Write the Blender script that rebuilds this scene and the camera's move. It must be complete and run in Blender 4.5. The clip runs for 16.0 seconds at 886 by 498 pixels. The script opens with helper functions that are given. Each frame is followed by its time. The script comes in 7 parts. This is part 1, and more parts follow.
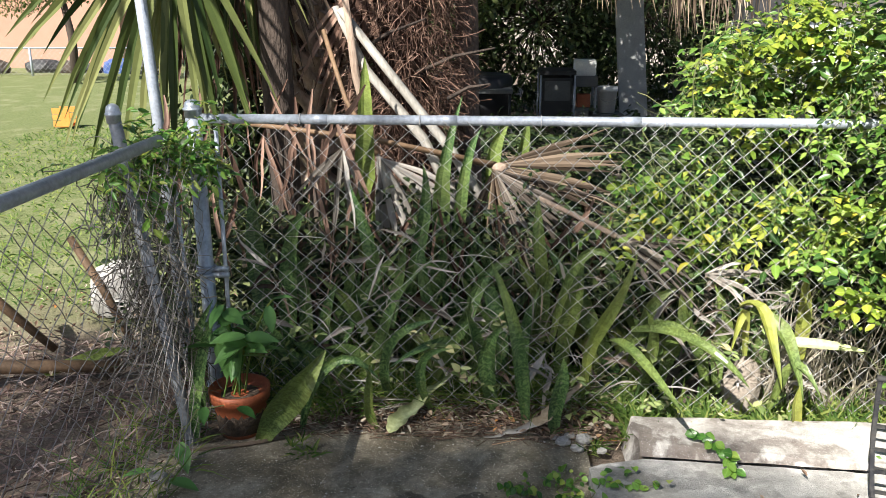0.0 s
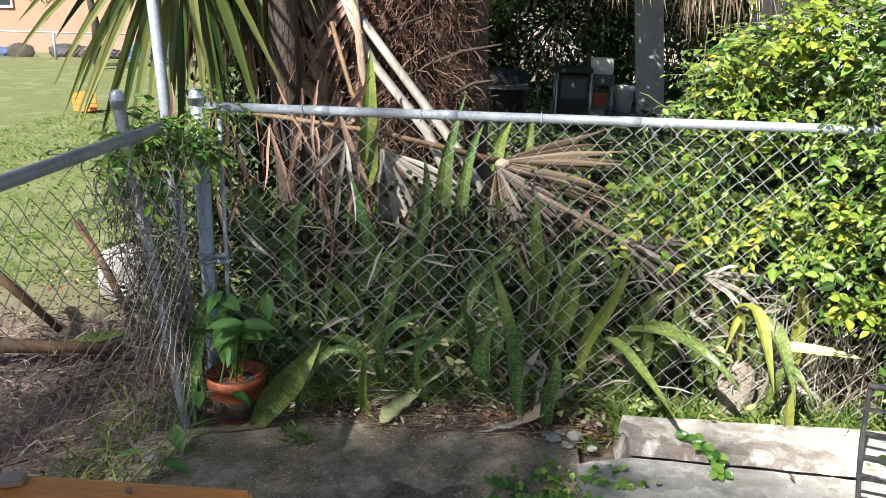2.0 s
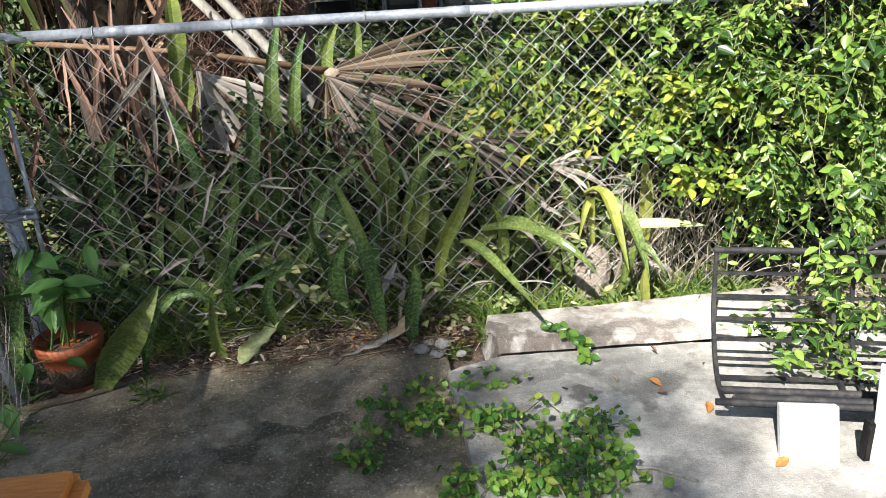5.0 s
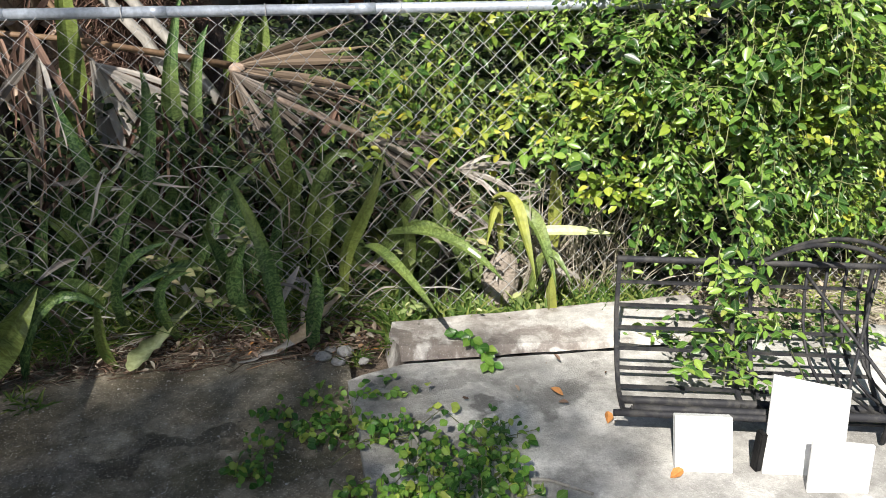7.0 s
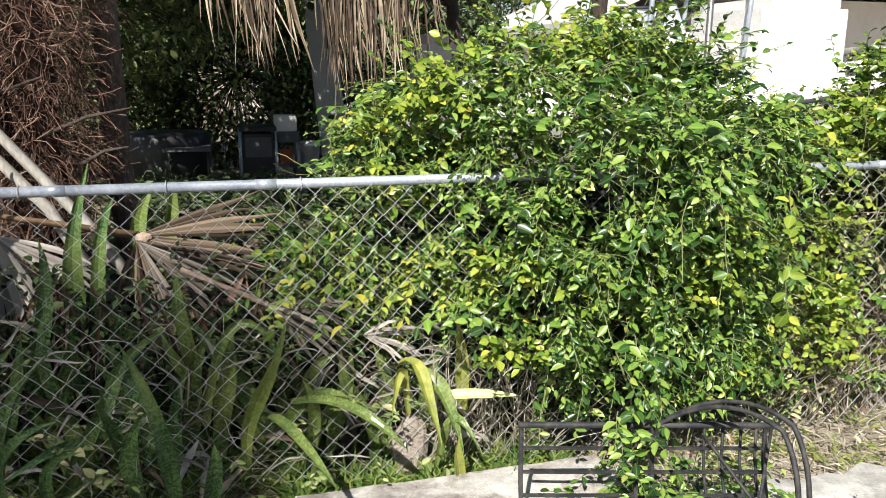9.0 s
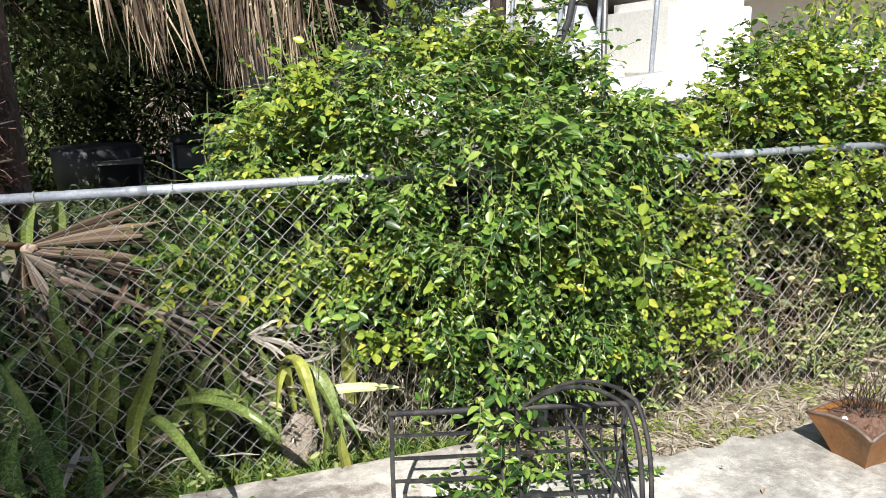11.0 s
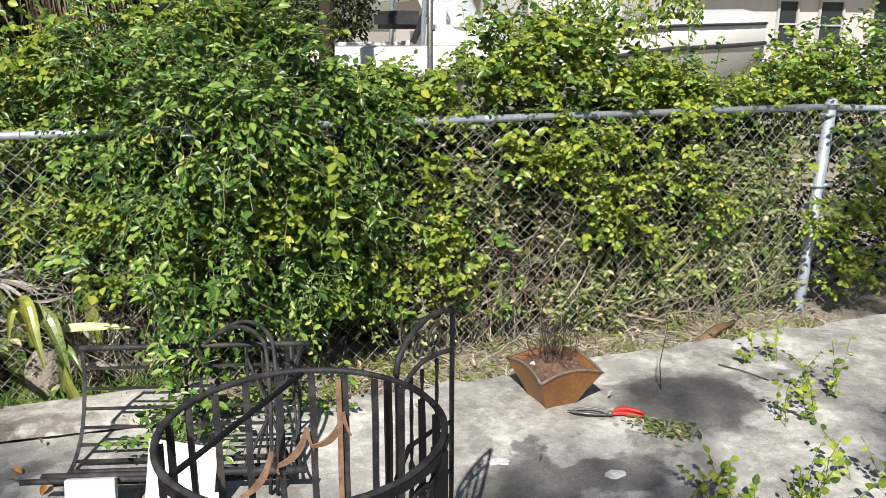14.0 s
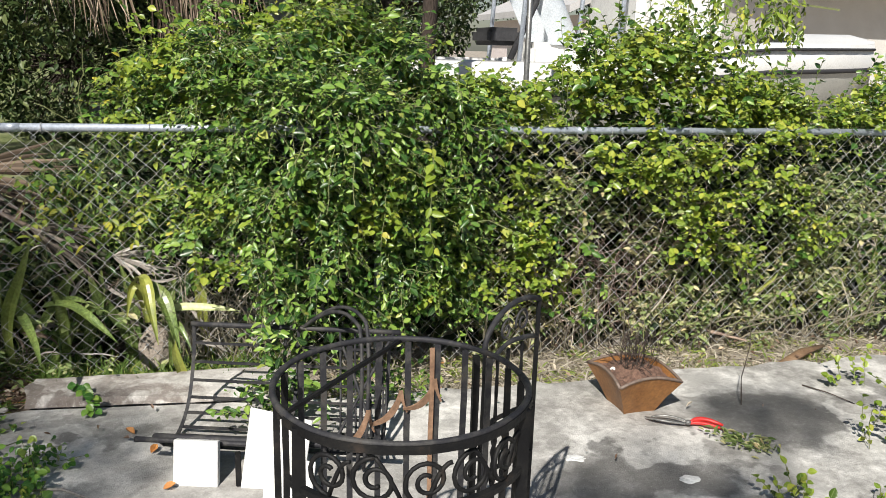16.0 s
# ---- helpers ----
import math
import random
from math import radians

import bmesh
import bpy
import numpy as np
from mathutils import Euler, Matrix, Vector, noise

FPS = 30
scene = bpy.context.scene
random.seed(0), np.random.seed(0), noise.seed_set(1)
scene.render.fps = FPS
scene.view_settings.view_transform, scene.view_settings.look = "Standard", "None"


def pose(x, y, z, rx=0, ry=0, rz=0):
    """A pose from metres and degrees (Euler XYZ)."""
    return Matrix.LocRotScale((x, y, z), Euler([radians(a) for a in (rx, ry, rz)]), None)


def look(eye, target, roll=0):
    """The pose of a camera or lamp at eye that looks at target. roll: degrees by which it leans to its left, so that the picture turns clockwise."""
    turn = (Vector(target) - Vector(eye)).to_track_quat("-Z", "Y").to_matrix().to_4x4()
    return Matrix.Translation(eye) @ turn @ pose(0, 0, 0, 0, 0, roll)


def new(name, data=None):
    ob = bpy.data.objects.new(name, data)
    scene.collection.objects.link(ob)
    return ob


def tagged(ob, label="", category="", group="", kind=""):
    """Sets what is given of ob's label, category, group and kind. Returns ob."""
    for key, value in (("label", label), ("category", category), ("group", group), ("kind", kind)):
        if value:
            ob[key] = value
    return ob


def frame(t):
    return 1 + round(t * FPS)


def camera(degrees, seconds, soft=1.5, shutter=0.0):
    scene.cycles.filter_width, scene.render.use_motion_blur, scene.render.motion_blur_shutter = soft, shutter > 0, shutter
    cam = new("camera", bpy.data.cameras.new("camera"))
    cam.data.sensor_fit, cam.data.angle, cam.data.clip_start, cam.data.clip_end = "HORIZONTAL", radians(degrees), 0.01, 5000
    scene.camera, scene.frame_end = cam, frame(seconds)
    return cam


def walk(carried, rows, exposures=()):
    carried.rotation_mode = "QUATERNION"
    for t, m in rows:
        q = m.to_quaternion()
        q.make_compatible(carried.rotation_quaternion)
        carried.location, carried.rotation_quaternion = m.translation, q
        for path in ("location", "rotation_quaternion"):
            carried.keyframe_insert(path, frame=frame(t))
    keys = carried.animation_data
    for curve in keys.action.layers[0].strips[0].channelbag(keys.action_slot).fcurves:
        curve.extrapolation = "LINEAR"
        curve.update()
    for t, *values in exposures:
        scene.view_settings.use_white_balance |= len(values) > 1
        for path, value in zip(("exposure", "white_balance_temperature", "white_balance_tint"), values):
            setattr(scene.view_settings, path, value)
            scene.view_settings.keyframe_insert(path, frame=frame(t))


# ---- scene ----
cam = camera(58.0, 16.0, 0.6)
PATH = [
    (0, (0.07, 0.282, 1.598), (-0.025, 2.194, 1.02), 0.1),
    (0.5, (0.105, 0.252, 1.607), (-0.015, 2.164, 1.033), 0.6),
    (1, (0.107, 0.24, 1.628), (-0.091, 2.146, 1.055), 1.3),
    (1.5, (0.128, 0.255, 1.61), (-0.033, 2.159, 1.019), 1.6),
    (2, (0.144, 0.265, 1.602), (0.008, 2.17, 1.011), 1.5),
    (2.5, (0.146, 0.265, 1.596), (0.02, 2.164, 0.983), 0.7),
    (3, (0.15, 0.276, 1.592), (0.091, 2.171, 0.953), 1.1),
    (3.5, (0.171, 0.317, 1.591), (0.273, 2.209, 0.951), -0.9),
    (4, (0.172, 0.362, 1.578), (0.406, 2.232, 0.908), -2.7),
    (4.2, (0.156, 0.383, 1.56), (0.379, 2.23, 0.826), -3.1),
    (6.3, (0.247, 0.421, 1.51), (0.482, 2.241, 0.715), -0.5),
    (6.5, (0.24, 0.431, 1.504), (0.558, 2.243, 0.72), 0.4),
    (7, (0.29, 0.46, 1.507), (0.673, 2.261, 0.726), 0.4),
    (7.5, (0.345, 0.482, 1.538), (0.719, 2.307, 0.811), -0.2),
    (8, (0.381, 0.438, 1.599), (0.778, 2.344, 1.141), -0.3),
    (8.5, (0.403, 0.433, 1.605), (0.859, 2.329, 1.163), -0.2),
    (9, (0.419, 0.434, 1.608), (0.97, 2.303, 1.159), 0.5),
    (9.5, (0.451, 0.448, 1.597), (1.154, 2.266, 1.151), 1.5),
    (9.7, (0.464, 0.448, 1.598), (1.209, 2.249, 1.149), 1.7),
    (11.8, (0.863, -0.046, 1.601), (1.352, 1.848, 1.182), -4.2),
    (12, (0.901, -0.125, 1.61), (1.351, 1.78, 1.197), -4.5),
    (12.5, (1.082, -0.312, 1.553), (1.515, 1.58, 1.073), -2.0),
    (13, (1.274, -0.42, 1.65), (1.876, 1.407, 1.103), -0.8),
    (13.5, (1.493, -0.38, 1.65), (2.148, 1.433, 1.117), 1.2),
    (14, (1.685, -0.403, 1.626), (2.332, 1.413, 1.094), 0.2),
    (14.5, (1.825, -0.474, 1.617), (2.389, 1.371, 1.09), 1.0),
    (15, (1.858, -0.542, 1.598), (2.412, 1.312, 1.091), 1.9),
    (15.5, (1.78, -0.57, 1.603), (2.277, 1.303, 1.11), 1.9),
    (16, (1.617, -0.555, 1.59), (2.065, 1.331, 1.1), 1.7),
]
EXPOSURES = [(0, 1.1), (3.5, 1.12), (6.5, 0.86), (7.5, 0.72), (9, 0.74), (12, 0.6), (13, 0.5), (14, 0.36), (16, 0.34)]
walk(cam, [(t, look(eye, target, roll)) for t, eye, target, roll in PATH], EXPOSURES)

# ---------------------------------------------------------------- world, sun
SUN = Vector((0.47, 0.82, -0.91)).normalized()
world = bpy.data.worlds.new("world")
scene.world = world
world.use_nodes = True
wn = world.node_tree.nodes
sky = wn.new("ShaderNodeTexSky")
sky.sky_type, sky.sun_disc = "NISHITA", False
sky.sun_elevation, sky.sun_rotation = radians(44), radians(210)
wn["Background"].inputs["Strength"].default_value = 0.049
world.node_tree.links.new(sky.outputs[0], wn["Background"].inputs["Color"])
lamp = bpy.data.lights.new("sun", "SUN")
lamp.energy, lamp.angle, lamp.color = 5.0, radians(0.6), (1.0, 0.955, 0.875)
sun = new("sun", lamp)
sun.matrix_world = look((-8, -14, 16), Vector((-8, -14, 16)) + SUN)

# ---------------------------------------------------------------- materials


def ramp_stops(ramp, stops):
    els = ramp.color_ramp.elements
    while len(els) < len(stops):
        els.new(0.5)
    for el, (p, c) in zip(els, stops):
        el.position, el.color = p, (*c, 1)


class Mat:
    """A principled material with a few node shortcuts."""

    def __init__(self, name, rough=0.7, metal=0.0):
        self.m = bpy.data.materials.new(name)
        self.m.use_nodes = True
        self.t = self.m.node_tree
        self.b = self.t.nodes["Principled BSDF"]
        self.b.inputs["Roughness"].default_value = rough
        self.b.inputs["Metallic"].default_value = metal
        self.coord = self.t.nodes.new("ShaderNodeTexCoord").outputs["Object"]

    def link(self, a, b):
        self.t.links.new(a, b)

    def node(self, kind, **values):
        n = self.t.nodes.new(kind)
        for key, v in values.items():
            n.inputs[key.replace("_", " ")].default_value = v
        return n

    def noise(self, scale, detail=5, rough=0.6, coord=None, stretch=None):
        n = self.node("ShaderNodeTexNoise", Scale=scale, Detail=detail, Roughness=rough)
        src = coord or self.coord
        if stretch:
            mp = self.t.nodes.new("ShaderNodeMapping")
            mp.inputs["Scale"].default_value = stretch
            self.link(src, mp.inputs["Vector"])
            src = mp.outputs[0]
        self.link(src, n.inputs["Vector"])
        return n.outputs["Fac"]

    def ramp(self, fac, stops):
        r = self.t.nodes.new("ShaderNodeValToRGB")
        ramp_stops(r, stops)
        self.link(fac, r.inputs[0])
        return r.outputs[0]

    def mix(self, fac, a, b, blend="MIX"):
        n = self.t.nodes.new("ShaderNodeMix")
        n.data_type, n.blend_type = "RGBA", blend
        for slot, v in ((0, fac), (6, a), (7, b)):
            if isinstance(v, (int, float)):
                n.inputs[slot].default_value = v
            elif isinstance(v, tuple):
                n.inputs[slot].default_value = (*v, 1)
            else:
                self.link(v, n.inputs[slot])
        return n.outputs[2]

    def chance(self):
        """A number of its own for every loose leaf or piece."""
        g = self.t.nodes.new("ShaderNodeNewGeometry").outputs["Random Per Island"]
        o = self.t.nodes.new("ShaderNodeObjectInfo").outputs["Random"]
        a = self.t.nodes.new("ShaderNodeMath")
        a.operation = "ADD"
        f = self.t.nodes.new("ShaderNodeMath")
        f.operation = "FRACT"
        self.link(g, a.inputs[0]), self.link(o, a.inputs[1]), self.link(a.outputs[0], f.inputs[0])
        return f.outputs[0]

    def color(self, c):
        if isinstance(c, tuple):
            self.b.inputs["Base Color"].default_value = (*c, 1)
        else:
            self.link(c, self.b.inputs["Base Color"])
        return self

    def bump(self, height, strength=0.4, distance=0.01):
        n = self.node("ShaderNodeBump", Strength=strength, Distance=distance)
        self.link(height, n.inputs["Height"])
        self.link(n.outputs[0], self.b.inputs["Normal"])
        return self

    def leafy(self, colour, share=0.35):
        """Let some light through, as thin leaves do."""
        tr = self.t.nodes.new("ShaderNodeBsdfTranslucent")
        mx = self.t.nodes.new("ShaderNodeMixShader")
        mx.inputs[0].default_value = share
        self.link(colour, tr.inputs["Color"])
        self.link(self.b.outputs[0], mx.inputs[1]), self.link(tr.outputs[0], mx.inputs[2])
        self.link(mx.outputs[0], self.t.nodes["Material Output"].inputs["Surface"])
        return self


def plain(name, c1, c2, scale=8, rough=0.7, metal=0.0, bump=0.3, distance=0.005, stretch=None, fine=70):
    """Two tones in soft patches, with a finer grain over them."""
    m = Mat(name, rough, metal)
    a = m.noise(scale, 6, 0.65, stretch=stretch)
    b = m.noise(fine, 3, 0.6, stretch=stretch)
    col = m.ramp(a, [(0.3, c1), (0.7, c2)])
    col = m.mix(0.35, col, m.ramp(b, [(0.3, tuple(v * 0.55 for v in c1)), (0.7, tuple(min(1, v * 1.25) for v in c2))]))
    m.color(col).bump(b, bump, distance)
    return m.m


def leaves(name, stops, rough=0.38, share=0.35, scale=60, gloss=0.32, veins=0.0):
    """Thin leaves, each with a tone of its own; veins: how pale the midrib and side veins are."""
    m = Mat(name, rough)
    col = m.ramp(m.chance(), stops)
    col = m.mix(m.noise(scale, 3), m.mix(0.3, col, (0.0, 0.0, 0.0)), col)
    if veins:
        uv = m.t.nodes.new("ShaderNodeSeparateXYZ")
        m.link(m.t.nodes.new("ShaderNodeTexCoord").outputs["UV"], uv.inputs[0])
        across = m.t.nodes.new("ShaderNodeMath")
        across.operation = "SUBTRACT"
        across.inputs[1].default_value = 0.5
        m.link(uv.outputs[1], across.inputs[0])
        off = m.t.nodes.new("ShaderNodeMath")
        off.operation = "ABSOLUTE"
        m.link(across.outputs[0], off.inputs[0])
        along = m.t.nodes.new("ShaderNodeMath")
        along.operation = "MULTIPLY_ADD"
        along.inputs[1].default_value = -0.7
        m.link(off.outputs[0], along.inputs[0]), m.link(uv.outputs[0], along.inputs[2])
        beat = m.t.nodes.new("ShaderNodeMath")
        beat.operation = "PINGPONG"
        beat.inputs[1].default_value = 0.075
        m.link(along.outputs[0], beat.inputs[0])
        rib = m.ramp(off.outputs[0], [(0.012, (veins,) * 3), (0.05, (0.0,) * 3)])
        side = m.ramp(beat.outputs[0], [(0.0, (veins * 0.45,) * 3), (0.02, (0.0,) * 3)])
        pale = m.mix(0.5, col, (0.62, 0.72, 0.36))
        col = m.mix(side, m.mix(rib, col, pale), pale)
        edge = m.ramp(off.outputs[0], [(0.12, (0.0,) * 3), (0.46, (0.3,) * 3)])
        col = m.mix(edge, col, m.mix(0.45, col, (0.02, 0.05, 0.01)))
    m.b.inputs["Specular IOR Level"].default_value = gloss
    m.color(col).leafy(col, share)
    m.bump(m.noise(scale * 2, 2), 0.15, 0.002)
    return m.m


def make_ground():
    m = Mat("dirt_and_lawn", 0.95)
    dirt = m.ramp(m.noise(9, 8, 0.7), [(0.3, (0.2, 0.17, 0.14)), (0.5, (0.45, 0.4, 0.33)), (0.7, (0.68, 0.62, 0.54))])
    bits = m.ramp(m.noise(90, 3, 0.7), [(0.35, (0.1, 0.08, 0.065)), (0.6, (0.42, 0.36, 0.29)), (0.75, (0.75, 0.68, 0.58))])
    dirt = m.mix(0.5, dirt, bits)
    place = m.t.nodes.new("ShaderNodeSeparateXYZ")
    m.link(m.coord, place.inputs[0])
    # dirt grows darker towards low x, between 1.9 and 0.9
    westward = m.t.nodes.new("ShaderNodeMapRange")
    westward.inputs["From Min"].default_value, westward.inputs["From Max"].default_value = 1.9, 0.9
    m.link(place.outputs[0], westward.inputs[0])
    dirt = m.mix(westward.outputs[0], dirt, m.mix(0.75, dirt, (0.45, 0.36, 0.31), "MULTIPLY"))
    lawn = m.ramp(m.noise(30, 8, 0.8), [(0.34, (0.07, 0.1, 0.025)), (0.5, (0.15, 0.185, 0.06)), (0.66, (0.28, 0.28, 0.14))])
    lawn = m.mix(m.ramp(m.noise(1.6, 6, 0.7), [(0.5, (0.0,) * 3), (0.66, (0.6,) * 3)]), lawn, (0.32, 0.31, 0.18))
    sep = m.t.nodes.new("ShaderNodeSeparateXYZ")
    m.link(m.coord, sep.inputs[0])
    shares = []
    for axis, low, high in ((1, 4.4, 5.2), (0, -0.6, -1.4)):
        d = m.t.nodes.new("ShaderNodeMath")
        d.operation = "MULTIPLY_ADD"
        m.link(m.noise(1.7, 4), d.inputs[0])
        d.inputs[1].default_value = 1.2 if axis else -0.5
        m.link(sep.outputs[axis], d.inputs[2])
        mp = m.t.nodes.new("ShaderNodeMapRange")
        mp.inputs["From Min"].default_value, mp.inputs["From Max"].default_value = low, high
        m.link(d.outputs[0], mp.inputs[0])
        shares.append(mp.outputs[0])
    mp = m.t.nodes.new("ShaderNodeMath")
    mp.operation = "MULTIPLY"
    m.link(shares[0], mp.inputs[0]), m.link(shares[1], mp.inputs[1])
    m.color(m.mix(mp.outputs[0], dirt, lawn)).bump(m.noise(60, 5, 0.7), 0.8, 0.02)
    return m.m


def make_concrete(name, dark, light, stain, rough=0.9, patches=(), specks=0.6, scale=1.1, blots=0.7, grain=0.55, blot_scale=13):
    """Weathered concrete; patches are (x, y, half width, half depth, tone, share)."""
    m = Mat(name, rough)
    big = m.noise(scale, 6, 0.6)
    mid = m.noise(6, 8, 0.7)
    grit = m.noise(160, 2, 0.7)
    col = m.ramp(big, [(0.36, dark), (0.6, light)])
    col = m.mix(m.ramp(mid, [(0.38, (0.75,) * 3), (0.6, (0.0,) * 3)]), col, stain)
    if patches:
        wob = m.t.nodes.new("ShaderNodeTexNoise")
        wob.inputs["Scale"].default_value, wob.inputs["Detail"].default_value = 4.5, 9
        m.link(m.coord, wob.inputs["Vector"])
        shift = m.t.nodes.new("ShaderNodeVectorMath")
        shift.operation = "MULTIPLY_ADD"
        m.link(wob.outputs["Color"], shift.inputs[0])
        shift.inputs[1].default_value, shift.inputs[2].default_value = (0.8, 0.8, 0), (-0.4, -0.4, 0)
        at = m.t.nodes.new("ShaderNodeVectorMath")
        m.link(m.coord, at.inputs[0]), m.link(shift.outputs[0], at.inputs[1])
        for x, y, hx, hy, tone, share in patches:
            mp = m.t.nodes.new("ShaderNodeMapping")
            mp.inputs["Scale"].default_value = (1 / hx, 1 / hy, 0)
            mp.inputs["Location"].default_value = (-x / hx, -y / hy, 0)
            m.link(at.outputs[0], mp.inputs["Vector"])
            d = m.t.nodes.new("ShaderNodeVectorMath")
            d.operation = "LENGTH"
            m.link(mp.outputs[0], d.inputs[0])
            mask = m.ramp(d.outputs["Value"], [(0.66, (share,) * 3), (0.88, (0.0,) * 3)])
            tinted = m.mix(m.ramp(mid, [(0.3, (0.2,) * 3), (0.7, (0.9,) * 3)]), tuple(v * 0.6 for v in tone), tone)
            col = m.mix(mask, col, tinted)
    blot = m.noise(blot_scale, 9, 0.8)
    col = m.mix(m.ramp(blot, [(0.46, (blots,) * 3), (0.58, (0.0,) * 3)]), col, m.mix(0.5, col, tuple(v * 0.45 for v in stain)))
    fine = m.noise(38, 6, 0.75)
    col = m.mix(grain, col, m.mix(m.ramp(fine, [(0.35, (0.0,) * 3), (0.65, (1.0,) * 3)]), tuple(v * 0.5 for v in dark), light), "SOFT_LIGHT")
    col = m.mix(m.ramp(grit, [(0.6, (0,) * 3), (0.72, (specks,) * 3)]), col, tuple(min(1, v * 1.6) for v in light))
    col = m.mix(m.ramp(grit, [(0.25, (grain,) * 3), (0.4, (0,) * 3)]), col, tuple(v * 0.35 for v in dark))
    m.color(col).bump(m.mix(0.5, grit, fine), 0.7, 0.007)
    return m.m


def make_snake(name="snake_leaf", yellow=0.0):
    m = Mat(name, 0.45)
    uv = m.t.nodes.new("ShaderNodeTexCoord").outputs["UV"]
    wave = m.node("ShaderNodeTexWave", Scale=3.1, Distortion=16.0, Detail=5.0, Detail_Scale=2.6, Detail_Roughness=0.7)
    wave.bands_direction = "Y"
    m.link(uv, wave.inputs["Vector"])
    patch = m.noise(3, 4, 0.6)
    col = m.ramp(wave.outputs["Fac"], [(0.1, (0.034, 0.085, 0.028)), (0.5, (0.07, 0.15, 0.045)), (0.9, (0.17, 0.27, 0.095))])
    col = m.mix(m.ramp(patch, [(0.48, (0,) * 3), (0.72, (0.6,) * 3)]), col, (0.3, 0.36, 0.1))
    scar = m.noise(26, 5, 0.75)
    col = m.mix(m.ramp(scar, [(0.6, (0,) * 3), (0.7, (0.7,) * 3)]), col, (0.36, 0.38, 0.24))
    o = m.t.nodes.new("ShaderNodeObjectInfo").outputs["Random"]
    col = m.mix(m.ramp(o, [(0.85, (0,) * 3), (0.98, (0.4,) * 3)]), col, (0.36, 0.39, 0.07))
    if yellow:
        col = m.mix(m.ramp(m.noise(5, 4), [(0.35, (yellow * 0.5,) * 3), (0.6, (yellow,) * 3)]), col, (0.46, 0.45, 0.08))
    col = m.mix(m.ramp(m.noise(11, 5, 0.7), [(0.35, (0.4,) * 3), (0.6, (0.0,) * 3)]), col, (0.035, 0.07, 0.025))
    m.color(col).leafy(col, 0.1)
    m.b.inputs["Roughness"].default_value = 0.36
    m.bump(m.noise(40, 3), 0.2, 0.003)
    return m.m


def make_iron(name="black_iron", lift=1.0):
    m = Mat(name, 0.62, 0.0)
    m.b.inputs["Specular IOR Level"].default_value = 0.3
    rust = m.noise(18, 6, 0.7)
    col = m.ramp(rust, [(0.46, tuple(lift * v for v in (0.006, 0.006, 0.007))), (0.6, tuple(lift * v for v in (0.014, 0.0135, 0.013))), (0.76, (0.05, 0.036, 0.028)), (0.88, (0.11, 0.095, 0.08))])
    m.color(col).bump(m.mix(0.5, m.noise(120, 3), m.noise(35, 4)), 0.6, 0.004)
    return m.m


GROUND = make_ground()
MOSS = (0.13, 0.125, 0.05)
# part of the corner's shade is put into this slab's darker base tone
DARK_SLAB = make_concrete("shaded_concrete", (0.25, 0.218, 0.165), (0.56, 0.505, 0.41), (0.13, 0.113, 0.072), 0.9,
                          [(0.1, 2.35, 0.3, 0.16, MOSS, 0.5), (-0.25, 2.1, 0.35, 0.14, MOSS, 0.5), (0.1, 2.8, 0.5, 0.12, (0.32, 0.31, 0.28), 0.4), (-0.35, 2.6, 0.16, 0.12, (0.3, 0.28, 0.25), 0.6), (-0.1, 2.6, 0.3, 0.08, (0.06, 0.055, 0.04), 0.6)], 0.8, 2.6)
# grey patches are stains and, round the planter, cast shade painted in
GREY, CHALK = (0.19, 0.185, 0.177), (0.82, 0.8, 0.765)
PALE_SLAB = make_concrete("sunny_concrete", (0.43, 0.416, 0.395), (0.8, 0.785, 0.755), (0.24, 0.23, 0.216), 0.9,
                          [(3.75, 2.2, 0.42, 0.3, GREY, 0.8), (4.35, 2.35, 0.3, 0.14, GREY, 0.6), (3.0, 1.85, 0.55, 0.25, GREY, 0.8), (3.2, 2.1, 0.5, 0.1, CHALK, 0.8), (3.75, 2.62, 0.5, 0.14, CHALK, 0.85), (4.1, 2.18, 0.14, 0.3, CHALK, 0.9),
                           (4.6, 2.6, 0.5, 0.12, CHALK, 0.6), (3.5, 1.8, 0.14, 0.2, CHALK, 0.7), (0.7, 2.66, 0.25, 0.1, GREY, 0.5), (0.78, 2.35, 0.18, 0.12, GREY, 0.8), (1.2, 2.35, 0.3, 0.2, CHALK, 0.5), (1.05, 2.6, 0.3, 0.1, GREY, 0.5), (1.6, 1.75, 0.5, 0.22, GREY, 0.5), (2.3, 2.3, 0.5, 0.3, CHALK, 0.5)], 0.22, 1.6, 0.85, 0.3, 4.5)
CURB = make_concrete("weathered_curb", (0.42, 0.395, 0.37), (0.74, 0.715, 0.68), (0.2, 0.17, 0.15), 0.95,
                     [(0.72, 2.84, 0.24, 0.1, (0.2, 0.17, 0.15), 0.85), (1.0, 2.82, 0.3, 0.06, (0.25, 0.21, 0.19), 0.7), (1.5, 2.9, 0.4, 0.12, CHALK, 0.8)], 0.3, 3.0, 0.55, 0.4)
GALV = plain("galvanised_steel", (0.32, 0.36, 0.43), (0.52, 0.57, 0.65), 14, 0.42, 0.35, 0.15, 0.002)
WIRE = plain("galvanised_wire", (0.31, 0.31, 0.31), (0.56, 0.56, 0.56), 30, 0.45, 0.1, 0.1, 0.001)
# darker versions of the wire and post steel, for the side fence only
DARK_WIRE = plain("dark_wire", (0.14, 0.13, 0.125), (0.36, 0.33, 0.31), 30, 0.6, 0.1, 0.1, 0.001)
DARK_POST = plain("dull_dark_steel", (0.15, 0.16, 0.18), (0.3, 0.32, 0.35), 12, 0.6, 0.2, 0.3, 0.002)
IRON = make_iron()
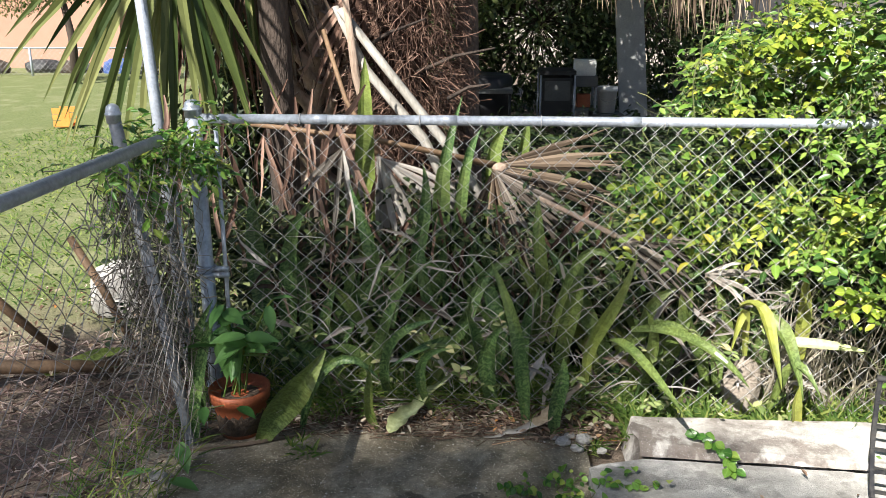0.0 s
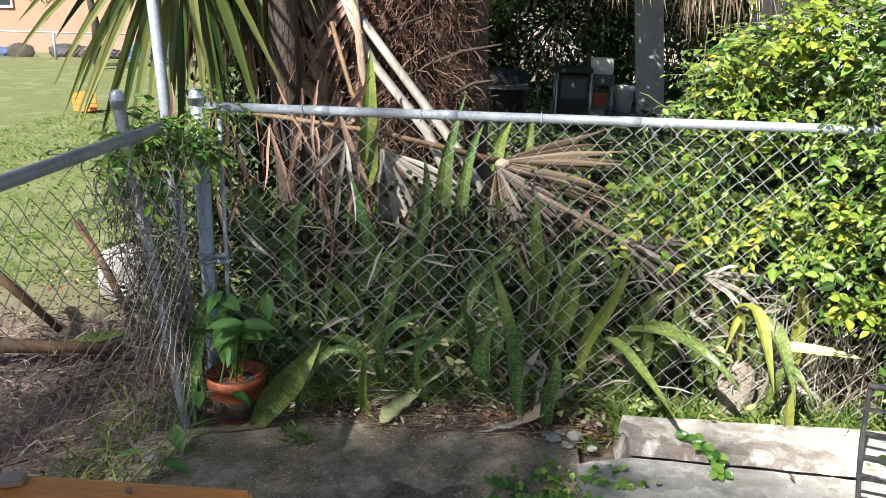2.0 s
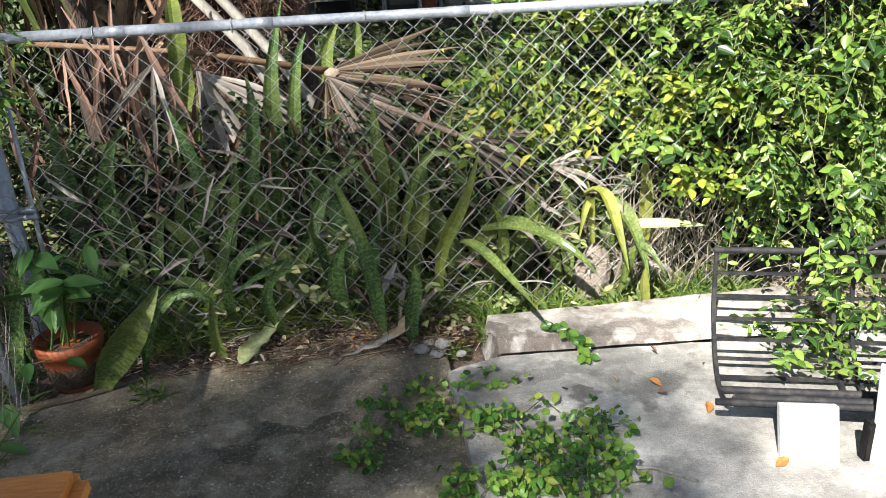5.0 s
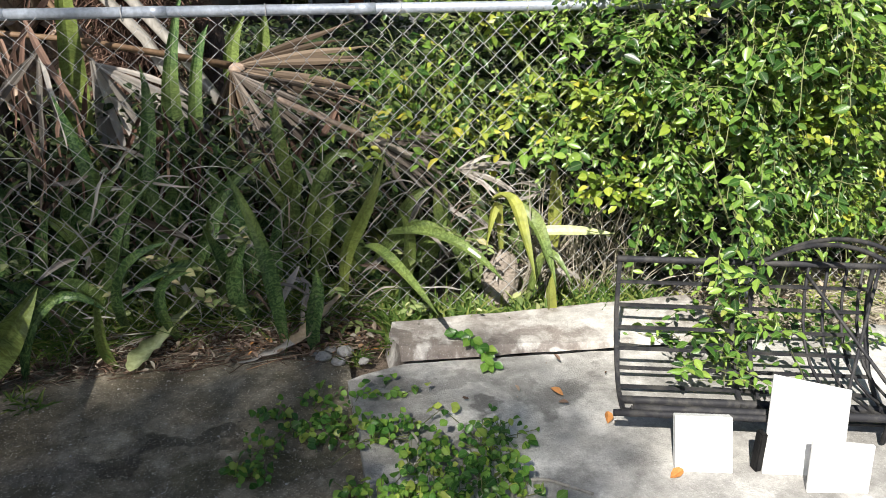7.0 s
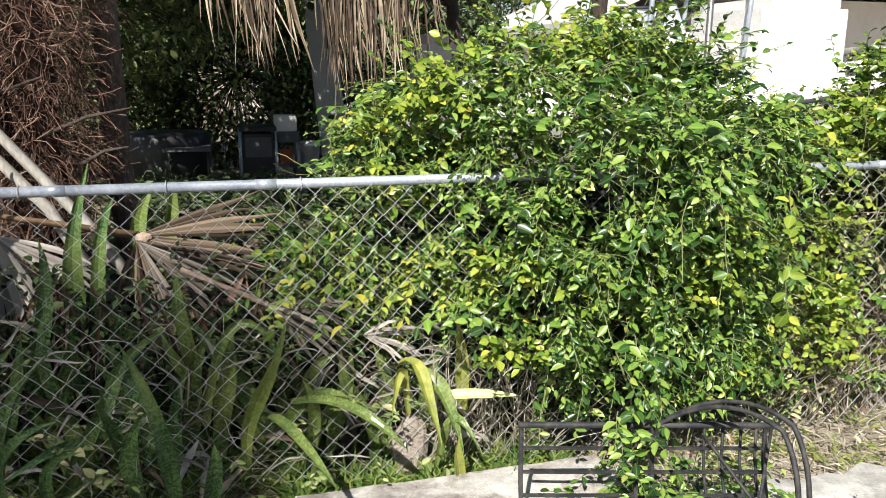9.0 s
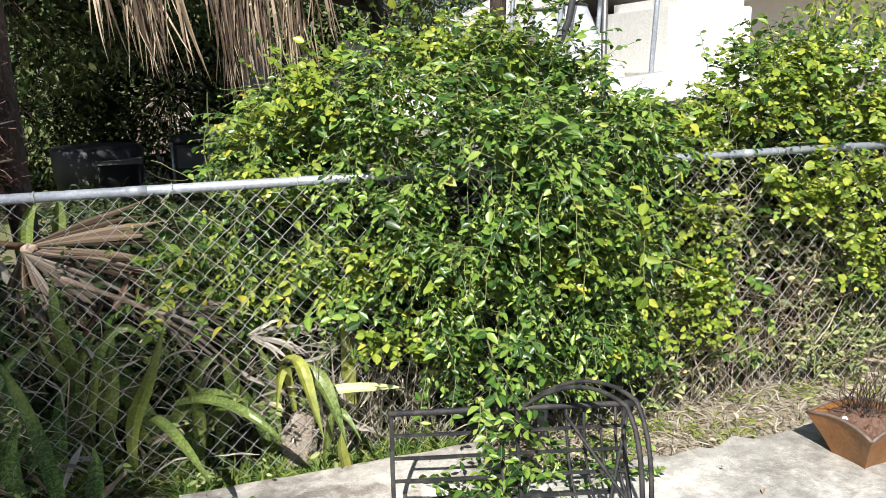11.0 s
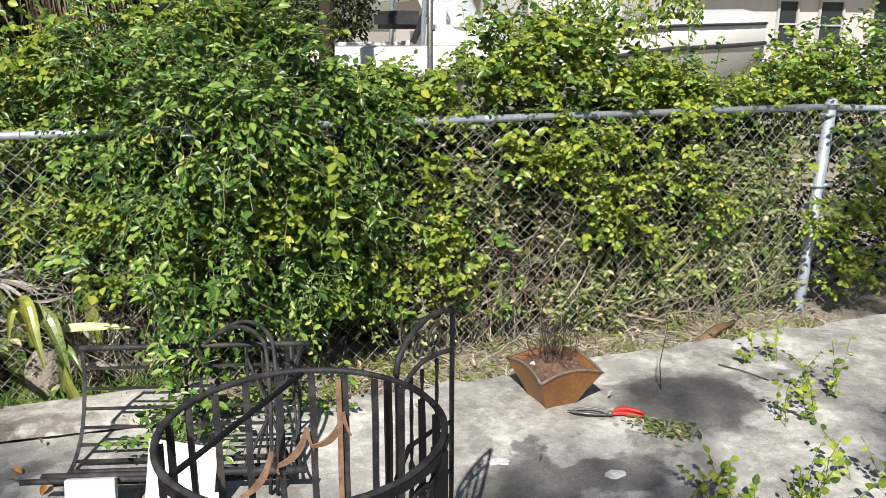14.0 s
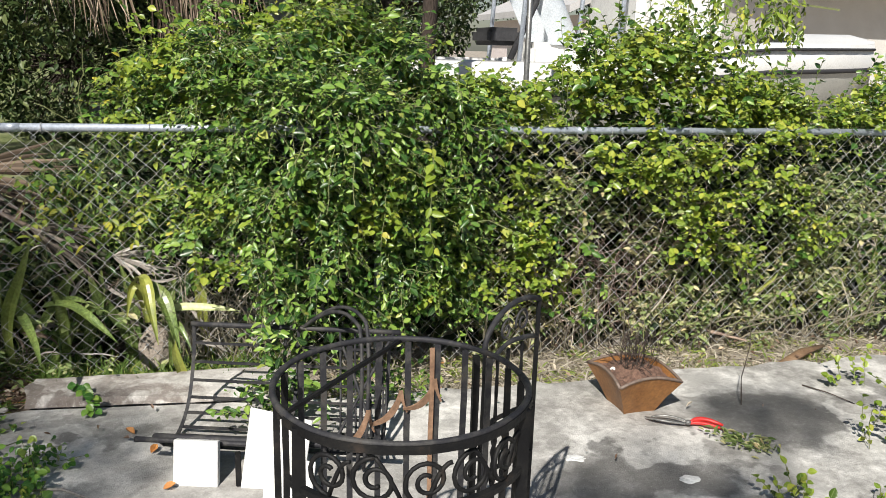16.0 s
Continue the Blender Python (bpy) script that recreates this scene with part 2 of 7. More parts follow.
# grey tone for the grille's weathered paint and for sunlit bars of the stand
GREY_IRON = make_iron("weathered_sunlit_iron", 4.6)
RUST = plain("rusty_iron", (0.11, 0.06, 0.035), (0.36, 0.22, 0.14), 20, 0.85, 0.0, 0.5, 0.003)
SNAKE = make_snake()
TAN_STRAP = plain("tan_strap_leaf", (0.36, 0.25, 0.14), (0.62, 0.5, 0.36), 14, 0.6, 0, 0.2, 0.002)
PALE_STRAP = plain("pale_strap_leaf", (0.4, 0.46, 0.18), (0.62, 0.66, 0.36), 20, 0.5, 0, 0.2, 0.002)
LIGHT_SNAKE = make_snake("light_snake_leaf", 0.22)
YELLOW_SNAKE = make_snake("yellowed_snake_leaf", 0.75)
VINE = leaves("vine_leaf", [(0.0, (0.014, 0.05, 0.01)), (0.36, (0.055, 0.15, 0.022)), (0.7, (0.21, 0.37, 0.055)), (0.97, (0.34, 0.48, 0.09)), (1.0, (0.5, 0.52, 0.12))], 0.32, 0.22, gloss=0.5, veins=0.3)
LIME = leaves("lime_leaf", [(0.0, (0.06, 0.12, 0.014)), (0.3, (0.18, 0.29, 0.028)), (0.75, (0.37, 0.47, 0.055)), (0.97, (0.54, 0.58, 0.085)), (1.0, (0.66, 0.58, 0.09))], 0.32, 0.3, gloss=0.42, veins=0.4)
YELLOW_VINE = leaves("yellowing_leaf", [(0.0, (0.15, 0.26, 0.04)), (0.5, (0.34, 0.46, 0.07)), (0.85, (0.56, 0.62, 0.1)), (1.0, (0.75, 0.66, 0.08))], 0.4, 0.4, veins=0.5)
POT_LEAF = leaves("broad_leaf", [(0.0, (0.08, 0.21, 0.055)), (1.0, (0.2, 0.4, 0.12))], 0.35, 0.25)
# near-black leaf tone: deep shade between the plants is put into it
SHRUB = leaves("shade_dark_leaf", [(0.0, (0.012, 0.028, 0.009)), (0.6, (0.034, 0.06, 0.018)), (1.0, (0.1, 0.135, 0.045))], 0.5, 0.04)
BACK_LEAF = leaves("back_yard_leaf", [(0.0, (0.03, 0.06, 0.02)), (0.6, (0.09, 0.135, 0.045)), (1.0, (0.24, 0.28, 0.11))], 0.45, 0.15)
FAN_GREEN = leaves("palm_green", [(0.0, (0.035, 0.065, 0.018)), (0.5, (0.13, 0.175, 0.05)), (1.0, (0.36, 0.37, 0.15))], 0.4, 0.35, 20)
GRASS = leaves("weed_blade", [(0.0, (0.06, 0.13, 0.028)), (0.6, (0.17, 0.28, 0.055)), (1.0, (0.38, 0.42, 0.12))], 0.6, 0.35)
LIGHT_GRASS = leaves("light_weed_blade", [(0.0, (0.13, 0.2, 0.04)), (0.6, (0.32, 0.4, 0.09)), (1.0, (0.55, 0.55, 0.2))], 0.6, 0.35)
DRY_GRASS = leaves("dry_blade", [(0.0, (0.168, 0.147, 0.096)), (0.6, (0.399, 0.357, 0.264)), (1.0, (0.714, 0.651, 0.552))], 0.8, 0.2)
DEAD = leaves("dead_palm", [(0.0, (0.05, 0.034, 0.022)), (0.5, (0.13, 0.093, 0.065)), (1.0, (0.28, 0.21, 0.15))], 0.75, 0.12, 25)
GREY_DEAD = leaves("grey_dead_leaf", [(0.0, (0.16, 0.14, 0.12)), (0.5, (0.42, 0.38, 0.34)), (1.0, (0.8, 0.75, 0.69))], 0.8, 0.1, 25)
LITTER = leaves("leaf_litter", [(0.0, (0.1, 0.062, 0.042)), (0.45, (0.27, 0.175, 0.125)), (0.8, (0.48, 0.37, 0.28)), (0.95, (0.7, 0.64, 0.52)), (1.0, (0.7, 0.32, 0.08))], 0.85, 0.08)
ASH_DEAD = leaves("ashen_palm", [(0.0, (0.075, 0.06, 0.05)), (0.5, (0.2, 0.165, 0.14)), (1.0, (0.42, 0.365, 0.315))], 0.8, 0.1, 25)
ORANGE_LEAF = plain("orange_dead_leaf", (0.42, 0.16, 0.04), (0.62, 0.3, 0.09), 40, 0.7, 0, 0.3, 0.002)
DRY_LEAF = leaves("half_dry_leaf", [(0.0, (0.12, 0.11, 0.05)), (0.5, (0.38, 0.36, 0.18)), (0.9, (0.64, 0.6, 0.4)), (1.0, (0.7, 0.56, 0.22))], 0.6, 0.2)
STALK = plain("brown_stalk", (0.12, 0.07, 0.04), (0.26, 0.165, 0.095), 14, 0.7, 0, 0.3, 0.003)
BLEACHED = leaves("bleached_palm", [(0.0, (0.3, 0.27, 0.24)), (0.5, (0.55, 0.5, 0.45)), (1.0, (0.78, 0.73, 0.67))], 0.75, 0.1, 22)
SKIRT = leaves("tan_palm_skirt", [(0.0, (0.12, 0.085, 0.055)), (0.5, (0.34, 0.26, 0.18)), (1.0, (0.6, 0.5, 0.38))], 0.75, 0.12, 25)
DARK_DEAD = leaves("dark_dead_palm", [(0.0, (0.05, 0.035, 0.025)), (0.6, (0.16, 0.115, 0.085)), (1.0, (0.36, 0.28, 0.21))], 0.8, 0.1, 25)
STEM = plain("vine_stem", (0.1, 0.12, 0.045), (0.24, 0.26, 0.11), 30, 0.8, 0, 0.3, 0.002)
BARK = plain("palm_bark", (0.032, 0.023, 0.019), (0.098, 0.073, 0.059), 7, 0.95, 0, 0.9, 0.02, stretch=(1, 1, 0.3))
RED_BARK = plain("reddish_bark", (0.055, 0.038, 0.031), (0.2, 0.14, 0.112), 9, 0.95, 0, 1.0, 0.02, stretch=(1, 1, 0.4))
BOOT = plain("palm_boot", (0.24, 0.165, 0.125), (0.5, 0.385, 0.3), 9, 0.9, 0, 0.6, 0.01, stretch=(1, 1, 0.3))
FIBRE = leaves("palm_fibre", [(0.0, (0.045, 0.025, 0.018)), (0.6, (0.15, 0.085, 0.062)), (1.0, (0.4, 0.26, 0.2))], 0.9, 0.0, 30)
PALE_WOOD = plain("bleached_stalk", (0.22, 0.2, 0.175), (0.5, 0.47, 0.42), 12, 0.8, 0, 0.4, 0.004, stretch=(1, 1, 0.2))
TERRACOTTA = plain("terracotta_plastic", (0.3, 0.075, 0.03), (0.42, 0.12, 0.05), 9, 0.55, 0, 0.15, 0.002)
RED_SOIL = plain("reddish_dry_soil", (0.07, 0.04, 0.03), (0.24, 0.14, 0.1), 30, 0.95, 0, 1.0, 0.012)
SOIL = plain("potting_soil", (0.035, 0.024, 0.018), (0.12, 0.085, 0.06), 25, 0.95, 0, 1.0, 0.01)
WHITE = plain("white_board", (0.7, 0.7, 0.69), (0.78, 0.78, 0.77), 6, 0.6, 0, 0.05, 0.001)
BLUE_MARK = plain("faded_blue_print", (0.5, 0.62, 0.72), (0.72, 0.79, 0.84), 30, 0.6, 0, 0.02, 0.001)
PLANTER = plain("orange_brown_glaze", (0.17, 0.07, 0.024), (0.33, 0.155, 0.05), 10, 0.5, 0, 0.3, 0.003)
RIM = plain("dark_rim", (0.12, 0.08, 0.06), (0.22, 0.17, 0.14), 20, 0.6, 0, 0.3, 0.003)
RED = plain("red_grip", (0.5, 0.02, 0.02), (0.66, 0.04, 0.035), 20, 0.4, 0, 0.05, 0.001)
STEEL = plain("worn_steel", (0.12, 0.12, 0.12), (0.3, 0.3, 0.29), 30, 0.45, 0.6, 0.2, 0.001)
TABLE = plain("orange_varnish", (0.66, 0.22, 0.045), (0.84, 0.34, 0.085), 5, 0.38, 0, 0.15, 0.002, stretch=(0.4, 3, 3))
PINK = plain("peach_stucco", (0.465, 0.247, 0.180), (0.525, 0.300, 0.225), 3, 0.9, 0, 0.4, 0.01)
CREAM = plain("pale_stucco", (0.56, 0.54, 0.51), (0.66, 0.64, 0.61), 3, 0.9, 0, 0.4, 0.01)
BLUSH = plain("blush_stucco", (0.68, 0.6, 0.58), (0.76, 0.69, 0.67), 3, 0.9, 0, 0.3, 0.01)
ROOF = plain("white_roof", (0.44, 0.43, 0.43), (0.55, 0.54, 0.54), 4, 0.8, 0, 0.3, 0.01)
GEL = plain("boat_gelcoat", (0.74, 0.73, 0.7), (0.82, 0.81, 0.79), 4, 0.3, 0, 0.05, 0.002)
HULL = plain("dull_hull", (0.42, 0.42, 0.39), (0.54, 0.54, 0.5), 4, 0.45, 0, 0.1, 0.002)
RUBBER = plain("black_rubber", (0.02, 0.02, 0.022), (0.05, 0.05, 0.055), 10, 0.7, 0, 0.2, 0.003)
PLEXI = plain("clouded_plexiglass", (0.5, 0.55, 0.6), (0.72, 0.76, 0.8), 6, 0.15, 0, 0.1, 0.002)
GLASS = plain("dark_window", (0.02, 0.025, 0.03), (0.05, 0.06, 0.07), 2, 0.08, 0, 0.0, 0.001)
GREY_PAINT = plain("grey_panel", (0.3, 0.31, 0.32), (0.42, 0.43, 0.44), 5, 0.7, 0, 0.2, 0.003)
# darker copy of the grey panel: the back yard's shade is in its tone
SHADED_PANEL = plain("shaded_grey_panel", (0.07, 0.075, 0.08), (0.13, 0.135, 0.14), 6, 0.7, 0, 0.2, 0.003)
BLACK_BIN = plain("black_plastic", (0.012, 0.012, 0.014), (0.03, 0.03, 0.034), 5, 0.5, 0, 0.1, 0.002)
PALE_GREEN = leaves("pale_green_leaf", [(0.0, (0.096, 0.156, 0.045)), (0.5, (0.274, 0.360, 0.120)), (0.9, (0.547, 0.552, 0.270)), (1.0, (0.821, 0.660, 0.375))], 0.4, 0.15, veins=0.5)
CREEP = leaves("creeper_leaf", [(0.0, (0.03, 0.12, 0.02)), (0.4, (0.11, 0.29, 0.04)), (0.8, (0.28, 0.48, 0.075)), (1.0, (0.5, 0.58, 0.11))], 0.3, 0.25, gloss=0.45, veins=0.25)
TWIG = leaves("brown_twig", [(0.0, (0.110, 0.070, 0.059)), (0.6, (0.312, 0.219, 0.186)), (1.0, (0.656, 0.531, 0.473))], 0.85, 0.0)
GREY_STEM = leaves("grey_dry_stem", [(0.0, (0.06, 0.055, 0.045)), (0.6, (0.17, 0.155, 0.135)), (1.0, (0.36, 0.33, 0.3))], 0.85, 0.0)
GRIT = leaves("pale_grit", [(0.0, (0.13, 0.11, 0.085)), (0.6, (0.36, 0.32, 0.265)), (1.0, (0.72, 0.68, 0.62))], 0.9, 0.0)
BROWN_STONE = plain("brown_stone", (0.2, 0.16, 0.12), (0.42, 0.37, 0.32), 12, 0.95, 0, 0.9, 0.015)
ROCK = plain("pale_rock", (0.3, 0.29, 0.27), (0.5, 0.485, 0.46), 9, 0.9, 0, 0.8, 0.015)
BLUE = plain("blue_tarp", (0.04, 0.08, 0.25), (0.08, 0.14, 0.36), 6, 0.5, 0, 0.2, 0.004)

# ---------------------------------------------------------------- builders


def put(name, bm, mat, parent=None, label="", smooth=False):
    me = bpy.data.meshes.new(name)
    bm.to_mesh(me)
    bm.free()
    me.materials.append(mat)
    if smooth:
        me.polygons.foreach_set("use_smooth", [True] * len(me.polygons))
    ob = new(name, me)
    ob.parent = parent
    return tagged(ob, label)


def part(name, bm, mat, parent, label="", smooth=False):
    return put(name, bm, mat, parent, label, smooth)


def thing(name, label, category, group="", kind="", at=(0, 0, 0)):
    ob = new(name)
    ob.empty_display_size = 0.1
    ob.location = at
    return tagged(ob, label, category, group, kind)


def mesh_of(name, verts, faces, mat, parent=None, kind="", smooth=False, label=""):
    me = bpy.data.meshes.new(name)
    me.from_pydata(verts, [], faces)
    me.materials.append(mat)
    if smooth:
        me.polygons.foreach_set("use_smooth", [True] * len(me.polygons))
    ob = new(name, me)
    ob.parent = parent
    return tagged(ob, label, "", "", kind)


def box(bm, x0, x1, y0, y1, z0, z1, bevel=0.0, m=None):
    r = bmesh.ops.create_cube(bm, size=1)
    vs = r["verts"]
    bmesh.ops.transform(bm, verts=vs, matrix=Matrix.LocRotScale(((x0 + x1) / 2, (y0 + y1) / 2, (z0 + z1) / 2), None, (x1 - x0, y1 - y0, z1 - z0)))
    if bevel:
        es = list({e for v in vs for e in v.link_edges})
        out = bmesh.ops.bevel(bm, geom=es, offset=bevel, segments=2, affect="EDGES")
        vs = list({v for f in out["faces"] for v in f.verts} | {v for v in vs if v.is_valid})
    if m is not None:
        bmesh.ops.transform(bm, verts=[v for v in vs if v.is_valid], matrix=m)
    return bm


def tube_data(pts, radius, sides=6, verts=None, faces=None, flat=1.0, twist=0.0, cap=True):
    """Sweep a round or flattened bar along points."""
    verts = [] if verts is None else verts
    faces = [] if faces is None else faces
    pts = [Vector(p) for p in pts]
    rad = radius if isinstance(radius, (list, tuple)) else [radius] * len(pts)
    up = None
    start = len(verts)
    for i, p in enumerate(pts):
        d = (pts[min(i + 1, len(pts) - 1)] - pts[max(i - 1, 0)]).normalized()
        if up is None:
            up = Vector((0, 0, 1)) if abs(d.z) < 0.9 else Vector((0, 1, 0))
        side = d.cross(up).normalized()
        up = side.cross(d).normalized()
        for k in range(sides):
            a = 2 * math.pi * (k + 0.5) / sides + twist * i
            verts.append(tuple(p + side * math.cos(a) * rad[i] + up * math.sin(a) * rad[i] * flat))
    for i in range(len(pts) - 1):
        for k in range(sides):
            a, b = start + i * sides + k, start + i * sides + (k + 1) % sides
            faces.append((a, b, b + sides, a + sides))
    if cap:
        faces.append(tuple(start + k for k in reversed(range(sides))))
        faces.append(tuple(start + (len(pts) - 1) * sides + k for k in range(sides)))
    return verts, faces


def tube(name, pts, radius, mat, parent=None, sides=8, flat=1.0, twist=0.0, label=""):
    v, f = tube_data(pts, radius, sides, flat=flat, twist=twist)
    return mesh_of(name, v, f, mat, parent, smooth=sides > 5, label=label)


def arc(center, u, v, r, a0, a1, n=16, r1=None):
    c, u, v = Vector(center), Vector(u), Vector(v)
    r1 = r if r1 is None else r1
    return [c + (u * math.cos(radians(a0 + (a1 - a0) * i / n)) + v * math.sin(radians(a0 + (a1 - a0) * i / n))) * (r + (r1 - r) * i / n) for i in range(n + 1)]


def curve_pts(p0, p1, p2, n=10):
    """A smooth bend from p0 by way of p1 to p2."""
    p0, p1, p2 = Vector(p0), Vector(p1), Vector(p2)
    c = 2 * p1 - (p0 + p2) / 2
    return [(1 - t) ** 2 * p0 + 2 * t * (1 - t) * c + t * t * p2 for t in (i / n for i in range(n + 1))]


def lathe(name, profile, mat, parent, at=(0, 0, 0), n=28, label="", m=None):
    verts, faces = [], []
    for r, z in profile:
        for k in range(n):
            a = 2 * math.pi * k / n
            p = Vector((r * math.cos(a), r * math.sin(a), z))
            verts.append(tuple((m @ p if m else p) + Vector(at)))
    for i in range(len(profile) - 1):
        for k in range(n):
            a, b = i * n + k, i * n + (k + 1) % n
            faces.append((a, b, b + n, a + n))
    faces.append(tuple(reversed(range(n))))
    faces.append(tuple((len(profile) - 1) * n + k for k in range(n)))
    return mesh_of(name, verts, faces, mat, parent, smooth=True, label=label)


def lump(name, at, size, mat, parent=None, rough=0.25, seed=0, cuts=3, kind="", label=""):
    """A stone or clod: a ball pushed in and out."""
    bm = bmesh.new()
    bmesh.ops.create_icosphere(bm, subdivisions=cuts, radius=1)
    for v in bm.verts:
        n = noise.noise(v.co * 1.4 + Vector((seed * 7.1, 0, 0))) + 0.5 * noise.noise(v.co * 3.3 + Vector((0, seed * 3.7, 0)))
        v.co *= 1 + rough * n
        v.co = Vector((v.co.x * size[0], v.co.y * size[1], max(v.co.z, -0.75) * size[2])) + Vector(at)
    ob = put(name, bm, mat, parent, label)
    return tagged(ob, "", "", "", kind)


LEAF = [(0, 0), (0.16, 0.27), (0.42, 0.46), (0.74, 0.33), (1, 0), (0.74, -0.33), (0.42, -0.46), (0.16, -0.27), (0.42, 0), (0.74, 0)]
LEAF_FACES = [(0, 8, 2, 1), (2, 8, 9, 3), (3, 9, 4), (0, 7, 6, 8), (6, 5, 9, 8), (5, 4, 9)]



def leaf_verts(base, d, n, size, wide=0.6, fold=0.16, curl=0.12):
    """One leaf from its base along d, its face towards n."""
    s = d.cross(n).normalized()
    n = s.cross(d)
    out = []
    for a, b in LEAF:
        out.append(tuple(base + d * (a * size) + s * (b * size * wide) + n * (abs(b) * size * fold * 2 - curl * size * a * a)))
    return out


def leaf_uv(me, count):
    """Lay each leaf's length and breadth out alike."""
    one = [w for f in LEAF_FACES for i in f for w in (LEAF[i][0], LEAF[i][1] + 0.5)]
    me.uv_layers.new(name="UVMap").data.foreach_set("uv", one * count)


class Foliage:
    """Collects leaves into one mesh, and hands some out as parts of their own."""

    def __init__(self):
        self.leaves, self.sv, self.sf = [], [], []

    def leaf(self, base, d, n, size, wide=0.6):
        self.leaves.append((Vector(base), Vector(d).normalized(), Vector(n).normalized(), size, wide))

    def stem(self, pts, r):
        tube_data(pts, r, 3, self.sv, self.sf, cap=False)

    def build(self, owner, leaf_mat, stem_mat, near=0, key=None):
        order = sorted(self.leaves, key=key) if key else self.leaves
        if near:
            me = bpy.data.meshes.new("leaf")
            me.from_pydata(leaf_verts(Vector(), Vector((1, 0, 0)), Vector((0, 0, 1)), 1.0), [], LEAF_FACES)
            me.materials.append(leaf_mat)
            leaf_uv(me, 1)
            me.polygons.foreach_set("use_smooth", [True] * len(LEAF_FACES))
            for b, d, n, size, wide in order[:near]:
                s = d.cross(n).normalized()
                n = s.cross(d)
                ob = new("leaf", me)
                ob.parent = owner
                ob.matrix_basis = Matrix.Translation(b) @ Matrix((d, -s, n)).transposed().to_4x4() @ Matrix.Diagonal((size, size * wide / 0.6, size, 1))
        verts, faces = [], []
        for b, d, n, size, wide in order[near:]:
            k = len(verts)
            verts += leaf_verts(b, d, n, size, wide)
            faces += [tuple(i + k for i in f) for f in LEAF_FACES]
        if verts:
            leaf_uv(mesh_of("foliage", verts, faces, leaf_mat, owner, "stuff", True).data, len(order) - near if near < len(order) else 0)
        if self.sv:
            mesh_of("stem_tangle", self.sv, self.sf, stem_mat, owner, "stuff")
        return owner


RND = random.Random(5)


def rnd(a, b):
    return RND.uniform(a, b)


def rvec(k=1.0):
    return Vector((rnd(-k, k), rnd(-k, k), rnd(-k, k)))


def sprig(fol, p, d, length, count, size, droop=0.6, wide=0.52, stem_r=0.0016):
    """A shoot with leaves set along it in turn."""
    p, d = Vector(p), Vector(d).normalized()
    pts, step = [p.copy()], length / count
    for i in range(count):
        d = (d + Vector((0, 0, -droop * step * 3)) + rvec(0.16)).normalized()
        p = p + d * step
        pts.append(p.copy())
        side = d.cross(Vector((0, 0, 1))) + rvec(0.25)
        if side.length < 0.05:
            side = Vector((1, 0, 0)) + rvec(0.2)
        side.normalize()
        side = side if i % 2 else -side
        ld = (side * 0.8 + d * 0.5 + Vector((0, 0, rnd(-0.5, 0.2)))).normalized()
        nn = (Vector((-0.2, -0.62, 0.75)) + rvec(0.62)).normalized()
        fol.leaf(p, ld, nn, size * rnd(0.55, 1.25), wide * rnd(0.8, 1.2))
    fol.stem(pts, stem_r)


def strip(verts, faces, pts, width, n, fold=0.3):
    """A long folded blade along points, wide in the middle and pointed."""
    k = len(verts)
    m = len(pts) - 1
    for i, p in enumerate(pts):
        d = (pts[min(i + 1, m)] - pts[max(i - 1, 0)]).normalized()
        s = d.cross(n).normalized()
        up = s.cross(d)
        t = i / m
        w = width * (min(1, 0.25 + t * 3) * (1 - t ** 3) + 0.04)
        verts += [tuple(p - s * w + up * w * fold), tuple(p), tuple(p + s * w + up * w * fold)]
    for i in range(m):
        a = k + 3 * i
        faces += [(a, a + 1, a + 4, a + 3), (a + 1, a + 2, a + 5, a + 4)]


def fan(owner, hub, aim, normal, length, spread, count, mat, droop=0.4, width=0.018, wild=0.12, name="blade", joined=0.35):
    """The blades of a fan palm leaf, joined near the hub and hanging at the tips."""
    hub, aim, normal = Vector(hub), Vector(aim).normalized(), Vector(normal).normalized()
    for i in range(count):
        a = (i / max(1, count - 1) - 0.5) * radians(spread)
        d = (Matrix.Rotation(a, 3, normal) @ aim + rvec(wild)).normalized()
        size = length * (1 - 0.25 * abs(2 * a / radians(spread)) ** 2) * rnd(0.8, 1.08)
        pts, p = [], hub.copy()
        for j in range(9):
            pts.append(p.copy())
            t = j / 8
            bend = d + Vector((0, 0, -1)) * droop * max(0, t - joined) ** 1.3 * 2 + rvec(wild * t * 0.7)
            p = p + bend.normalized() * size / 8
        v, f = [], []
        strip(v, f, pts, width * rnd(0.8, 1.2), normal, rnd(0.2, 0.6))
        mesh_of(name, v, f, mat, owner)


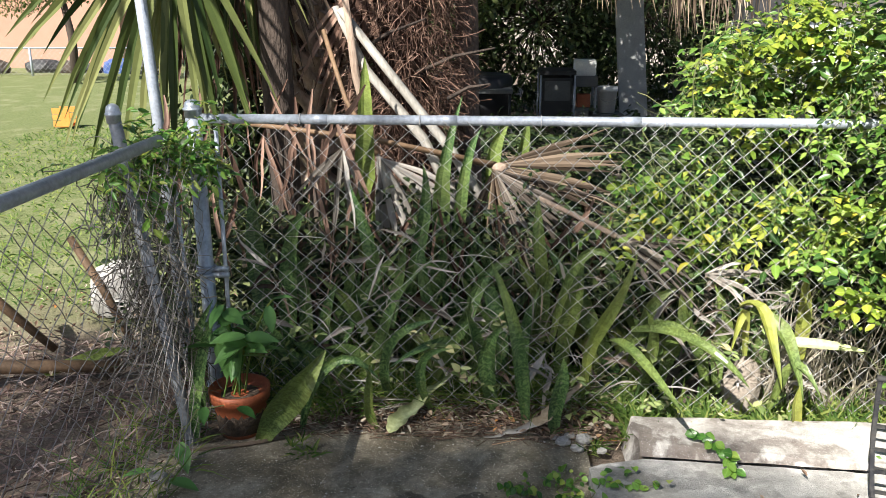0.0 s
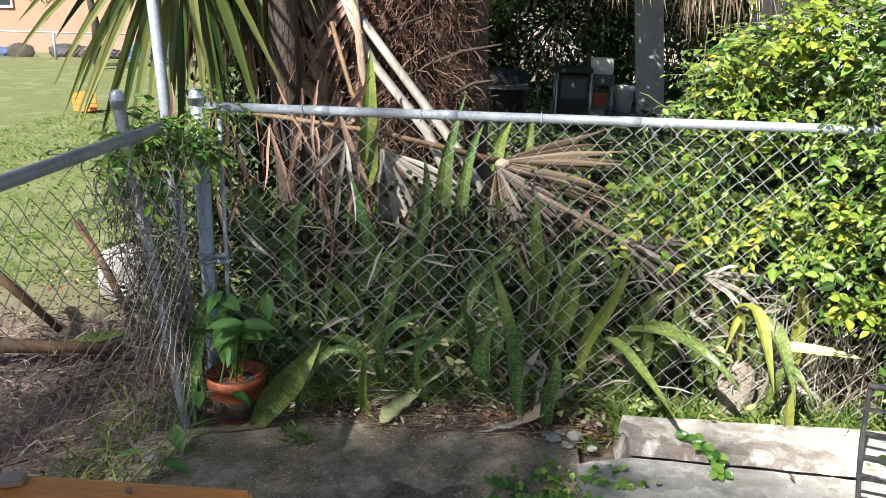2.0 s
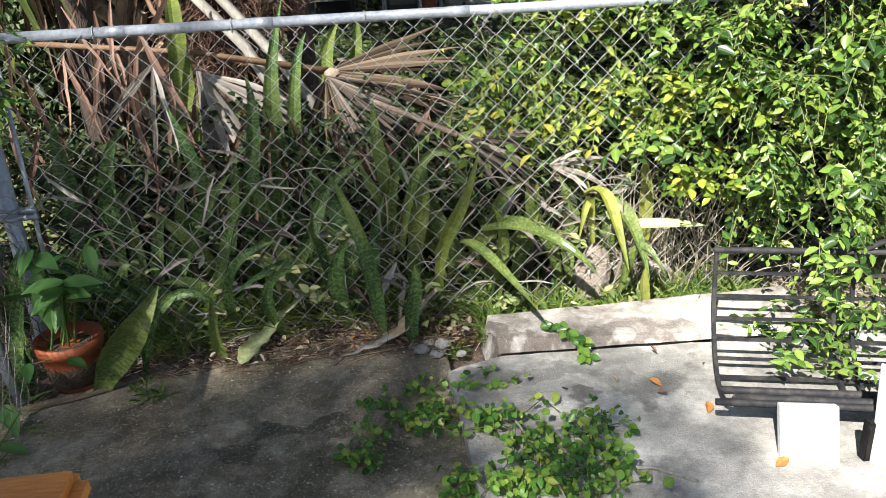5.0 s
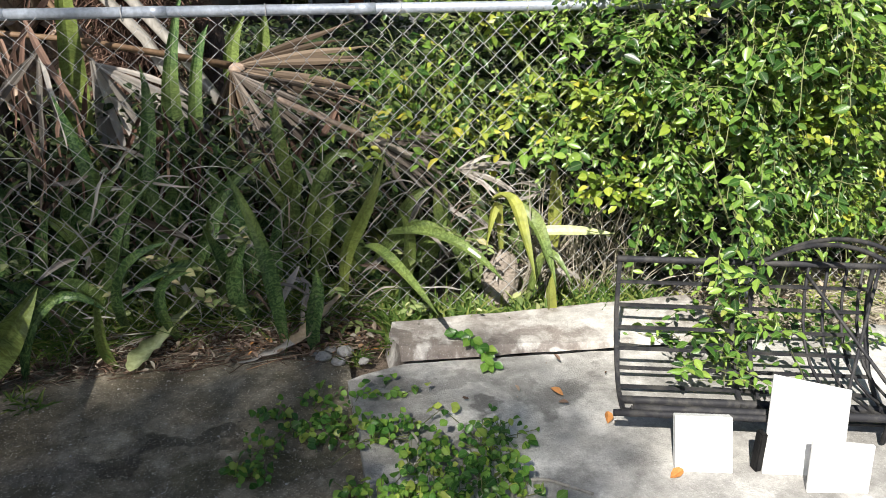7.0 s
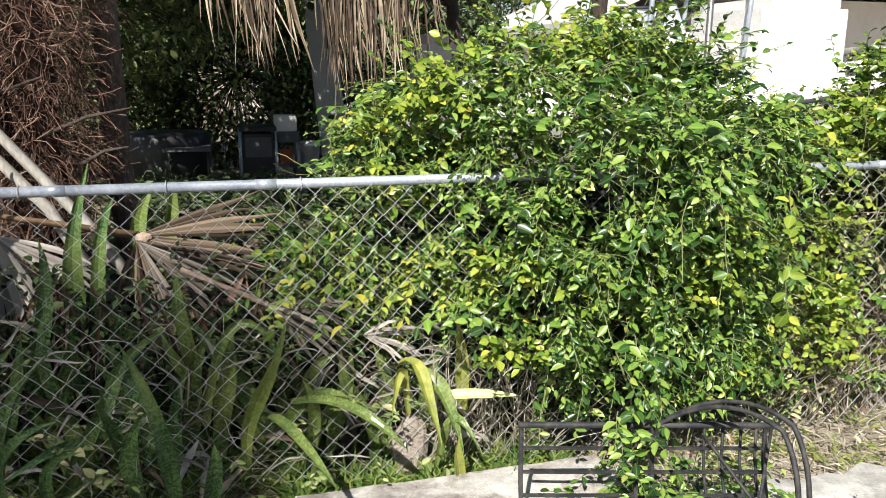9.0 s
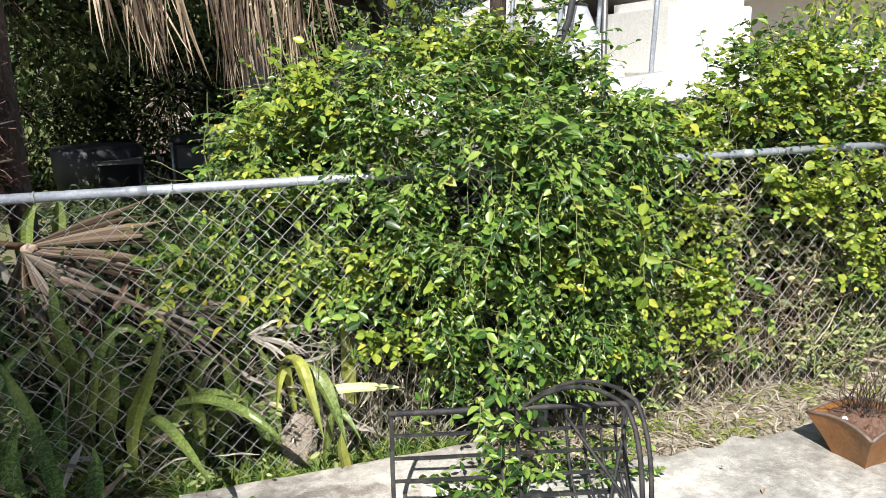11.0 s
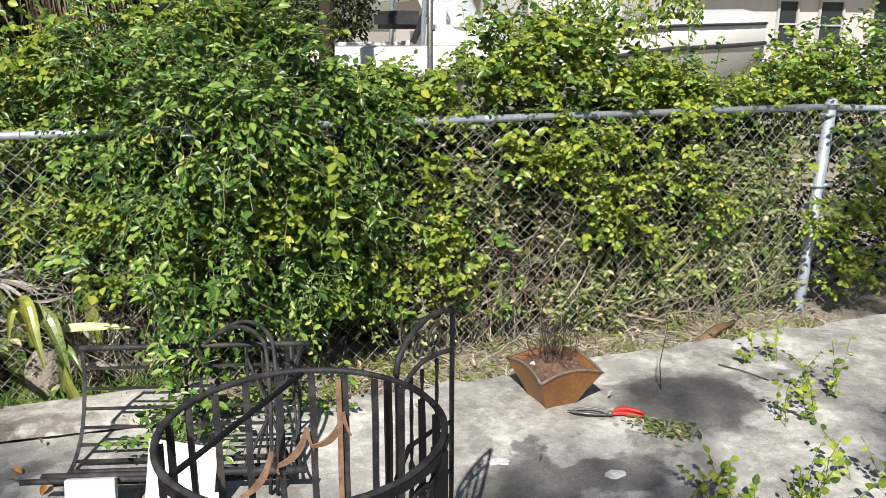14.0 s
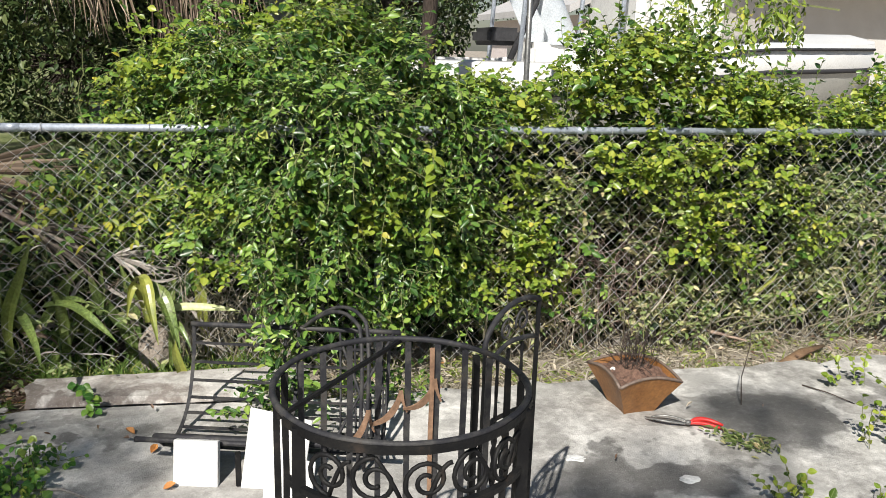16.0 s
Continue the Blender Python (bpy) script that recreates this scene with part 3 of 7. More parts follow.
def pleated_fan(owner, hub, aim, normal, length, spread, count, mat, joined=0.6, droop=0.3, pleat=0.35, wild=0.05, seed=0.0):
    """A fan palm leaf: pleated segments that touch near the hub and part into tips."""
    hub, aim, normal = Vector(hub), Vector(aim).normalized(), Vector(normal).normalized()
    step = radians(spread) / count
    for i in range(count):
        a = (i + 0.5) * step - radians(spread) / 2
        wave = noise.noise(Vector((i * 0.37, seed, 0)))
        size = length * (1 - 0.2 * abs(2 * a / radians(spread)) ** 2) * (1 + 0.2 * noise.noise(Vector((i * 1.7, seed, 3))))
        d = (Matrix.Rotation(a, 3, normal) @ aim + rvec(wild if joined < 0.55 else wild * 0.5)).normalized()
        v, f, p = [], [], hub.copy()
        for j in range(13):
            t = j / 12
            s = d.cross(normal).normalized()
            n = s.cross(d)
            w = math.tan(step * 0.58) * size * min(t, joined) if t < joined else math.tan(step * 0.58) * size * joined * (1 - ((t - joined) / (1 - joined)) ** 1.2)
            w = max(w, 0.0015) + 0.004 * (1 - t)
            v += [tuple(p - s * w), tuple(p + n * w * pleat * 2), tuple(p + s * w)]
            d = (d + Vector((0, 0, -1)) * droop * 0.12 * (t ** 1.5) * (1 + wave) + normal * 0.06 * wave * t + rvec(wild * 2.0 * max(0, t - joined * 0.9))).normalized()
            p = p + d * size / 12
        for j in range(12):
            k = 3 * j
            f += [(k, k + 1, k + 4, k + 3), (k + 1, k + 2, k + 5, k + 4)]
        mesh_of("blade", v, f, mat, owner)


def snake_leaf(owner, base, mid, tip, width, mat=None, face=(0.1, -1, 0.25), thick=0.1):
    """A stiff strap leaf with a pointed tip and a hollow face."""
    pts = curve_pts(base, mid, tip, 9)
    long = (Vector(tip) - Vector(base)).length
    loose = Vector(face).z < 0.9
    sway = rvec(0.035 * long) if loose else Vector()
    pts = [p + sway * math.sin(2 * math.pi * i / 9) for i, p in enumerate(pts)]
    turn = rnd(-0.7, 0.7) if loose else 0.0
    out = Vector(tip).y - Vector(base).y
    n = (Vector((0.1, -0.75, 0.75)) if out < -0.12 and loose else Vector(face)) + rvec(0.25 if loose else 0.1)
    verts, faces, uvs = [], [], []
    for i, p in enumerate(pts):
        t = i / 9
        d = (pts[min(i + 1, 9)] - pts[max(i - 1, 0)]).normalized()
        s = d.cross(Matrix.Rotation(turn * (t - 0.4), 3, d) @ n).normalized()
        up = s.cross(d)
        w = width * 0.5 * (0.5 + 0.5 * math.sin(min(1, t / 0.5) * math.pi / 2)) * (1 - max(0, (t - 0.45) / 0.55) ** 2.1 * 0.98)
        w *= 1 + 0.08 * math.sin(9 * t + base[0] * 20)
        wave = 0.1 * math.sin(14 * t + base[0] * 31)
        for k, h in ((-1, 0.62 + wave), (-0.55, 0.22), (0, 0.0), (0.55, 0.22), (1, 0.62 - wave)):
            verts.append(tuple(p + s * w * k + up * w * h))
            uvs.append((k * 0.5 + 0.5, t))
        for k in (0.5, -0.5):
            verts.append(tuple(p + s * w * k + up * (w * 0.06 - 0.0018)))
            uvs.append((k + 0.5, t))
    for i in range(9):
        a = 7 * i
        for k in range(7):
            b = (k + 1) % 7
            faces.append((a + k, a + b, a + 7 + b, a + 7 + k))
    ob = mesh_of("leaf", verts, faces, mat or SNAKE, owner)
    me = ob.data
    layer = me.uv_layers.new(name="UVMap")
    length = (Vector(tip) - Vector(base)).length
    for lo in me.loops:
        u, t = uvs[lo.vertex_index]
        layer.data[lo.index].uv = (u * 0.3 + base[0] * 3, t * length * 4 + base[2])
    return ob

# ---------------------------------------------------------------- ground and slabs


def make_ground_sheet():
    bm = bmesh.new()
    xs = [-400, -120, -40, -18, -10] + [-7 + 0.5 * i for i in range(35)] + [14, 20, 40, 120, 400]
    ys = [-400, -120, -40, -15, -8] + [-5 + 0.5 * i for i in range(40)] + [18, 25, 40, 120, 400]
    grid = [[bm.verts.new((x, y, -0.03 + (0.02 * noise.noise(Vector((x * 0.9, y * 0.9, 0))) if abs(x) < 12 and 3.6 < y < 16 else 0))) for x in xs] for y in ys]
    for j in range(len(ys) - 1):
        for i in range(len(xs) - 1):
            bm.faces.new((grid[j][i], grid[j][i + 1], grid[j + 1][i + 1], grid[j + 1][i]))
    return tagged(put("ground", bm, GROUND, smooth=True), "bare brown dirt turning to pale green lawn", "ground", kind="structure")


make_ground_sheet()


TOP = 0.076


def slab(name, outline, top, mat, label, parent=None, bottom=-0.1):
    """A poured slab with a slightly broken edge."""
    bm = bmesh.new()
    vs = [bm.verts.new((x, y, top)) for x, y in outline]
    f = bm.faces.new(vs)
    r = bmesh.ops.extrude_face_region(bm, geom=[f])
    for g in r["geom"]:
        if isinstance(g, bmesh.types.BMVert):
            g.co.z = bottom
    bmesh.ops.recalc_face_normals(bm, faces=bm.faces)
    return tagged(put(name, bm, mat, parent), label, "paving", kind="structure")


def ragged(x0, y0, x1, y1, n, k):
    return [(x0 + (x1 - x0) * i / n + rnd(-k, k), y0 + (y1 - y0) * i / n + rnd(-k, k)) for i in range(n + 1)]


slab("pavement_dark", [(-1.15, -5)] + [(0.462, -5), (0.47, 2.0), (0.478, 2.98)] + ragged(0.44, 3.08, 0.12, 3.18, 5, 0.015) + ragged(0.05, 3.18, -0.3, 3.06, 6, 0.015) + ragged(-0.36, 3.05, -0.52, 3.08, 3, 0.015) + ragged(-0.6, 3.06, -1.15, 2.86, 6, 0.02), 0.015, DARK_SLAB, "shaded concrete patio slab, toned dark, with grit and moss")
slab("pavement_pale", [(0.455, -5), (7.5, -5), (7.5, 2.5)] + ragged(5.4, 2.78, 2.2, 2.72, 30, 0.035) + ragged(1.9, 2.712, 0.66, 2.798, 26, 0.004) + [(0.5, 2.755), (0.455, 2.73), (0.462, 2.5), (0.452, 2.15)], TOP, PALE_SLAB, "pale sunlit concrete patio slab with grey stains and painted shade")

# weathered concrete curb with a broken end
bm = bmesh.new()
rows = []
for i in range(49):
    t = i / 48
    x = 0.62 + 1.2 * t
    jag = (0.02 * noise.noise(Vector((x * 9, 0, 0)))) + (0.035 if i == 0 else 0)
    yb, yf = 3.035 + 0.03 * t + 0.012 * noise.noise(Vector((x * 5, 3, 0))), 2.815 - 0.085 * t + 0.008 * noise.noise(Vector((x * 5, 9, 0)))
    zt = 0.124 - 0.014 * t + 0.007 * noise.noise(Vector((x * 6, 1, 0)))
    rows.append([bm.verts.new(p) for p in ((x, yf + 0.035, -0.02), (x + jag, yf + 0.032, 0.0795), (x + jag, yf - 0.004, 0.0805 + 0.003 * noise.noise(Vector((x * 14, 2, 0)))), (x + jag, yf + 0.004 + 0.04 * max(0, 1 - 2.2 * t) + 0.01 * noise.noise(Vector((x * 20, 4, 0))), zt - 0.008), (x, (yf + yb) / 2, zt + 0.004), (x + jag, yb - 0.02, zt), (x, yb, -0.02))])
for a, b in zip(rows, rows[1:]):
    for k in range(6):
        bm.faces.new((a[k], b[k], b[k + 1], a[k + 1]))
bm.faces.new(rows[0]), bm.faces.new(list(reversed(rows[-1])))
bmesh.ops.recalc_face_normals(bm, faces=bm.faces)
tagged(put("concrete_curb", bm, CURB), "weathered whitish concrete curb with a broken end on the slab", "curb")

# ---------------------------------------------------------------- chain-link fences
DIAG = 0.081


def wire_mesh(height, r=0.0017):
    """One zigzag strand of the woven mesh, standing at the origin."""
    pts, n = [], round(height / (DIAG / 2))
    for i in range(n + 1):
        z = i * DIAG / 2
        pts.append((DIAG / 2 * (i % 2) - DIAG / 4 + (0.002 if i % 2 else -0.002), 0.0022 * (1 if i % 2 else -1), z))
    v, f = tube_data(pts, r, 4, cap=False)
    me = bpy.data.meshes.new("wire")
    me.from_pydata(v, [], f)
    me.materials.append(WIRE)
    return me


STRAND = wire_mesh(1.17, 0.0015)


def post(owner, x, y, top, r=0.03, lean=(0, 0), cap=True, mat=None, bottom=-0.08):
    p = tube("post", [(x + lean[0] * -0.05, y, bottom), (x, y, 0.0), (x + lean[0], y + lean[1], top)], r, mat or GALV, owner, 14)
    if cap:
        lathe("post_cap", [(r * 1.08, -0.025), (r * 1.1, 0.0), (r * 1.22, 0.001), (r * 1.22, 0.008), (r * 1.06, 0.009), (r * 1.06, 0.018), (r * 0.9, 0.03), (r * 0.5, 0.038), (r * 0.1, 0.04)], GALV, p, (x + lean[0], y + lean[1], top), 16)
    return p


def weave(owner, x0, y0, x1, y1, z0=0.03, wild=0.0):
    """Strands side by side from one end of a panel to the other."""
    run = math.hypot(x1 - x0, y1 - y0)
    yaw = math.degrees(math.atan2(y1 - y0, x1 - x0))
    n = int(run / (DIAG / 2))
    for i in range(n):
        t = (i + 0.5) / n
        ob = new("wire", STRAND)
        ob.parent = owner
        ob.matrix_basis = pose(x0 + (x1 - x0) * t, y0 + (y1 - y0) * t, z0, 0, 0, yaw) @ pose(0, 0, 0, rnd(-wild, wild), rnd(-wild, wild), 180 * (i % 2))


def rail(owner, p, q, r=0.0178, sleeves=()):
    ob = tube("top_rail", [p, q], r, GALV, owner, 14)
    p, q = Vector(p), Vector(q)
    for t in sleeves:
        c, d = p.lerp(q, t), (q - p).normalized()
        tube("sleeve", [c - d * 0.035, c + d * 0.035], r * 1.06, GALV, ob, 14)
    return ob


def band(owner, x, y, z, r=0.032):
    ob = tube("clamp", arc((x, y, z), (1, 0, 0), (0, 1, 0), r, 0, 350, 20), 0.0095, GALV, owner, 6)
    tube("bolt", [(x + r - 0.005, y - 0.012, z), (x + r + 0.06, y - 0.012, z)], 0.012, GALV, ob, 6)


fence = thing("chain_link_fence", "galvanised chain-link fence with a top rail, overgrown by vines", "fence")
corner = post(fence, -1.0, 3.2, 1.235, 0.029)
post(fence, 5.265, 3.2, 1.215, 0.032, lean=(0.05, 0))
post(fence, 2.19, 3.215, 1.18, 0.024, cap=False)
rail(fence, (-0.97, 3.2, 1.205), (5.27, 3.2, 1.205), sleeves=(0.07, 0.146, 0.252, 0.67))
weave(fence, -0.93, 3.19, 5.27, 3.19, wild=0.5)
tube("tension_bar", [(-0.925, 3.188, 0.05), (-0.915, 3.188, 1.17)], 0.009, GALV, fence, 6, flat=0.4)
for z in (0.13, 0.37, 0.6, 0.625, 1.0, 1.03):
    band(fence, -1.0, 3.2, z)
band(fence, 5.29, 3.2, 0.75, 0.034), band(fence, 5.29, 3.2, 1.16, 0.034)
for i in range(14):
    x = -0.6 + 0.44 * i
    tube("tie_wire", arc((x, 3.2, 1.203), (0, 1, 0), (0, 0, 1), 0.024, 30, 390, 12), 0.0017, WIRE, fence, 4)

side_fence = thing("side_fence", "sagging grey chain-link side fence with a slipped top rail", "fence")
post(side_fence, -1.03, 2.96, 1.25, 0.022, lean=(-0.14, -0.04), mat=DARK_POST)
rail(side_fence, (-0.995, 2.85, 1.178), (-1.03, -1.6, 1.178), 0.019)
post(side_fence, -1.05, 0.4, 1.19, 0.024, cap=False)
for i in range(106):
    v, pts = [], []
    for j in range(29):
        along, z = i * DIAG / 2 + (DIAG / 4 if (i + j) % 2 else -DIAG / 4), j * DIAG / 2
        q = Vector((along * 1.3, z * 1.5, 0))
        sag = 0.05 * noise.noise(Vector((along * 2.2, 4, 0))) * z + 0.03 * noise.noise(q * 3)
        pts.append((-1.0 - 0.014 * along + 0.07 * noise.noise(q) + 0.022 * noise.noise(q * 4.5) + 0.0022 * (1 if j % 2 else -1),
                    3.1 - along + 0.02 * noise.noise(q * 2.5 + Vector((9, 0, 0))), 0.02 + z * 0.985 + sag - 0.03))
    v, f = tube_data(pts, 0.0015, 4, cap=False)
    mesh_of("wire", v, f, DARK_WIRE, side_fence)
tube("tension_bar", [(-1.03, 3.1, 0.05), (-1.05, 3.08, 1.1)], 0.008, GALV, side_fence, 6, flat=0.5)

right_fence = thing("return_fence", "chain-link fence returning from the corner post in shade", "fence")
weave(right_fence, 5.34, 3.18, 6.9, 2.4)
rail(right_fence, (5.31, 3.2, 1.2), (6.95, 2.38, 1.2))
post(right_fence, 6.95, 2.38, 1.2, 0.028)

# ---------------------------------------------------------------- wrought iron


def bar(name, pts, r, owner, mat=None, sides=6, flat=1.0, twist=0.0):
    """A forged bar, slightly uneven along its length."""
    pts = [Vector(p) for p in pts]
    if len(pts) == 2:
        pts = [pts[0].lerp(pts[1], i / 8) for i in range(9)]
    rad = [(r[i] if isinstance(r, list) else r) * (1 + 0.14 * noise.noise(p * 38)) for i, p in enumerate(pts)]
    pts = [p + Vector((noise.noise(p * 9), noise.noise(p * 9 + Vector((5, 0, 0))), 0)) * 0.0018 for p in pts]
    return tube(name, pts, rad, mat or IRON, owner, sides, flat, twist)


def make_rack():
    """A curved slatted grille lying on its side, on the pale slab."""
    ob = thing("iron_grille", "curved black slatted iron grille lying on the slab, vine through it", "iron grille")
    o, ax = Vector((1.349, 2.669, 0.0)), Vector((0.963, -0.268, 0)).normalized()
    back = Vector((-ax.y, ax.x, 0))

    def prof(t):
        """From the top of the back, down and round to the raised front."""
        a = radians(134 * t)
        return (-back) * 0.265 * (1 - math.cos(a)) + Vector((0, 0, 0.468 - 0.378 * math.sin(a)))

    def at(s, t, off=0.0):
        return o + ax * s + prof(t) + Vector((0, 0, off))

    bar("top_bar", [at(-0.01, 0), at(0.845, 0)], 0.0105, ob, GREY_IRON, sides=8)
    for t in (0.09, 0.18, 0.27, 0.36, 0.45, 0.55, 0.74, 0.86):
        bar("slat", [at(0, t), at(0.8, t)], 0.0095, ob, GREY_IRON, sides=4, flat=0.55)
    bar("slat", [at(0, 0.64), at(0.82, 0.64)], 0.013, ob, GREY_IRON, sides=8)
    bar("bottom_bar", [at(0.0, 1.0), at(0.86, 1.0)], 0.013, ob, GREY_IRON, sides=8)
    bar("foot_bar", [at(-0.06, 1.0) - back * 0.025, at(0.5, 1.0) - back * 0.025], 0.011, ob, GREY_IRON, sides=6)
    for s in (0.0, 0.375, 0.43, 0.8):
        bar("hoop", [at(s, i / 14, 0.002) for i in range(15)], 0.0095, ob, GREY_IRON, sides=4, flat=0.6)
    # arched end frame that leans towards the front
    for k in (0.0, 0.022):
        off = Vector((-k, k * 0.6, -k))
        foot = curve_pts((1.989, 2.184, 0.607), (1.985, 2.085, 0.42), (1.965, 2.06, TOP + 0.012), 10)
        pts = curve_pts((1.785, 2.555, 0.468), (1.914, 2.391, 0.604), (1.989, 2.184, 0.607), 12) + foot[1:]
        bar("end_hoop", [p + (off if p.z > 0.2 else Vector((-k, k * 0.6, 0))) for p in pts], 0.0078, ob, GREY_IRON, sides=6)
    bar("brace", [at(0.82, 0.0), at(0.62, 0.86)], 0.006, ob, GREY_IRON)
    bar("brace", [at(0.6, 0.04), at(0.82, 0.92)], 0.006, ob, GREY_IRON)
    for s in (0.6, 0.66, 0.72, 0.77):
        bar("rod", curve_pts(at(s, 0.0), at(s + 0.02, 0.4), at(s + 0.07, 0.98), 8), 0.005, ob, GREY_IRON)
    return ob


make_rack()


def spiral(c, u, v, r, turns, a0, flip=1, n=26):
    c, u, v = Vector(c), Vector(u), Vector(v)
    out = []
    for i in range(n + 1):
        t = i / n
        a = radians(a0) + flip * turns * 2 * math.pi * t
        out.append(c + (u * math.cos(a) + v * math.sin(a)) * r * (1 - 0.78 * t))
    return out


CAGE, CAGE_R, CAGE_Z = Vector((1.878, 0.862, 0)), 0.246, 0.955


def make_cage():
    ob = thing("iron_cage_stand", "round black wrought-iron stand with scrollwork, rusty inside", "iron stand", at=(0, 0, 0))

    def at(a, z, r=CAGE_R):
        return CAGE + Vector((r * math.cos(radians(a)), r * math.sin(radians(a)), z))

    bar("top_ring", [at(a, CAGE_Z) for a in range(0, 366, 6)], 0.0068, ob, GREY_IRON, sides=6)
    for z, r in ((CAGE_Z - 0.008, 0.0115), (CAGE_Z - 0.122, 0.0085)):
        bar("front_band", [at(a, z) for a in range(205, 342, 6)], r, ob, sides=4)
    for z in (0.46, 0.1):
        bar("hoop", [at(a, z) for a in range(0, 366, 8)], 0.010, ob, sides=6)
    for a in (214, 326):
        bar("corner_post", [at(a, TOP), at(a, CAGE_Z - 0.005)], 0.0165, ob, sides=4)
    for i in range(13):
        a = -20 + i * 16
        # far uprights take the grey iron: their sunlit look is put into the colour
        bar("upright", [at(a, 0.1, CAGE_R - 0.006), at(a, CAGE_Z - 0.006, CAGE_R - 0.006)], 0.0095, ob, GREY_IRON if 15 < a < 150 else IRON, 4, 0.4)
    for a in (232, 250, 270, 290, 308):
        bar("lower_upright", [at(a, 0.1), at(a, CAGE_Z - 0.125)], 0.0065, ob, sides=4)
    # scrolls between the two front bands
    for i, a in enumerate((230, 250, 271, 291, 311)):
        c = at(a, CAGE_Z - 0.072, CAGE_R - 0.004)
        tangent = Vector((-math.sin(radians(a)), math.cos(radians(a)), 0))
        flip = 1 if i % 2 else -1
        bar("scroll", spiral(c, tangent, Vector((0, 0, 1)), 0.044, 1.6, 90 if flip > 0 else 270, flip), 0.0045, ob)
        d = at(a + 10, CAGE_Z - 0.07)
        bar("link", curve_pts(c + Vector((0, 0, 0.044 * flip)), (c + d) / 2 + Vector((0, 0, 0.012)), d - Vector((0, 0, 0.03 * flip)), 6), 0.0042, ob)
    bar("cross_bar", [at(196, CAGE_Z - 0.02), at(80, CAGE_Z - 0.004)], 0.0055, ob, sides=4)
    bar("upright", [at(62, 0.1, CAGE_R - 0.02), at(62, CAGE_Z - 0.01, CAGE_R - 0.02)], 0.007, ob, RUST, 4, 0.4)
    # rusty curls on the far side
    for x, z in ((1.845, 0.795), (1.918, 0.838), (1.99, 0.872)):
        pts = [Vector((q, 0.862 + math.sqrt(max(0.0, (CAGE_R - 0.02) ** 2 - (q - 1.878) ** 2)), h)) for q, h in ((x, z), (x - 0.022, z - 0.058), (x - 0.066, z - 0.078))]
        bar("curl", curve_pts(*pts, 10), [0.009 * (0.35 + 0.85 * math.sin(math.pi * (i + 1) / 12)) for i in range(11)], ob, RUST, 4, 0.3)
        pts = [Vector((q, pts[0].y, h)) for q, h in ((x, z), (x + 0.006, z - 0.03), (x + 0.016, z - 0.055))]
        bar("curl", curve_pts(*pts, 6), [0.007 - 0.0007 * i for i in range(7)], ob, RUST, 4, 0.3)
    return ob


make_cage()


def make_panel():
    ob = thing("iron_gate_panel", "narrow black iron gate panel with twisted bars and arched scroll top", "gate panel")
    a, b = Vector((2.1, 1.11, 0)), Vector((2.322, 1.315, 0))
    u, up = (b - a).normalized(), Vector((0, 0, 1))
    run = (b - a).length

    def at(s, z):
        return a + u * s + up * z

    def quarter(s0, z0, s1, z1, n=14):
        """A quarter of an oval: upright at its foot, level at its far end."""
        return [at(s1 - (s1 - s0) * math.cos(math.pi / 2 * i / n), z0 + (z1 - z0) * math.sin(math.pi / 2 * i / n)) for i in range(n + 1)]

    bar("hinge_post", [at(0, TOP), at(0, 0.9)], 0.0105, ob, sides=4)
    bar("hinge_post", [at(0.038, TOP), at(0.038, 0.915)], 0.0065, ob, sides=4)
    bar("end_post", [at(run, TOP), at(run, 0.968)], 0.0068, ob, sides=4)
    bar("arch", quarter(0.036, 0.9, run * 0.62, 0.988) + [at(run * 0.8, 0.983), at(run, 0.965)], 0.0072, ob, GREY_IRON)
    bar("arch_rail", quarter(0.04, 0.82, run * 0.55, 0.888) + [at(run * 0.8, 0.878), at(run, 0.863)], 0.0062, ob, GREY_IRON)
    bar("scroll", spiral(at(0.215, 0.928), u, up, 0.036, 1.4, 200, -1), 0.0032, ob, GREY_IRON)
    bar("scroll", spiral(at(0.135, 0.925), u, up, 0.03, 1.4, 20, 1), 0.0032, ob, GREY_IRON)
    for z in (0.668, 0.53, 0.16):
        bar("cross_rail", [at(0.03, z - 0.02), at(0.09, z + 0.034), at(0.2, z + 0.022), at(run, z)], 0.0062, ob)
    for s in (0.1, 0.15, 0.222):
        pts = [at(s, 0.1 + 0.77 * i / 70) for i in range(71)]
        rad = [0.0048 + (0.0042 * abs(math.sin((i - 34) * 0.9)) if 34 <= i <= 50 else 0) for i in range(71)]
        tube("twisted_bar", pts, rad, IRON, ob, 4, twist=0.22)
    return ob


make_panel()

# ---------------------------------------------------------------- things on the slab


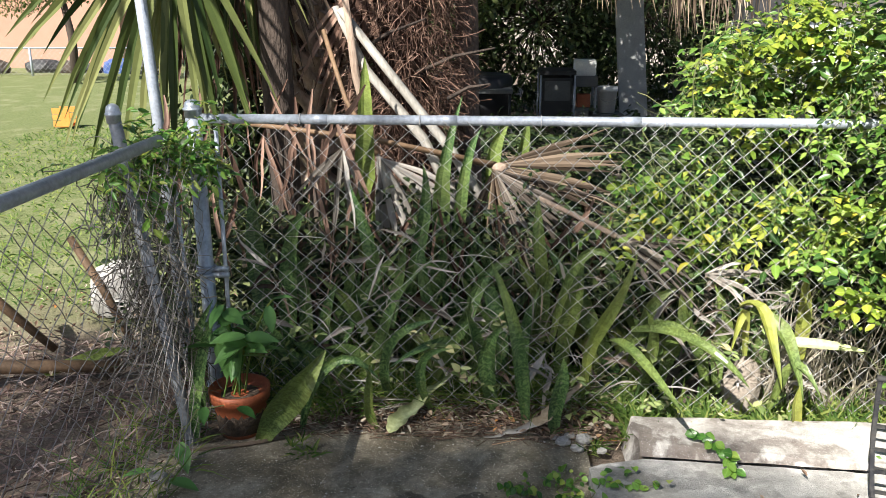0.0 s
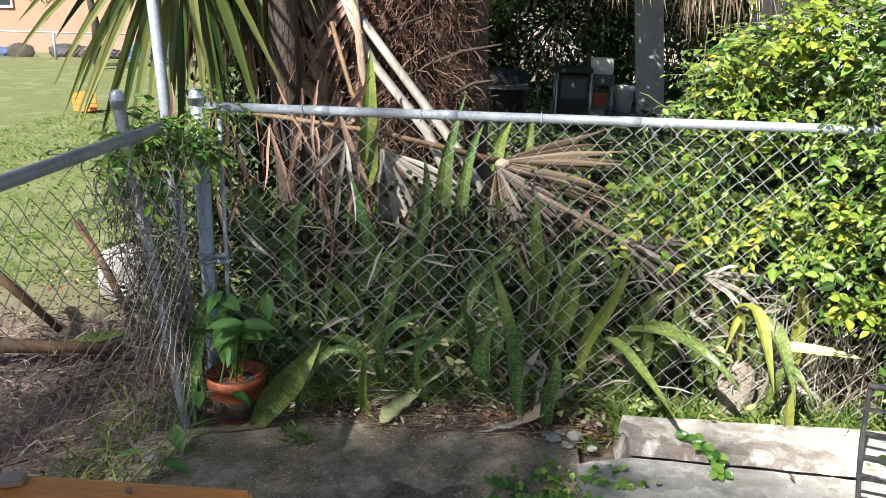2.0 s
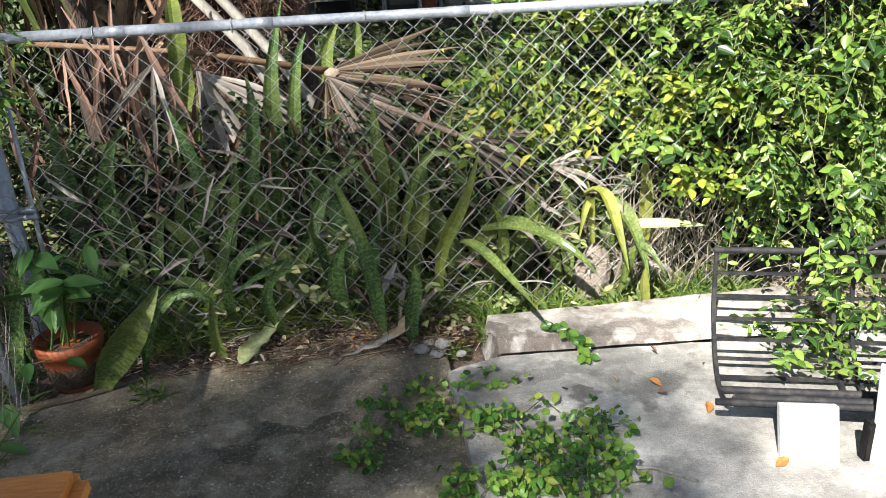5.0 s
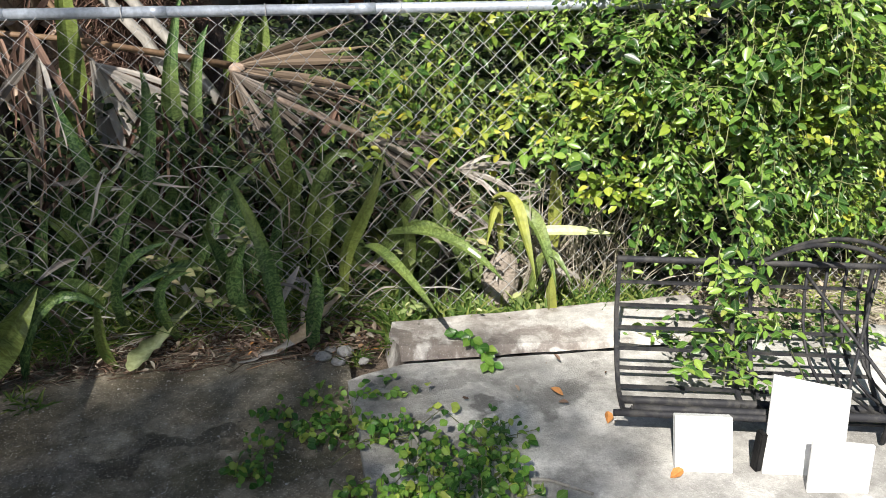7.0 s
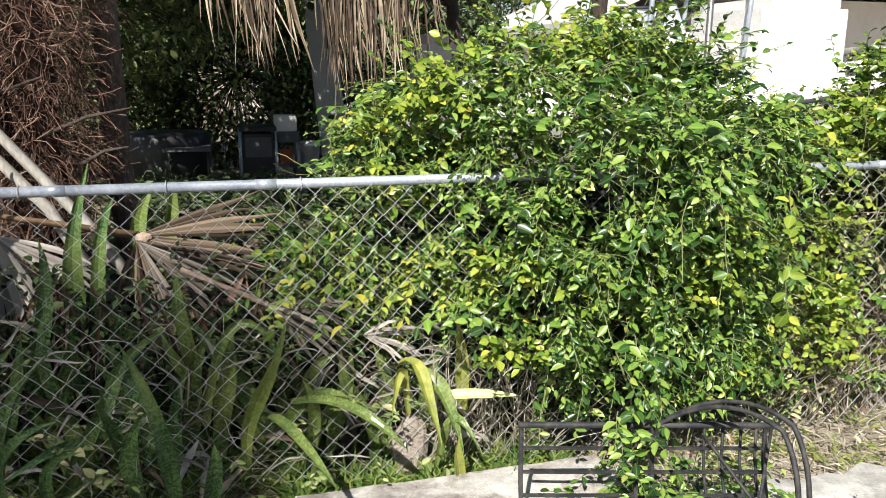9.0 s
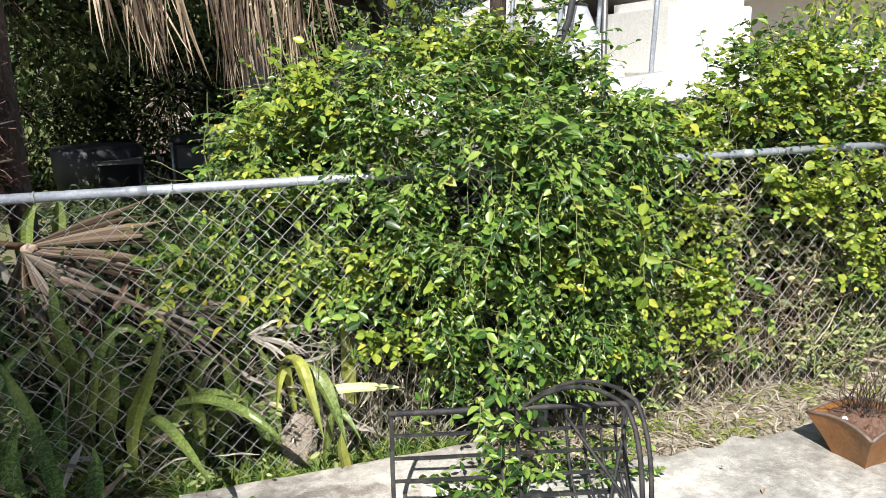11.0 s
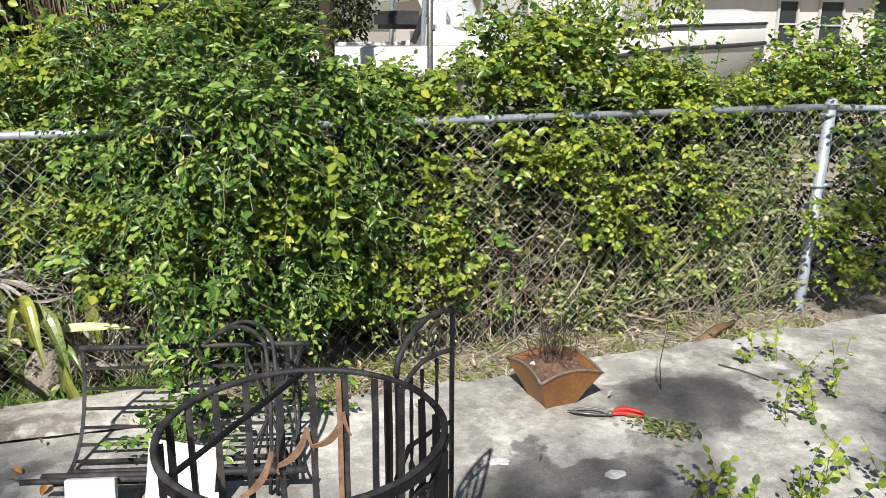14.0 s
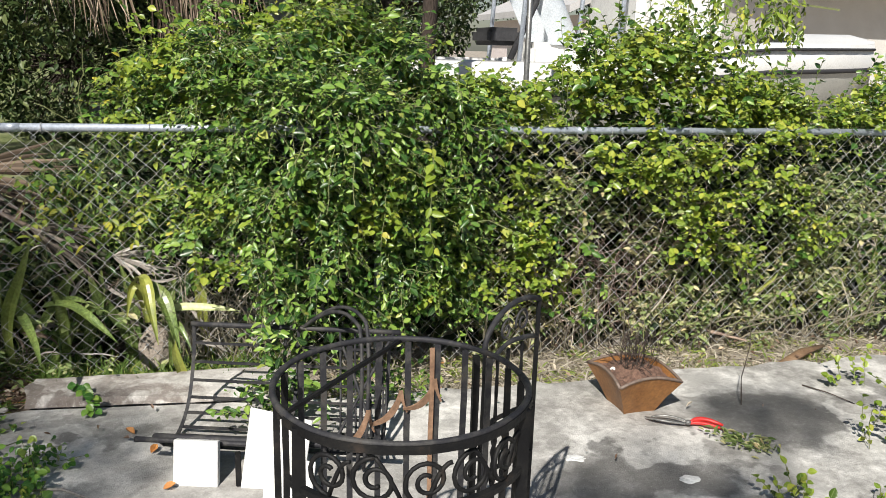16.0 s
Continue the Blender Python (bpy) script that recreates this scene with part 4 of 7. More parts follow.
def board(name, bl, br, tl, tr, th, label, mark=False):
    """A thin board given by its four corners, as thick as th."""
    ob = thing(name, label, "white board")
    bl, br, tl, tr = (Vector(p) for p in (bl, br, tl, tr))
    n = (br - bl).cross(tl - bl).normalized()
    bm = bmesh.new()
    f = [bm.verts.new(p) for p in (bl, br, tr, tl)]
    b = [bm.verts.new(p - n * th) for p in (bl, br, tr, tl)]
    bm.faces.new(f), bm.faces.new(list(reversed(b)))
    for i in range(4):
        bm.faces.new((f[i], b[i], b[(i + 1) % 4], f[(i + 1) % 4]))
    bmesh.ops.recalc_face_normals(bm, faces=bm.faces)
    bmesh.ops.bevel(bm, geom=list(bm.edges), offset=0.0025, segments=1, affect="EDGES")
    p = part("panel", bm, WHITE, ob)
    if mark:
        bm = bmesh.new()
        for i in range(6):
            c = bl.lerp(br, 0.3 + 0.07 * i)
            up = tl - bl
            q = [c + up * 0.28 + n * 0.0008, c + (br - bl) * 0.05 + up * 0.28 + n * 0.0008]
            h = rnd(0.2, 0.34)
            bm.faces.new([bm.verts.new(v_) for v_ in (q[0], q[1], q[1] + up * h, q[0] + up * h)])
        part("faded_print", bm, BLUE_MARK, p, "pale blue faded print")
    return ob


board("white_tile", (1.30, 2.087, TOP), (1.452, 2.048, TOP), (1.305, 2.136, 0.228), (1.457, 2.097, 0.228), 0.03, "small white square board with faded blue print, leaning", True)
board("white_sheet", (1.53, 2.03, TOP), (1.74, 1.975, TOP), (1.572, 2.112, 0.342), (1.782, 2.055, 0.3), 0.01, "larger white board leaning on the iron grille")
board("white_block", (1.604, 1.935, TOP), (1.765, 1.9, TOP), (1.615, 1.965, 0.226), (1.785, 1.935, 0.203), 0.012, "small white board leaning in front of another")
# dark strip standing in for the shadow beside the leaning board
bm = bmesh.new()
box(bm, 1.515, 1.535, 2.04, 2.07, TOP, 0.2, 0.003)
tagged(put("shadow_strip", bm, IRON), "thin dark strip put up in place of the shadow beside the white board", "strip")

# table at the near edge, only its far corner in sight
tbl = thing("orange_table", "orange varnished wooden table with a rounded edge", "table")
bm = bmesh.new()
box(bm, -1.35, -0.265, 0.75, 1.505, 0.69, 0.75, 0.02)
part("tabletop", bm, TABLE, tbl, smooth=False)
for x, y in ((-1.28, 0.82), (-0.36, 0.82), (-1.28, 1.43), (-0.36, 1.43)):
    bm = bmesh.new()
    box(bm, x - 0.03, x + 0.03, y - 0.03, y + 0.03, 0.015, 0.69, 0.006)
    part("leg", bm, TABLE, tbl)
bm = bmesh.new()
box(bm, -0.16, 0.16, -0.018, 0.018, 0, 0.014, 0.003, pose(-0.84, 1.41, 0.7515, 0, 0, 20))
tagged(put("wood_offcut", bm, BOOT), "short rough brown wood offcut on the table", "wood scrap")
lump("seed_pod", (-0.49, 1.45, 0.757), (0.007, 0.007, 0.007), RIM, seed=3, cuts=1)
tagged(bpy.data.objects["seed_pod"], "tiny dark dried seed pod on the table", "seed pod")


def make_pot():
    ob = thing("potted_plant", "terracotta-coloured plastic pot with broad-leaved green plant by the corner post", "potted plant")
    c = (-0.85, 3.03, 0.015)
    lathe("pot", [(0.078, 0), (0.094, 0.08), (0.106, 0.145), (0.114, 0.146), (0.117, 0.187), (0.109, 0.189), (0.103, 0.16)], TERRACOTTA, ob, c, 32)
    lathe("soil", [(0.09, 0.02), (0.104, 0.155), (0.06, 0.162), (0.01, 0.158)], SOIL, ob, c, 20)
    fol_leaf = bpy.data.meshes.new("leaf")
    v, f = [], []
    pts = [Vector((i / 8, 0, -0.12 * (i / 8) ** 2)) for i in range(9)]
    for i, p in enumerate(pts):
        t = i / 8
        w = 0.22 * math.sin(math.pi * min(1, t * 0.93 + 0.07) ** 0.85) + 0.004
        v += [(p.x, -w, p.z + w * 0.3), (p.x, -w * 0.5, p.z + w * 0.08), tuple(p), (p.x, w * 0.5, p.z + w * 0.08), (p.x, w, p.z + w * 0.3)]
    for i in range(8):
        for k in range(4):
            a = 5 * i + k
            f.append((a, a + 1, a + 6, a + 5))
    fol_leaf.from_pydata(v, [], f)
    fol_leaf.materials.append(POT_LEAF)
    fol_leaf.polygons.foreach_set("use_smooth", [True] * len(f))
    base = Vector(c) + Vector((0, 0, 0.165))
    for k in range(8):
        top = base + Vector((rnd(-0.06, 0.3), rnd(-0.12, 0.06), rnd(0.16, 0.4)))
        pts = curve_pts(base + Vector((rnd(-0.05, 0.05), rnd(-0.05, 0.05), 0)), base.lerp(top, 0.5) + Vector((0, 0, 0.05)), top, 8)
        tube("stalk", pts, 0.004, GRASS, ob, 5)
        for j in (4, 6, 7, 8):
            d = Vector((rnd(-1, 1), rnd(-1.0, 0.3), rnd(-0.7, 0.4)))
            leaf = new("leaf", fol_leaf)
            leaf.parent = ob
            s = rnd(0.09, 0.17)
            leaf.matrix_basis = look(pts[j], pts[j] + d) @ pose(0, 0, 0, 90, 0, 90).inverted() @ Matrix.Scale(s, 4)
            q = d.to_track_quat("X", "Z").to_matrix().to_4x4()
            leaf.matrix_basis = Matrix.Translation(pts[j]) @ q @ pose(0, 0, 0, rnd(-35, 35), 0, 0) @ Matrix.Scale(s, 4)
    # runners creeping over the slab
    for p, d, s in (((-0.93, 2.86, 0.2), (0.3, -1, -0.2), 0.09), ((-0.8, 2.85, 0.21), (0.8, -0.6, 0), 0.1), ((-1.0, 2.78, 0.1), (0.4, -0.6, -0.5), 0.12), ((-0.98, 2.62, 0.05), (0.9, -0.3, 0), 0.12), ((-1.06, 2.66, 0.06), (-0.5, -0.5, 0.2), 0.1)):
        leaf = new("leaf", fol_leaf)
        leaf.parent = ob
        leaf.matrix_basis = Matrix.Translation(p) @ Vector(d).to_track_quat("X", "Z").to_matrix().to_4x4() @ Matrix.Scale(s, 4)
    tube("runner", [(-0.85, 2.95, 0.17), (-0.95, 2.84, 0.2), (-1.0, 2.72, 0.1), (-1.02, 2.62, 0.05)], 0.003, STEM, ob, 5)
    return ob


make_pot()


def make_planter():
    """A flared square planter whose rim dips and rises, with a dead shrub."""
    ob = thing("square_planter", "orange-brown flared square planter with dry soil and a dead shrub", "planter")
    bm = bmesh.new()
    n, rings = 9, []
    for j, (half, z) in enumerate(((0.075, 0.0), (0.105, 0.07), (0.14, 0.145), (0.15, 0.165), (0.138, 0.163), (0.125, 0.13))):
        ring = []
        for side in range(4):
            for i in range(n - 1):
                t = i / (n - 1) * 2 - 1
                x, y = half * t, -half * (1 - 0.06 * (1 - t * t))
                lift = (0.035 * (1 - t * t) - 0.012) * (z / 0.165 if j < 4 else 1.0) if j >= 2 else 0
                p = Matrix.Rotation(radians(90 * side), 3, "Z") @ Vector((x, y, z + lift * 0.8))
                ring.append(bm.verts.new(p))
        rings.append(ring)
    m = len(rings[0])
    for a, b in zip(rings, rings[1:]):
        for k in range(m):
            bm.faces.new((a[k], a[(k + 1) % m], b[(k + 1) % m], b[k]))
    bm.faces.new(list(reversed(rings[0])))
    bmesh.ops.recalc_face_normals(bm, faces=bm.faces)
    body = part("planter_body", bm, PLANTER, ob, smooth=False)
    rim_pts = []
    for side in range(4):
        for i in range(n - 1):
            t = i / (n - 1) * 2 - 1
            rim_pts.append(Matrix.Rotation(radians(90 * side), 3, "Z") @ Vector((0.148 * t, -0.148 * (1 - 0.06 * (1 - t * t)), 0.168 + (0.035 * (1 - t * t) - 0.012) * 0.8)))
    rim_pts.append(rim_pts[0])
    tube("rim", rim_pts, 0.007, RIM, ob, 6)
    bm = bmesh.new()
    bmesh.ops.create_grid(bm, x_segments=14, y_segments=14, size=0.128)
    for v in bm.verts:
        v.co.z = 0.158 + 0.022 * noise.noise(v.co * 30) + 0.035 * max(0, 1 - (v.co.length / 0.13) ** 2)
    part("soil", bm, RED_SOIL, ob)
    fol = Foliage()
    for k in range(46):
        p = Vector((rnd(-0.06, 0.06), rnd(-0.05, 0.07), 0.17))
        d = Vector((rnd(-0.6, 0.6), rnd(-0.6, 0.6), 1))
        pts = [p]
        for i in range(6):
            d = (d + rvec(0.35)).normalized()
            pts.append(pts[-1] + d * rnd(0.015, 0.045))
        fol.stem(pts, 0.0018)
    mesh_of("dead_shrub", fol.sv, fol.sf, BARK, ob)
    lump("pebble", (-0.09, 0.02, 0.172), (0.014, 0.012, 0.009), WHITE, ob, seed=5, cuts=2)
    ob.matrix_basis = pose(3.2, 2.43, TOP, 0, 0, 4)
    return ob


make_planter()


def make_pruner():
    ob = thing("pruning_shears", "open pruning shears with grey blades and red grips on the slab", "pruning shears")
    z = TOP + 0.02
    tube("blade", curve_pts((3.27, 2.375, z), (3.33, 2.31, z + 0.008), (3.44, 2.27, z), 8), [0.004, 0.007, 0.011, 0.013, 0.013, 0.012, 0.01, 0.009, 0.008], STEEL, ob, 6, flat=0.4)
    tube("hook", curve_pts((3.3, 2.37, z), (3.38, 2.345, z + 0.01), (3.45, 2.28, z + 0.004), 8), 0.006, STEEL, ob, 6, flat=0.6)
    lathe("pivot", [(0.013, -0.008), (0.014, 0.008), (0.008, 0.012)], STEEL, ob, (3.445, 2.272, z + 0.004), 12)
    tube("grip", curve_pts((3.45, 2.27, z), (3.52, 2.275, z + 0.014), (3.6, 2.215, z + 0.004), 8), [0.006, 0.009, 0.012, 0.013, 0.013, 0.012, 0.011, 0.009, 0.006], RED, ob, 8)
    tube("grip", curve_pts((3.45, 2.268, z), (3.515, 2.25, z + 0.004), (3.59, 2.2, z - 0.006), 8), [0.005, 0.007, 0.009, 0.0095, 0.0095, 0.009, 0.008, 0.007, 0.005], RED, ob, 8)
    ob.scale = (0.86, 0.86, 0.86)
    ob.location = (-0.08 + 0.14 * 3.3, -0.095 + 0.14 * 2.37, 0.14 * TOP)
    return ob


make_pruner()

# fallen strap leaves on the slab
for name, pts, w, mat, label in (
        ("fallen_leaf", ((-1.85, 3.42, 0.03), (-1.72, 3.54, 0.05), (-1.55, 3.7, 0.05)), 0.08, SNAKE, "light green strap leaf lying behind the side fence"),
        ("fallen_stalk", ((-1.06, 2.86, 0.015), (-0.75, 2.93, 0.02), (-0.4, 3.12, 0.02)), 0.018, DEAD, "long dry brown stalk lying along the slab edge")):
    own = thing(name, label, "fallen leaf")
    snake_leaf(own, pts[0], pts[1], pts[2], w, mat, (0.1, -0.2, 1))



def withered(owner, pts, widths, mat, hollow=0.35, twist=0.0):
    """A limp, wrinkled strap leaf that narrows and widens along its bends."""
    v, f, m = [], [], 7 * (len(pts) - 1)
    for i in range(m + 1):
        t = i / 7
        k = min(len(pts) - 2, int(t))
        u = t - k
        u = u * u * (3 - 2 * u) * 0.4 + u * 0.6
        p = Vector(pts[k]).lerp(Vector(pts[k + 1]), u) + Vector((0.004 * math.sin(2.1 * t + 1), 0.006 * math.sin(3.3 * t), 0))
        d = (Vector(pts[k + 1]) - Vector(pts[k])).normalized()
        w = (widths[k] + (widths[k + 1] - widths[k]) * u) * (1 + 0.14 * math.sin(7 * t))
        side = d.cross(Vector((math.sin(twist * t), -0.25, 1))).normalized()
        up = side.cross(d)
        v += [tuple(p - side * w + up * w * hollow), tuple(p - up * 0.001), tuple(p + side * w + up * w * hollow * 0.7), tuple(p - up * (0.003 + w * 0.1))]
    for i in range(m):
        a = 4 * i
        f += [(a, a + 1, a + 5, a + 4), (a + 1, a + 2, a + 6, a + 5), (a + 2, a + 3, a + 7, a + 6), (a + 3, a, a + 4, a + 7)]
    f += [(0, 3, 2, 1), (4 * m, 4 * m + 1, 4 * m + 2, 4 * m + 3)]
    return mesh_of("blade", v, f, mat, owner, smooth=True)


own = thing("fallen_leaf", "fallen yellow-green strap leaf on the dark slab", "fallen leaf")
withered(own, ((-0.02, 3.215, 0.205), (-0.07, 3.2, 0.16), (-0.116, 3.185, 0.13), (-0.17, 3.15, 0.09), (-0.215, 3.1, 0.065), (-0.25, 3.04, 0.05), (-0.272, 2.99, 0.042)), (0.01, 0.013, 0.018, 0.026, 0.038, 0.036, 0.012), PALE_STRAP, 0.3)
own = thing("fallen_leaf", "dry tan fallen strap leaf with a bleached tip", "fallen leaf")
withered(own, ((0.47, 3.14, 0.19), (0.42, 3.125, 0.145), (0.377, 3.1, 0.115), (0.33, 3.07, 0.08), (0.285, 3.045, 0.062)), (0.008, 0.015, 0.025, 0.028, 0.022), TAN_STRAP, 0.5)
withered(own, ((0.287, 3.047, 0.062), (0.24, 3.025, 0.05), (0.196, 3.01, 0.045), (0.15, 3.0, 0.038), (0.09, 2.995, 0.03)), (0.019, 0.016, 0.014, 0.009, 0.002), BLEACHED, 0.4)

for x, y, a in ((1.27, 2.06, 20), (1.2, 2.33, 70), (1.12, 2.5, 140)):
    me = bpy.data.meshes.new("fallen_leaf")
    d = Vector((math.cos(radians(a)), math.sin(radians(a)), 0.05))
    me.from_pydata(leaf_verts(Vector((x, y, TOP + 0.006)), d, Vector((0.2, -0.3, 1)), 0.045, 0.7, 0.3, -0.3), [], LEAF_FACES)
    me.materials.append(ORANGE_LEAF)
    tagged(new("fallen_leaf", me), "small curled orange dead leaf on the slab", "fallen leaf", "orange leaves on the slab")

# ---------------------------------------------------------------- snake plants
# (base, bend, tip, width) of each leaf, plant by plant
PLANTS = [
    ([((-0.75, 2.95, 0.02), (-0.63, 2.92, 0.225), (-0.49, 2.95, 0.4), 0.115), ((-1.0, 2.95, 0.02), (-0.965, 2.95, 0.3), (-0.88, 2.95, 0.58), 0.06), ((-0.62, 3.05, 0.0), (-0.5, 3.02, 0.3), (-0.3, 3.0, 0.26), 0.05),
      ((-0.33, 3.1, 0.0), (-0.36, 3.05, 0.15), (-0.34, 3.0, 0.32), 0.05), ((-1.02, 3.05, 0.0), (-1.0, 3.0, 0.3), (-0.92, 3.02, 0.56), 0.07)], "mottled green snake plant leaves beside the terracotta pot"),
    ([((-0.3, 3.36, 0.0), (-0.35, 3.4, 0.5), (-0.46, 3.4, 0.92), 0.07), ((-0.42, 3.7, 0.3), (-0.45, 3.7, 0.9), (-0.43, 3.7, 1.4), 0.09),
      ((-0.12, 3.72, 0.1), (-0.11, 3.7, 0.75), (-0.02, 3.72, 1.24), 0.075), ((-0.05, 3.74, 0.3), (-0.02, 3.72, 0.8), (0.06, 3.72, 1.1), 0.07), ((-0.07, 3.36, 0.0), (-0.12, 3.35, 0.38), (-0.15, 3.34, 0.78), 0.075),
      ((-0.34, 3.34, 0.0), (-0.3, 3.35, 0.36), (-0.23, 3.33, 0.69), 0.075), ((-0.25, 3.45, 0.1), (-0.2, 3.45, 0.6), (-0.17, 3.46, 1.0), 0.06)], "tall banded green snake plant behind the fence"),
    ([((-0.83, 3.38, 0.0), (-0.83, 3.36, 0.5), (-0.84, 3.34, 0.94), 0.085), ((-0.78, 3.34, 0.0), (-0.72, 3.36, 0.5), (-0.6, 3.33, 0.87), 0.07),
      ((-0.66, 3.4, 0.0), (-0.66, 3.38, 0.4), (-0.74, 3.36, 0.72), 0.07), ((-0.55, 3.32, 0.0), (-0.57, 3.3, 0.3), (-0.5, 3.28, 0.55), 0.07)], "dark green snake plant behind the corner of the fence"),
    ([((0.05, 3.3, 0.0), (0.0, 3.24, 0.3), (-0.28, 3.05, 0.28), 0.055), ((-0.1, 3.2, 0.0), (-0.16, 3.12, 0.25), (-0.03, 3.05, 0.37), 0.05),
      ((-0.3, 3.2, 0.1), (-0.27, 3.1, 0.34), (-0.09, 3.04, 0.49), 0.06), ((0.26, 3.14, 0.0), (0.22, 3.1, 0.35), (0.1, 3.12, 0.71), 0.07),
      ((0.37, 3.06, 0.0), (0.37, 3.05, 0.18), (0.385, 3.04, 0.35), 0.075), ((0.1, 3.32, 0.0), (0.14, 3.3, 0.4), (0.02, 3.3, 0.66), 0.075),
      ((-0.06, 3.3, 0.2), (0.05, 3.3, 0.5), (0.24, 3.28, 0.69), 0.065), ((0.15, 3.22, 0.0), (0.1, 3.18, 0.25), (0.17, 3.12, 0.45), 0.08)], "snake plant with leaves pushing through the fence"),
    ([((0.25, 3.36, 0.1), (0.31, 3.34, 0.42), (0.41, 3.33, 0.67), 0.085), ((0.4, 3.34, 0.1), (0.43, 3.3, 0.4), (0.47, 3.28, 0.68), 0.09),
      ((0.33, 3.36, 0.2), (0.31, 3.32, 0.6), (0.29, 3.3, 0.9), 0.07), ((0.5, 3.25, 0.1), (0.54, 3.16, 0.44), (0.65, 3.14, 0.73), 0.065),
      ((0.36, 3.3, 0.3), (0.45, 3.22, 0.68), (0.6, 3.2, 0.65), 0.05), ((0.08, 3.96, 0.5), (0.12, 3.95, 0.9), (0.2, 3.94, 1.12), 0.08),
      ((0.2, 3.98, 0.6), (0.25, 3.96, 0.95), (0.27, 3.94, 1.13), 0.07)], "snake plant with yellow-green upright leaves"),
    ([((0.57, 3.18, 0.36), (0.65, 2.97, 0.38), (0.755, 2.7, 0.3), 0.05), ((0.66, 3.2, 0.4), (0.85, 3.0, 0.44), (1.02, 2.88, 0.32), 0.052),
      ((0.66, 3.3, 0.1), (0.72, 3.28, 0.4), (0.85, 3.26, 0.56), 0.07), ((0.72, 3.26, 0.0), (0.74, 3.2, 0.3), (0.7, 3.16, 0.5), 0.06),
      ((1.04, 3.3, 0.1), (1.03, 3.28, 0.35), (0.98, 3.27, 0.57), 0.085), ((0.8, 3.3, 0.1), (0.86, 3.3, 0.34), (0.9, 3.28, 0.55), 0.08),
      ((0.6, 3.28, 0.2), (0.72, 3.2, 0.4), (0.86, 3.14, 0.42), 0.055)], "arching light green snake plant leaning out over the curb"),
    ([((1.06, 3.2, 0.5), (1.12, 3.08, 0.5), (1.17, 2.97, 0.27), 0.065), ((1.1, 3.18, 0.5), (1.19, 3.08, 0.44), (1.26, 2.99, 0.22), 0.08), ((1.36, 3.3, 0.1), (1.34, 3.28, 0.4), (1.31, 3.26, 0.66), 0.07),
      ((1.16, 3.3, 0.1), (1.19, 3.28, 0.34), (1.23, 3.26, 0.51), 0.08), ((1.25, 3.05, 0.0), (1.25, 3.02, 0.14), (1.24, 2.99, 0.28), 0.06),
      ((1.2, 3.15, 0.1), (1.24, 3.05, 0.33), (1.31, 2.96, 0.24), 0.05), ((1.1, 3.2, 0.3), (1.06, 3.15, 0.5), (1.02, 3.12, 0.34), 0.05)], "yellowing snake plant with a broken drooping leaf"),
    ([((4.5, 3.4, 0.1), (4.62, 3.42, 0.4), (4.8, 3.4, 0.66), 0.09), ((5.0, 3.42, 0.1), (4.95, 3.42, 0.5), (5.08, 3.42, 0.85), 0.07),
      ((3.35, 3.36, 0.0), (3.36, 3.34, 0.2), (3.3, 3.32, 0.42), 0.06), ((3.7, 3.36, 0.0), (3.74, 3.34, 0.16), (3.72, 3.3, 0.3), 0.07),
      ((4.75, 3.44, 0.2), (4.9, 3.42, 0.45), (5.02, 3.4, 0.58), 0.06), ((4.2, 3.4, 0.1), (4.22, 3.38, 0.35), (4.3, 3.36, 0.55), 0.06)], "scattered pale snake plant leaves behind the fence"),
]
for leaves_of, label in PLANTS:
    own = thing("snake_plant", label, "snake plant", "snake plants along the fence")
    for k, (b, m_, t_, w) in enumerate(leaves_of):
        snake_leaf(own, b, m_, t_, w * (1.0 if t_[2] - b[2] > 0.8 or w > 0.1 else 0.8), YELLOW_SNAKE if "yellowing" in label and k % 2 == 0 else (LIGHT_SNAKE if "light" in label or "yellow" in label or w > 0.1 else None))
own = thing("yellow_leaf", "single bright yellow broad leaf behind the mesh", "leaf")
snake_leaf(own, (4.7, 3.42, 0.44), (4.78, 3.4, 0.58), (4.86, 3.38, 0.74), 0.085, YELLOW_VINE)
for p, q, r, mt, label in (((5.16, 3.4, 0.1), (5.36, 3.44, 0.76), 0.022, YELLOW_VINE, "yellow-green cut stalk leaning behind the mesh"), ((3.92, 3.42, 0.05), (4.24, 3.12, 0.06), 0.018, BOOT, "yellow-brown dry stalk on the ground"), ((4.3, 2.9, 0.0), (4.68, 3.06, 0.03), 0.028, STALK, "dark flat piece of bark on the litter")):
    tagged(tube("dry_stalk", [p, Vector(p).lerp(Vector(q), 0.5) + Vector((0, 0, 0.02)), q], [r, r * 1.1, r * 0.5], mt, None, 8, 0.5), label, "stalk")
own = thing("snake_plant", "pale grey-green strap leaves standing behind the sunny mesh", "snake plant", "snake plants along the fence")
for k in range(44):
    b = Vector((rnd(2.85, 5.2), rnd(3.28, 3.55), rnd(0.0, 0.2)))
    t_ = b + Vector((rnd(-0.22, 0.22), rnd(-0.08, 0.04), rnd(0.22, 0.7)))
    snake_leaf(own, b, b.lerp(t_, 0.5) + Vector((rnd(-0.04, 0.04), 0, 0.02)), t_, rnd(0.028, 0.055), LIGHT_SNAKE if k % 3 else YELLOW_SNAKE)
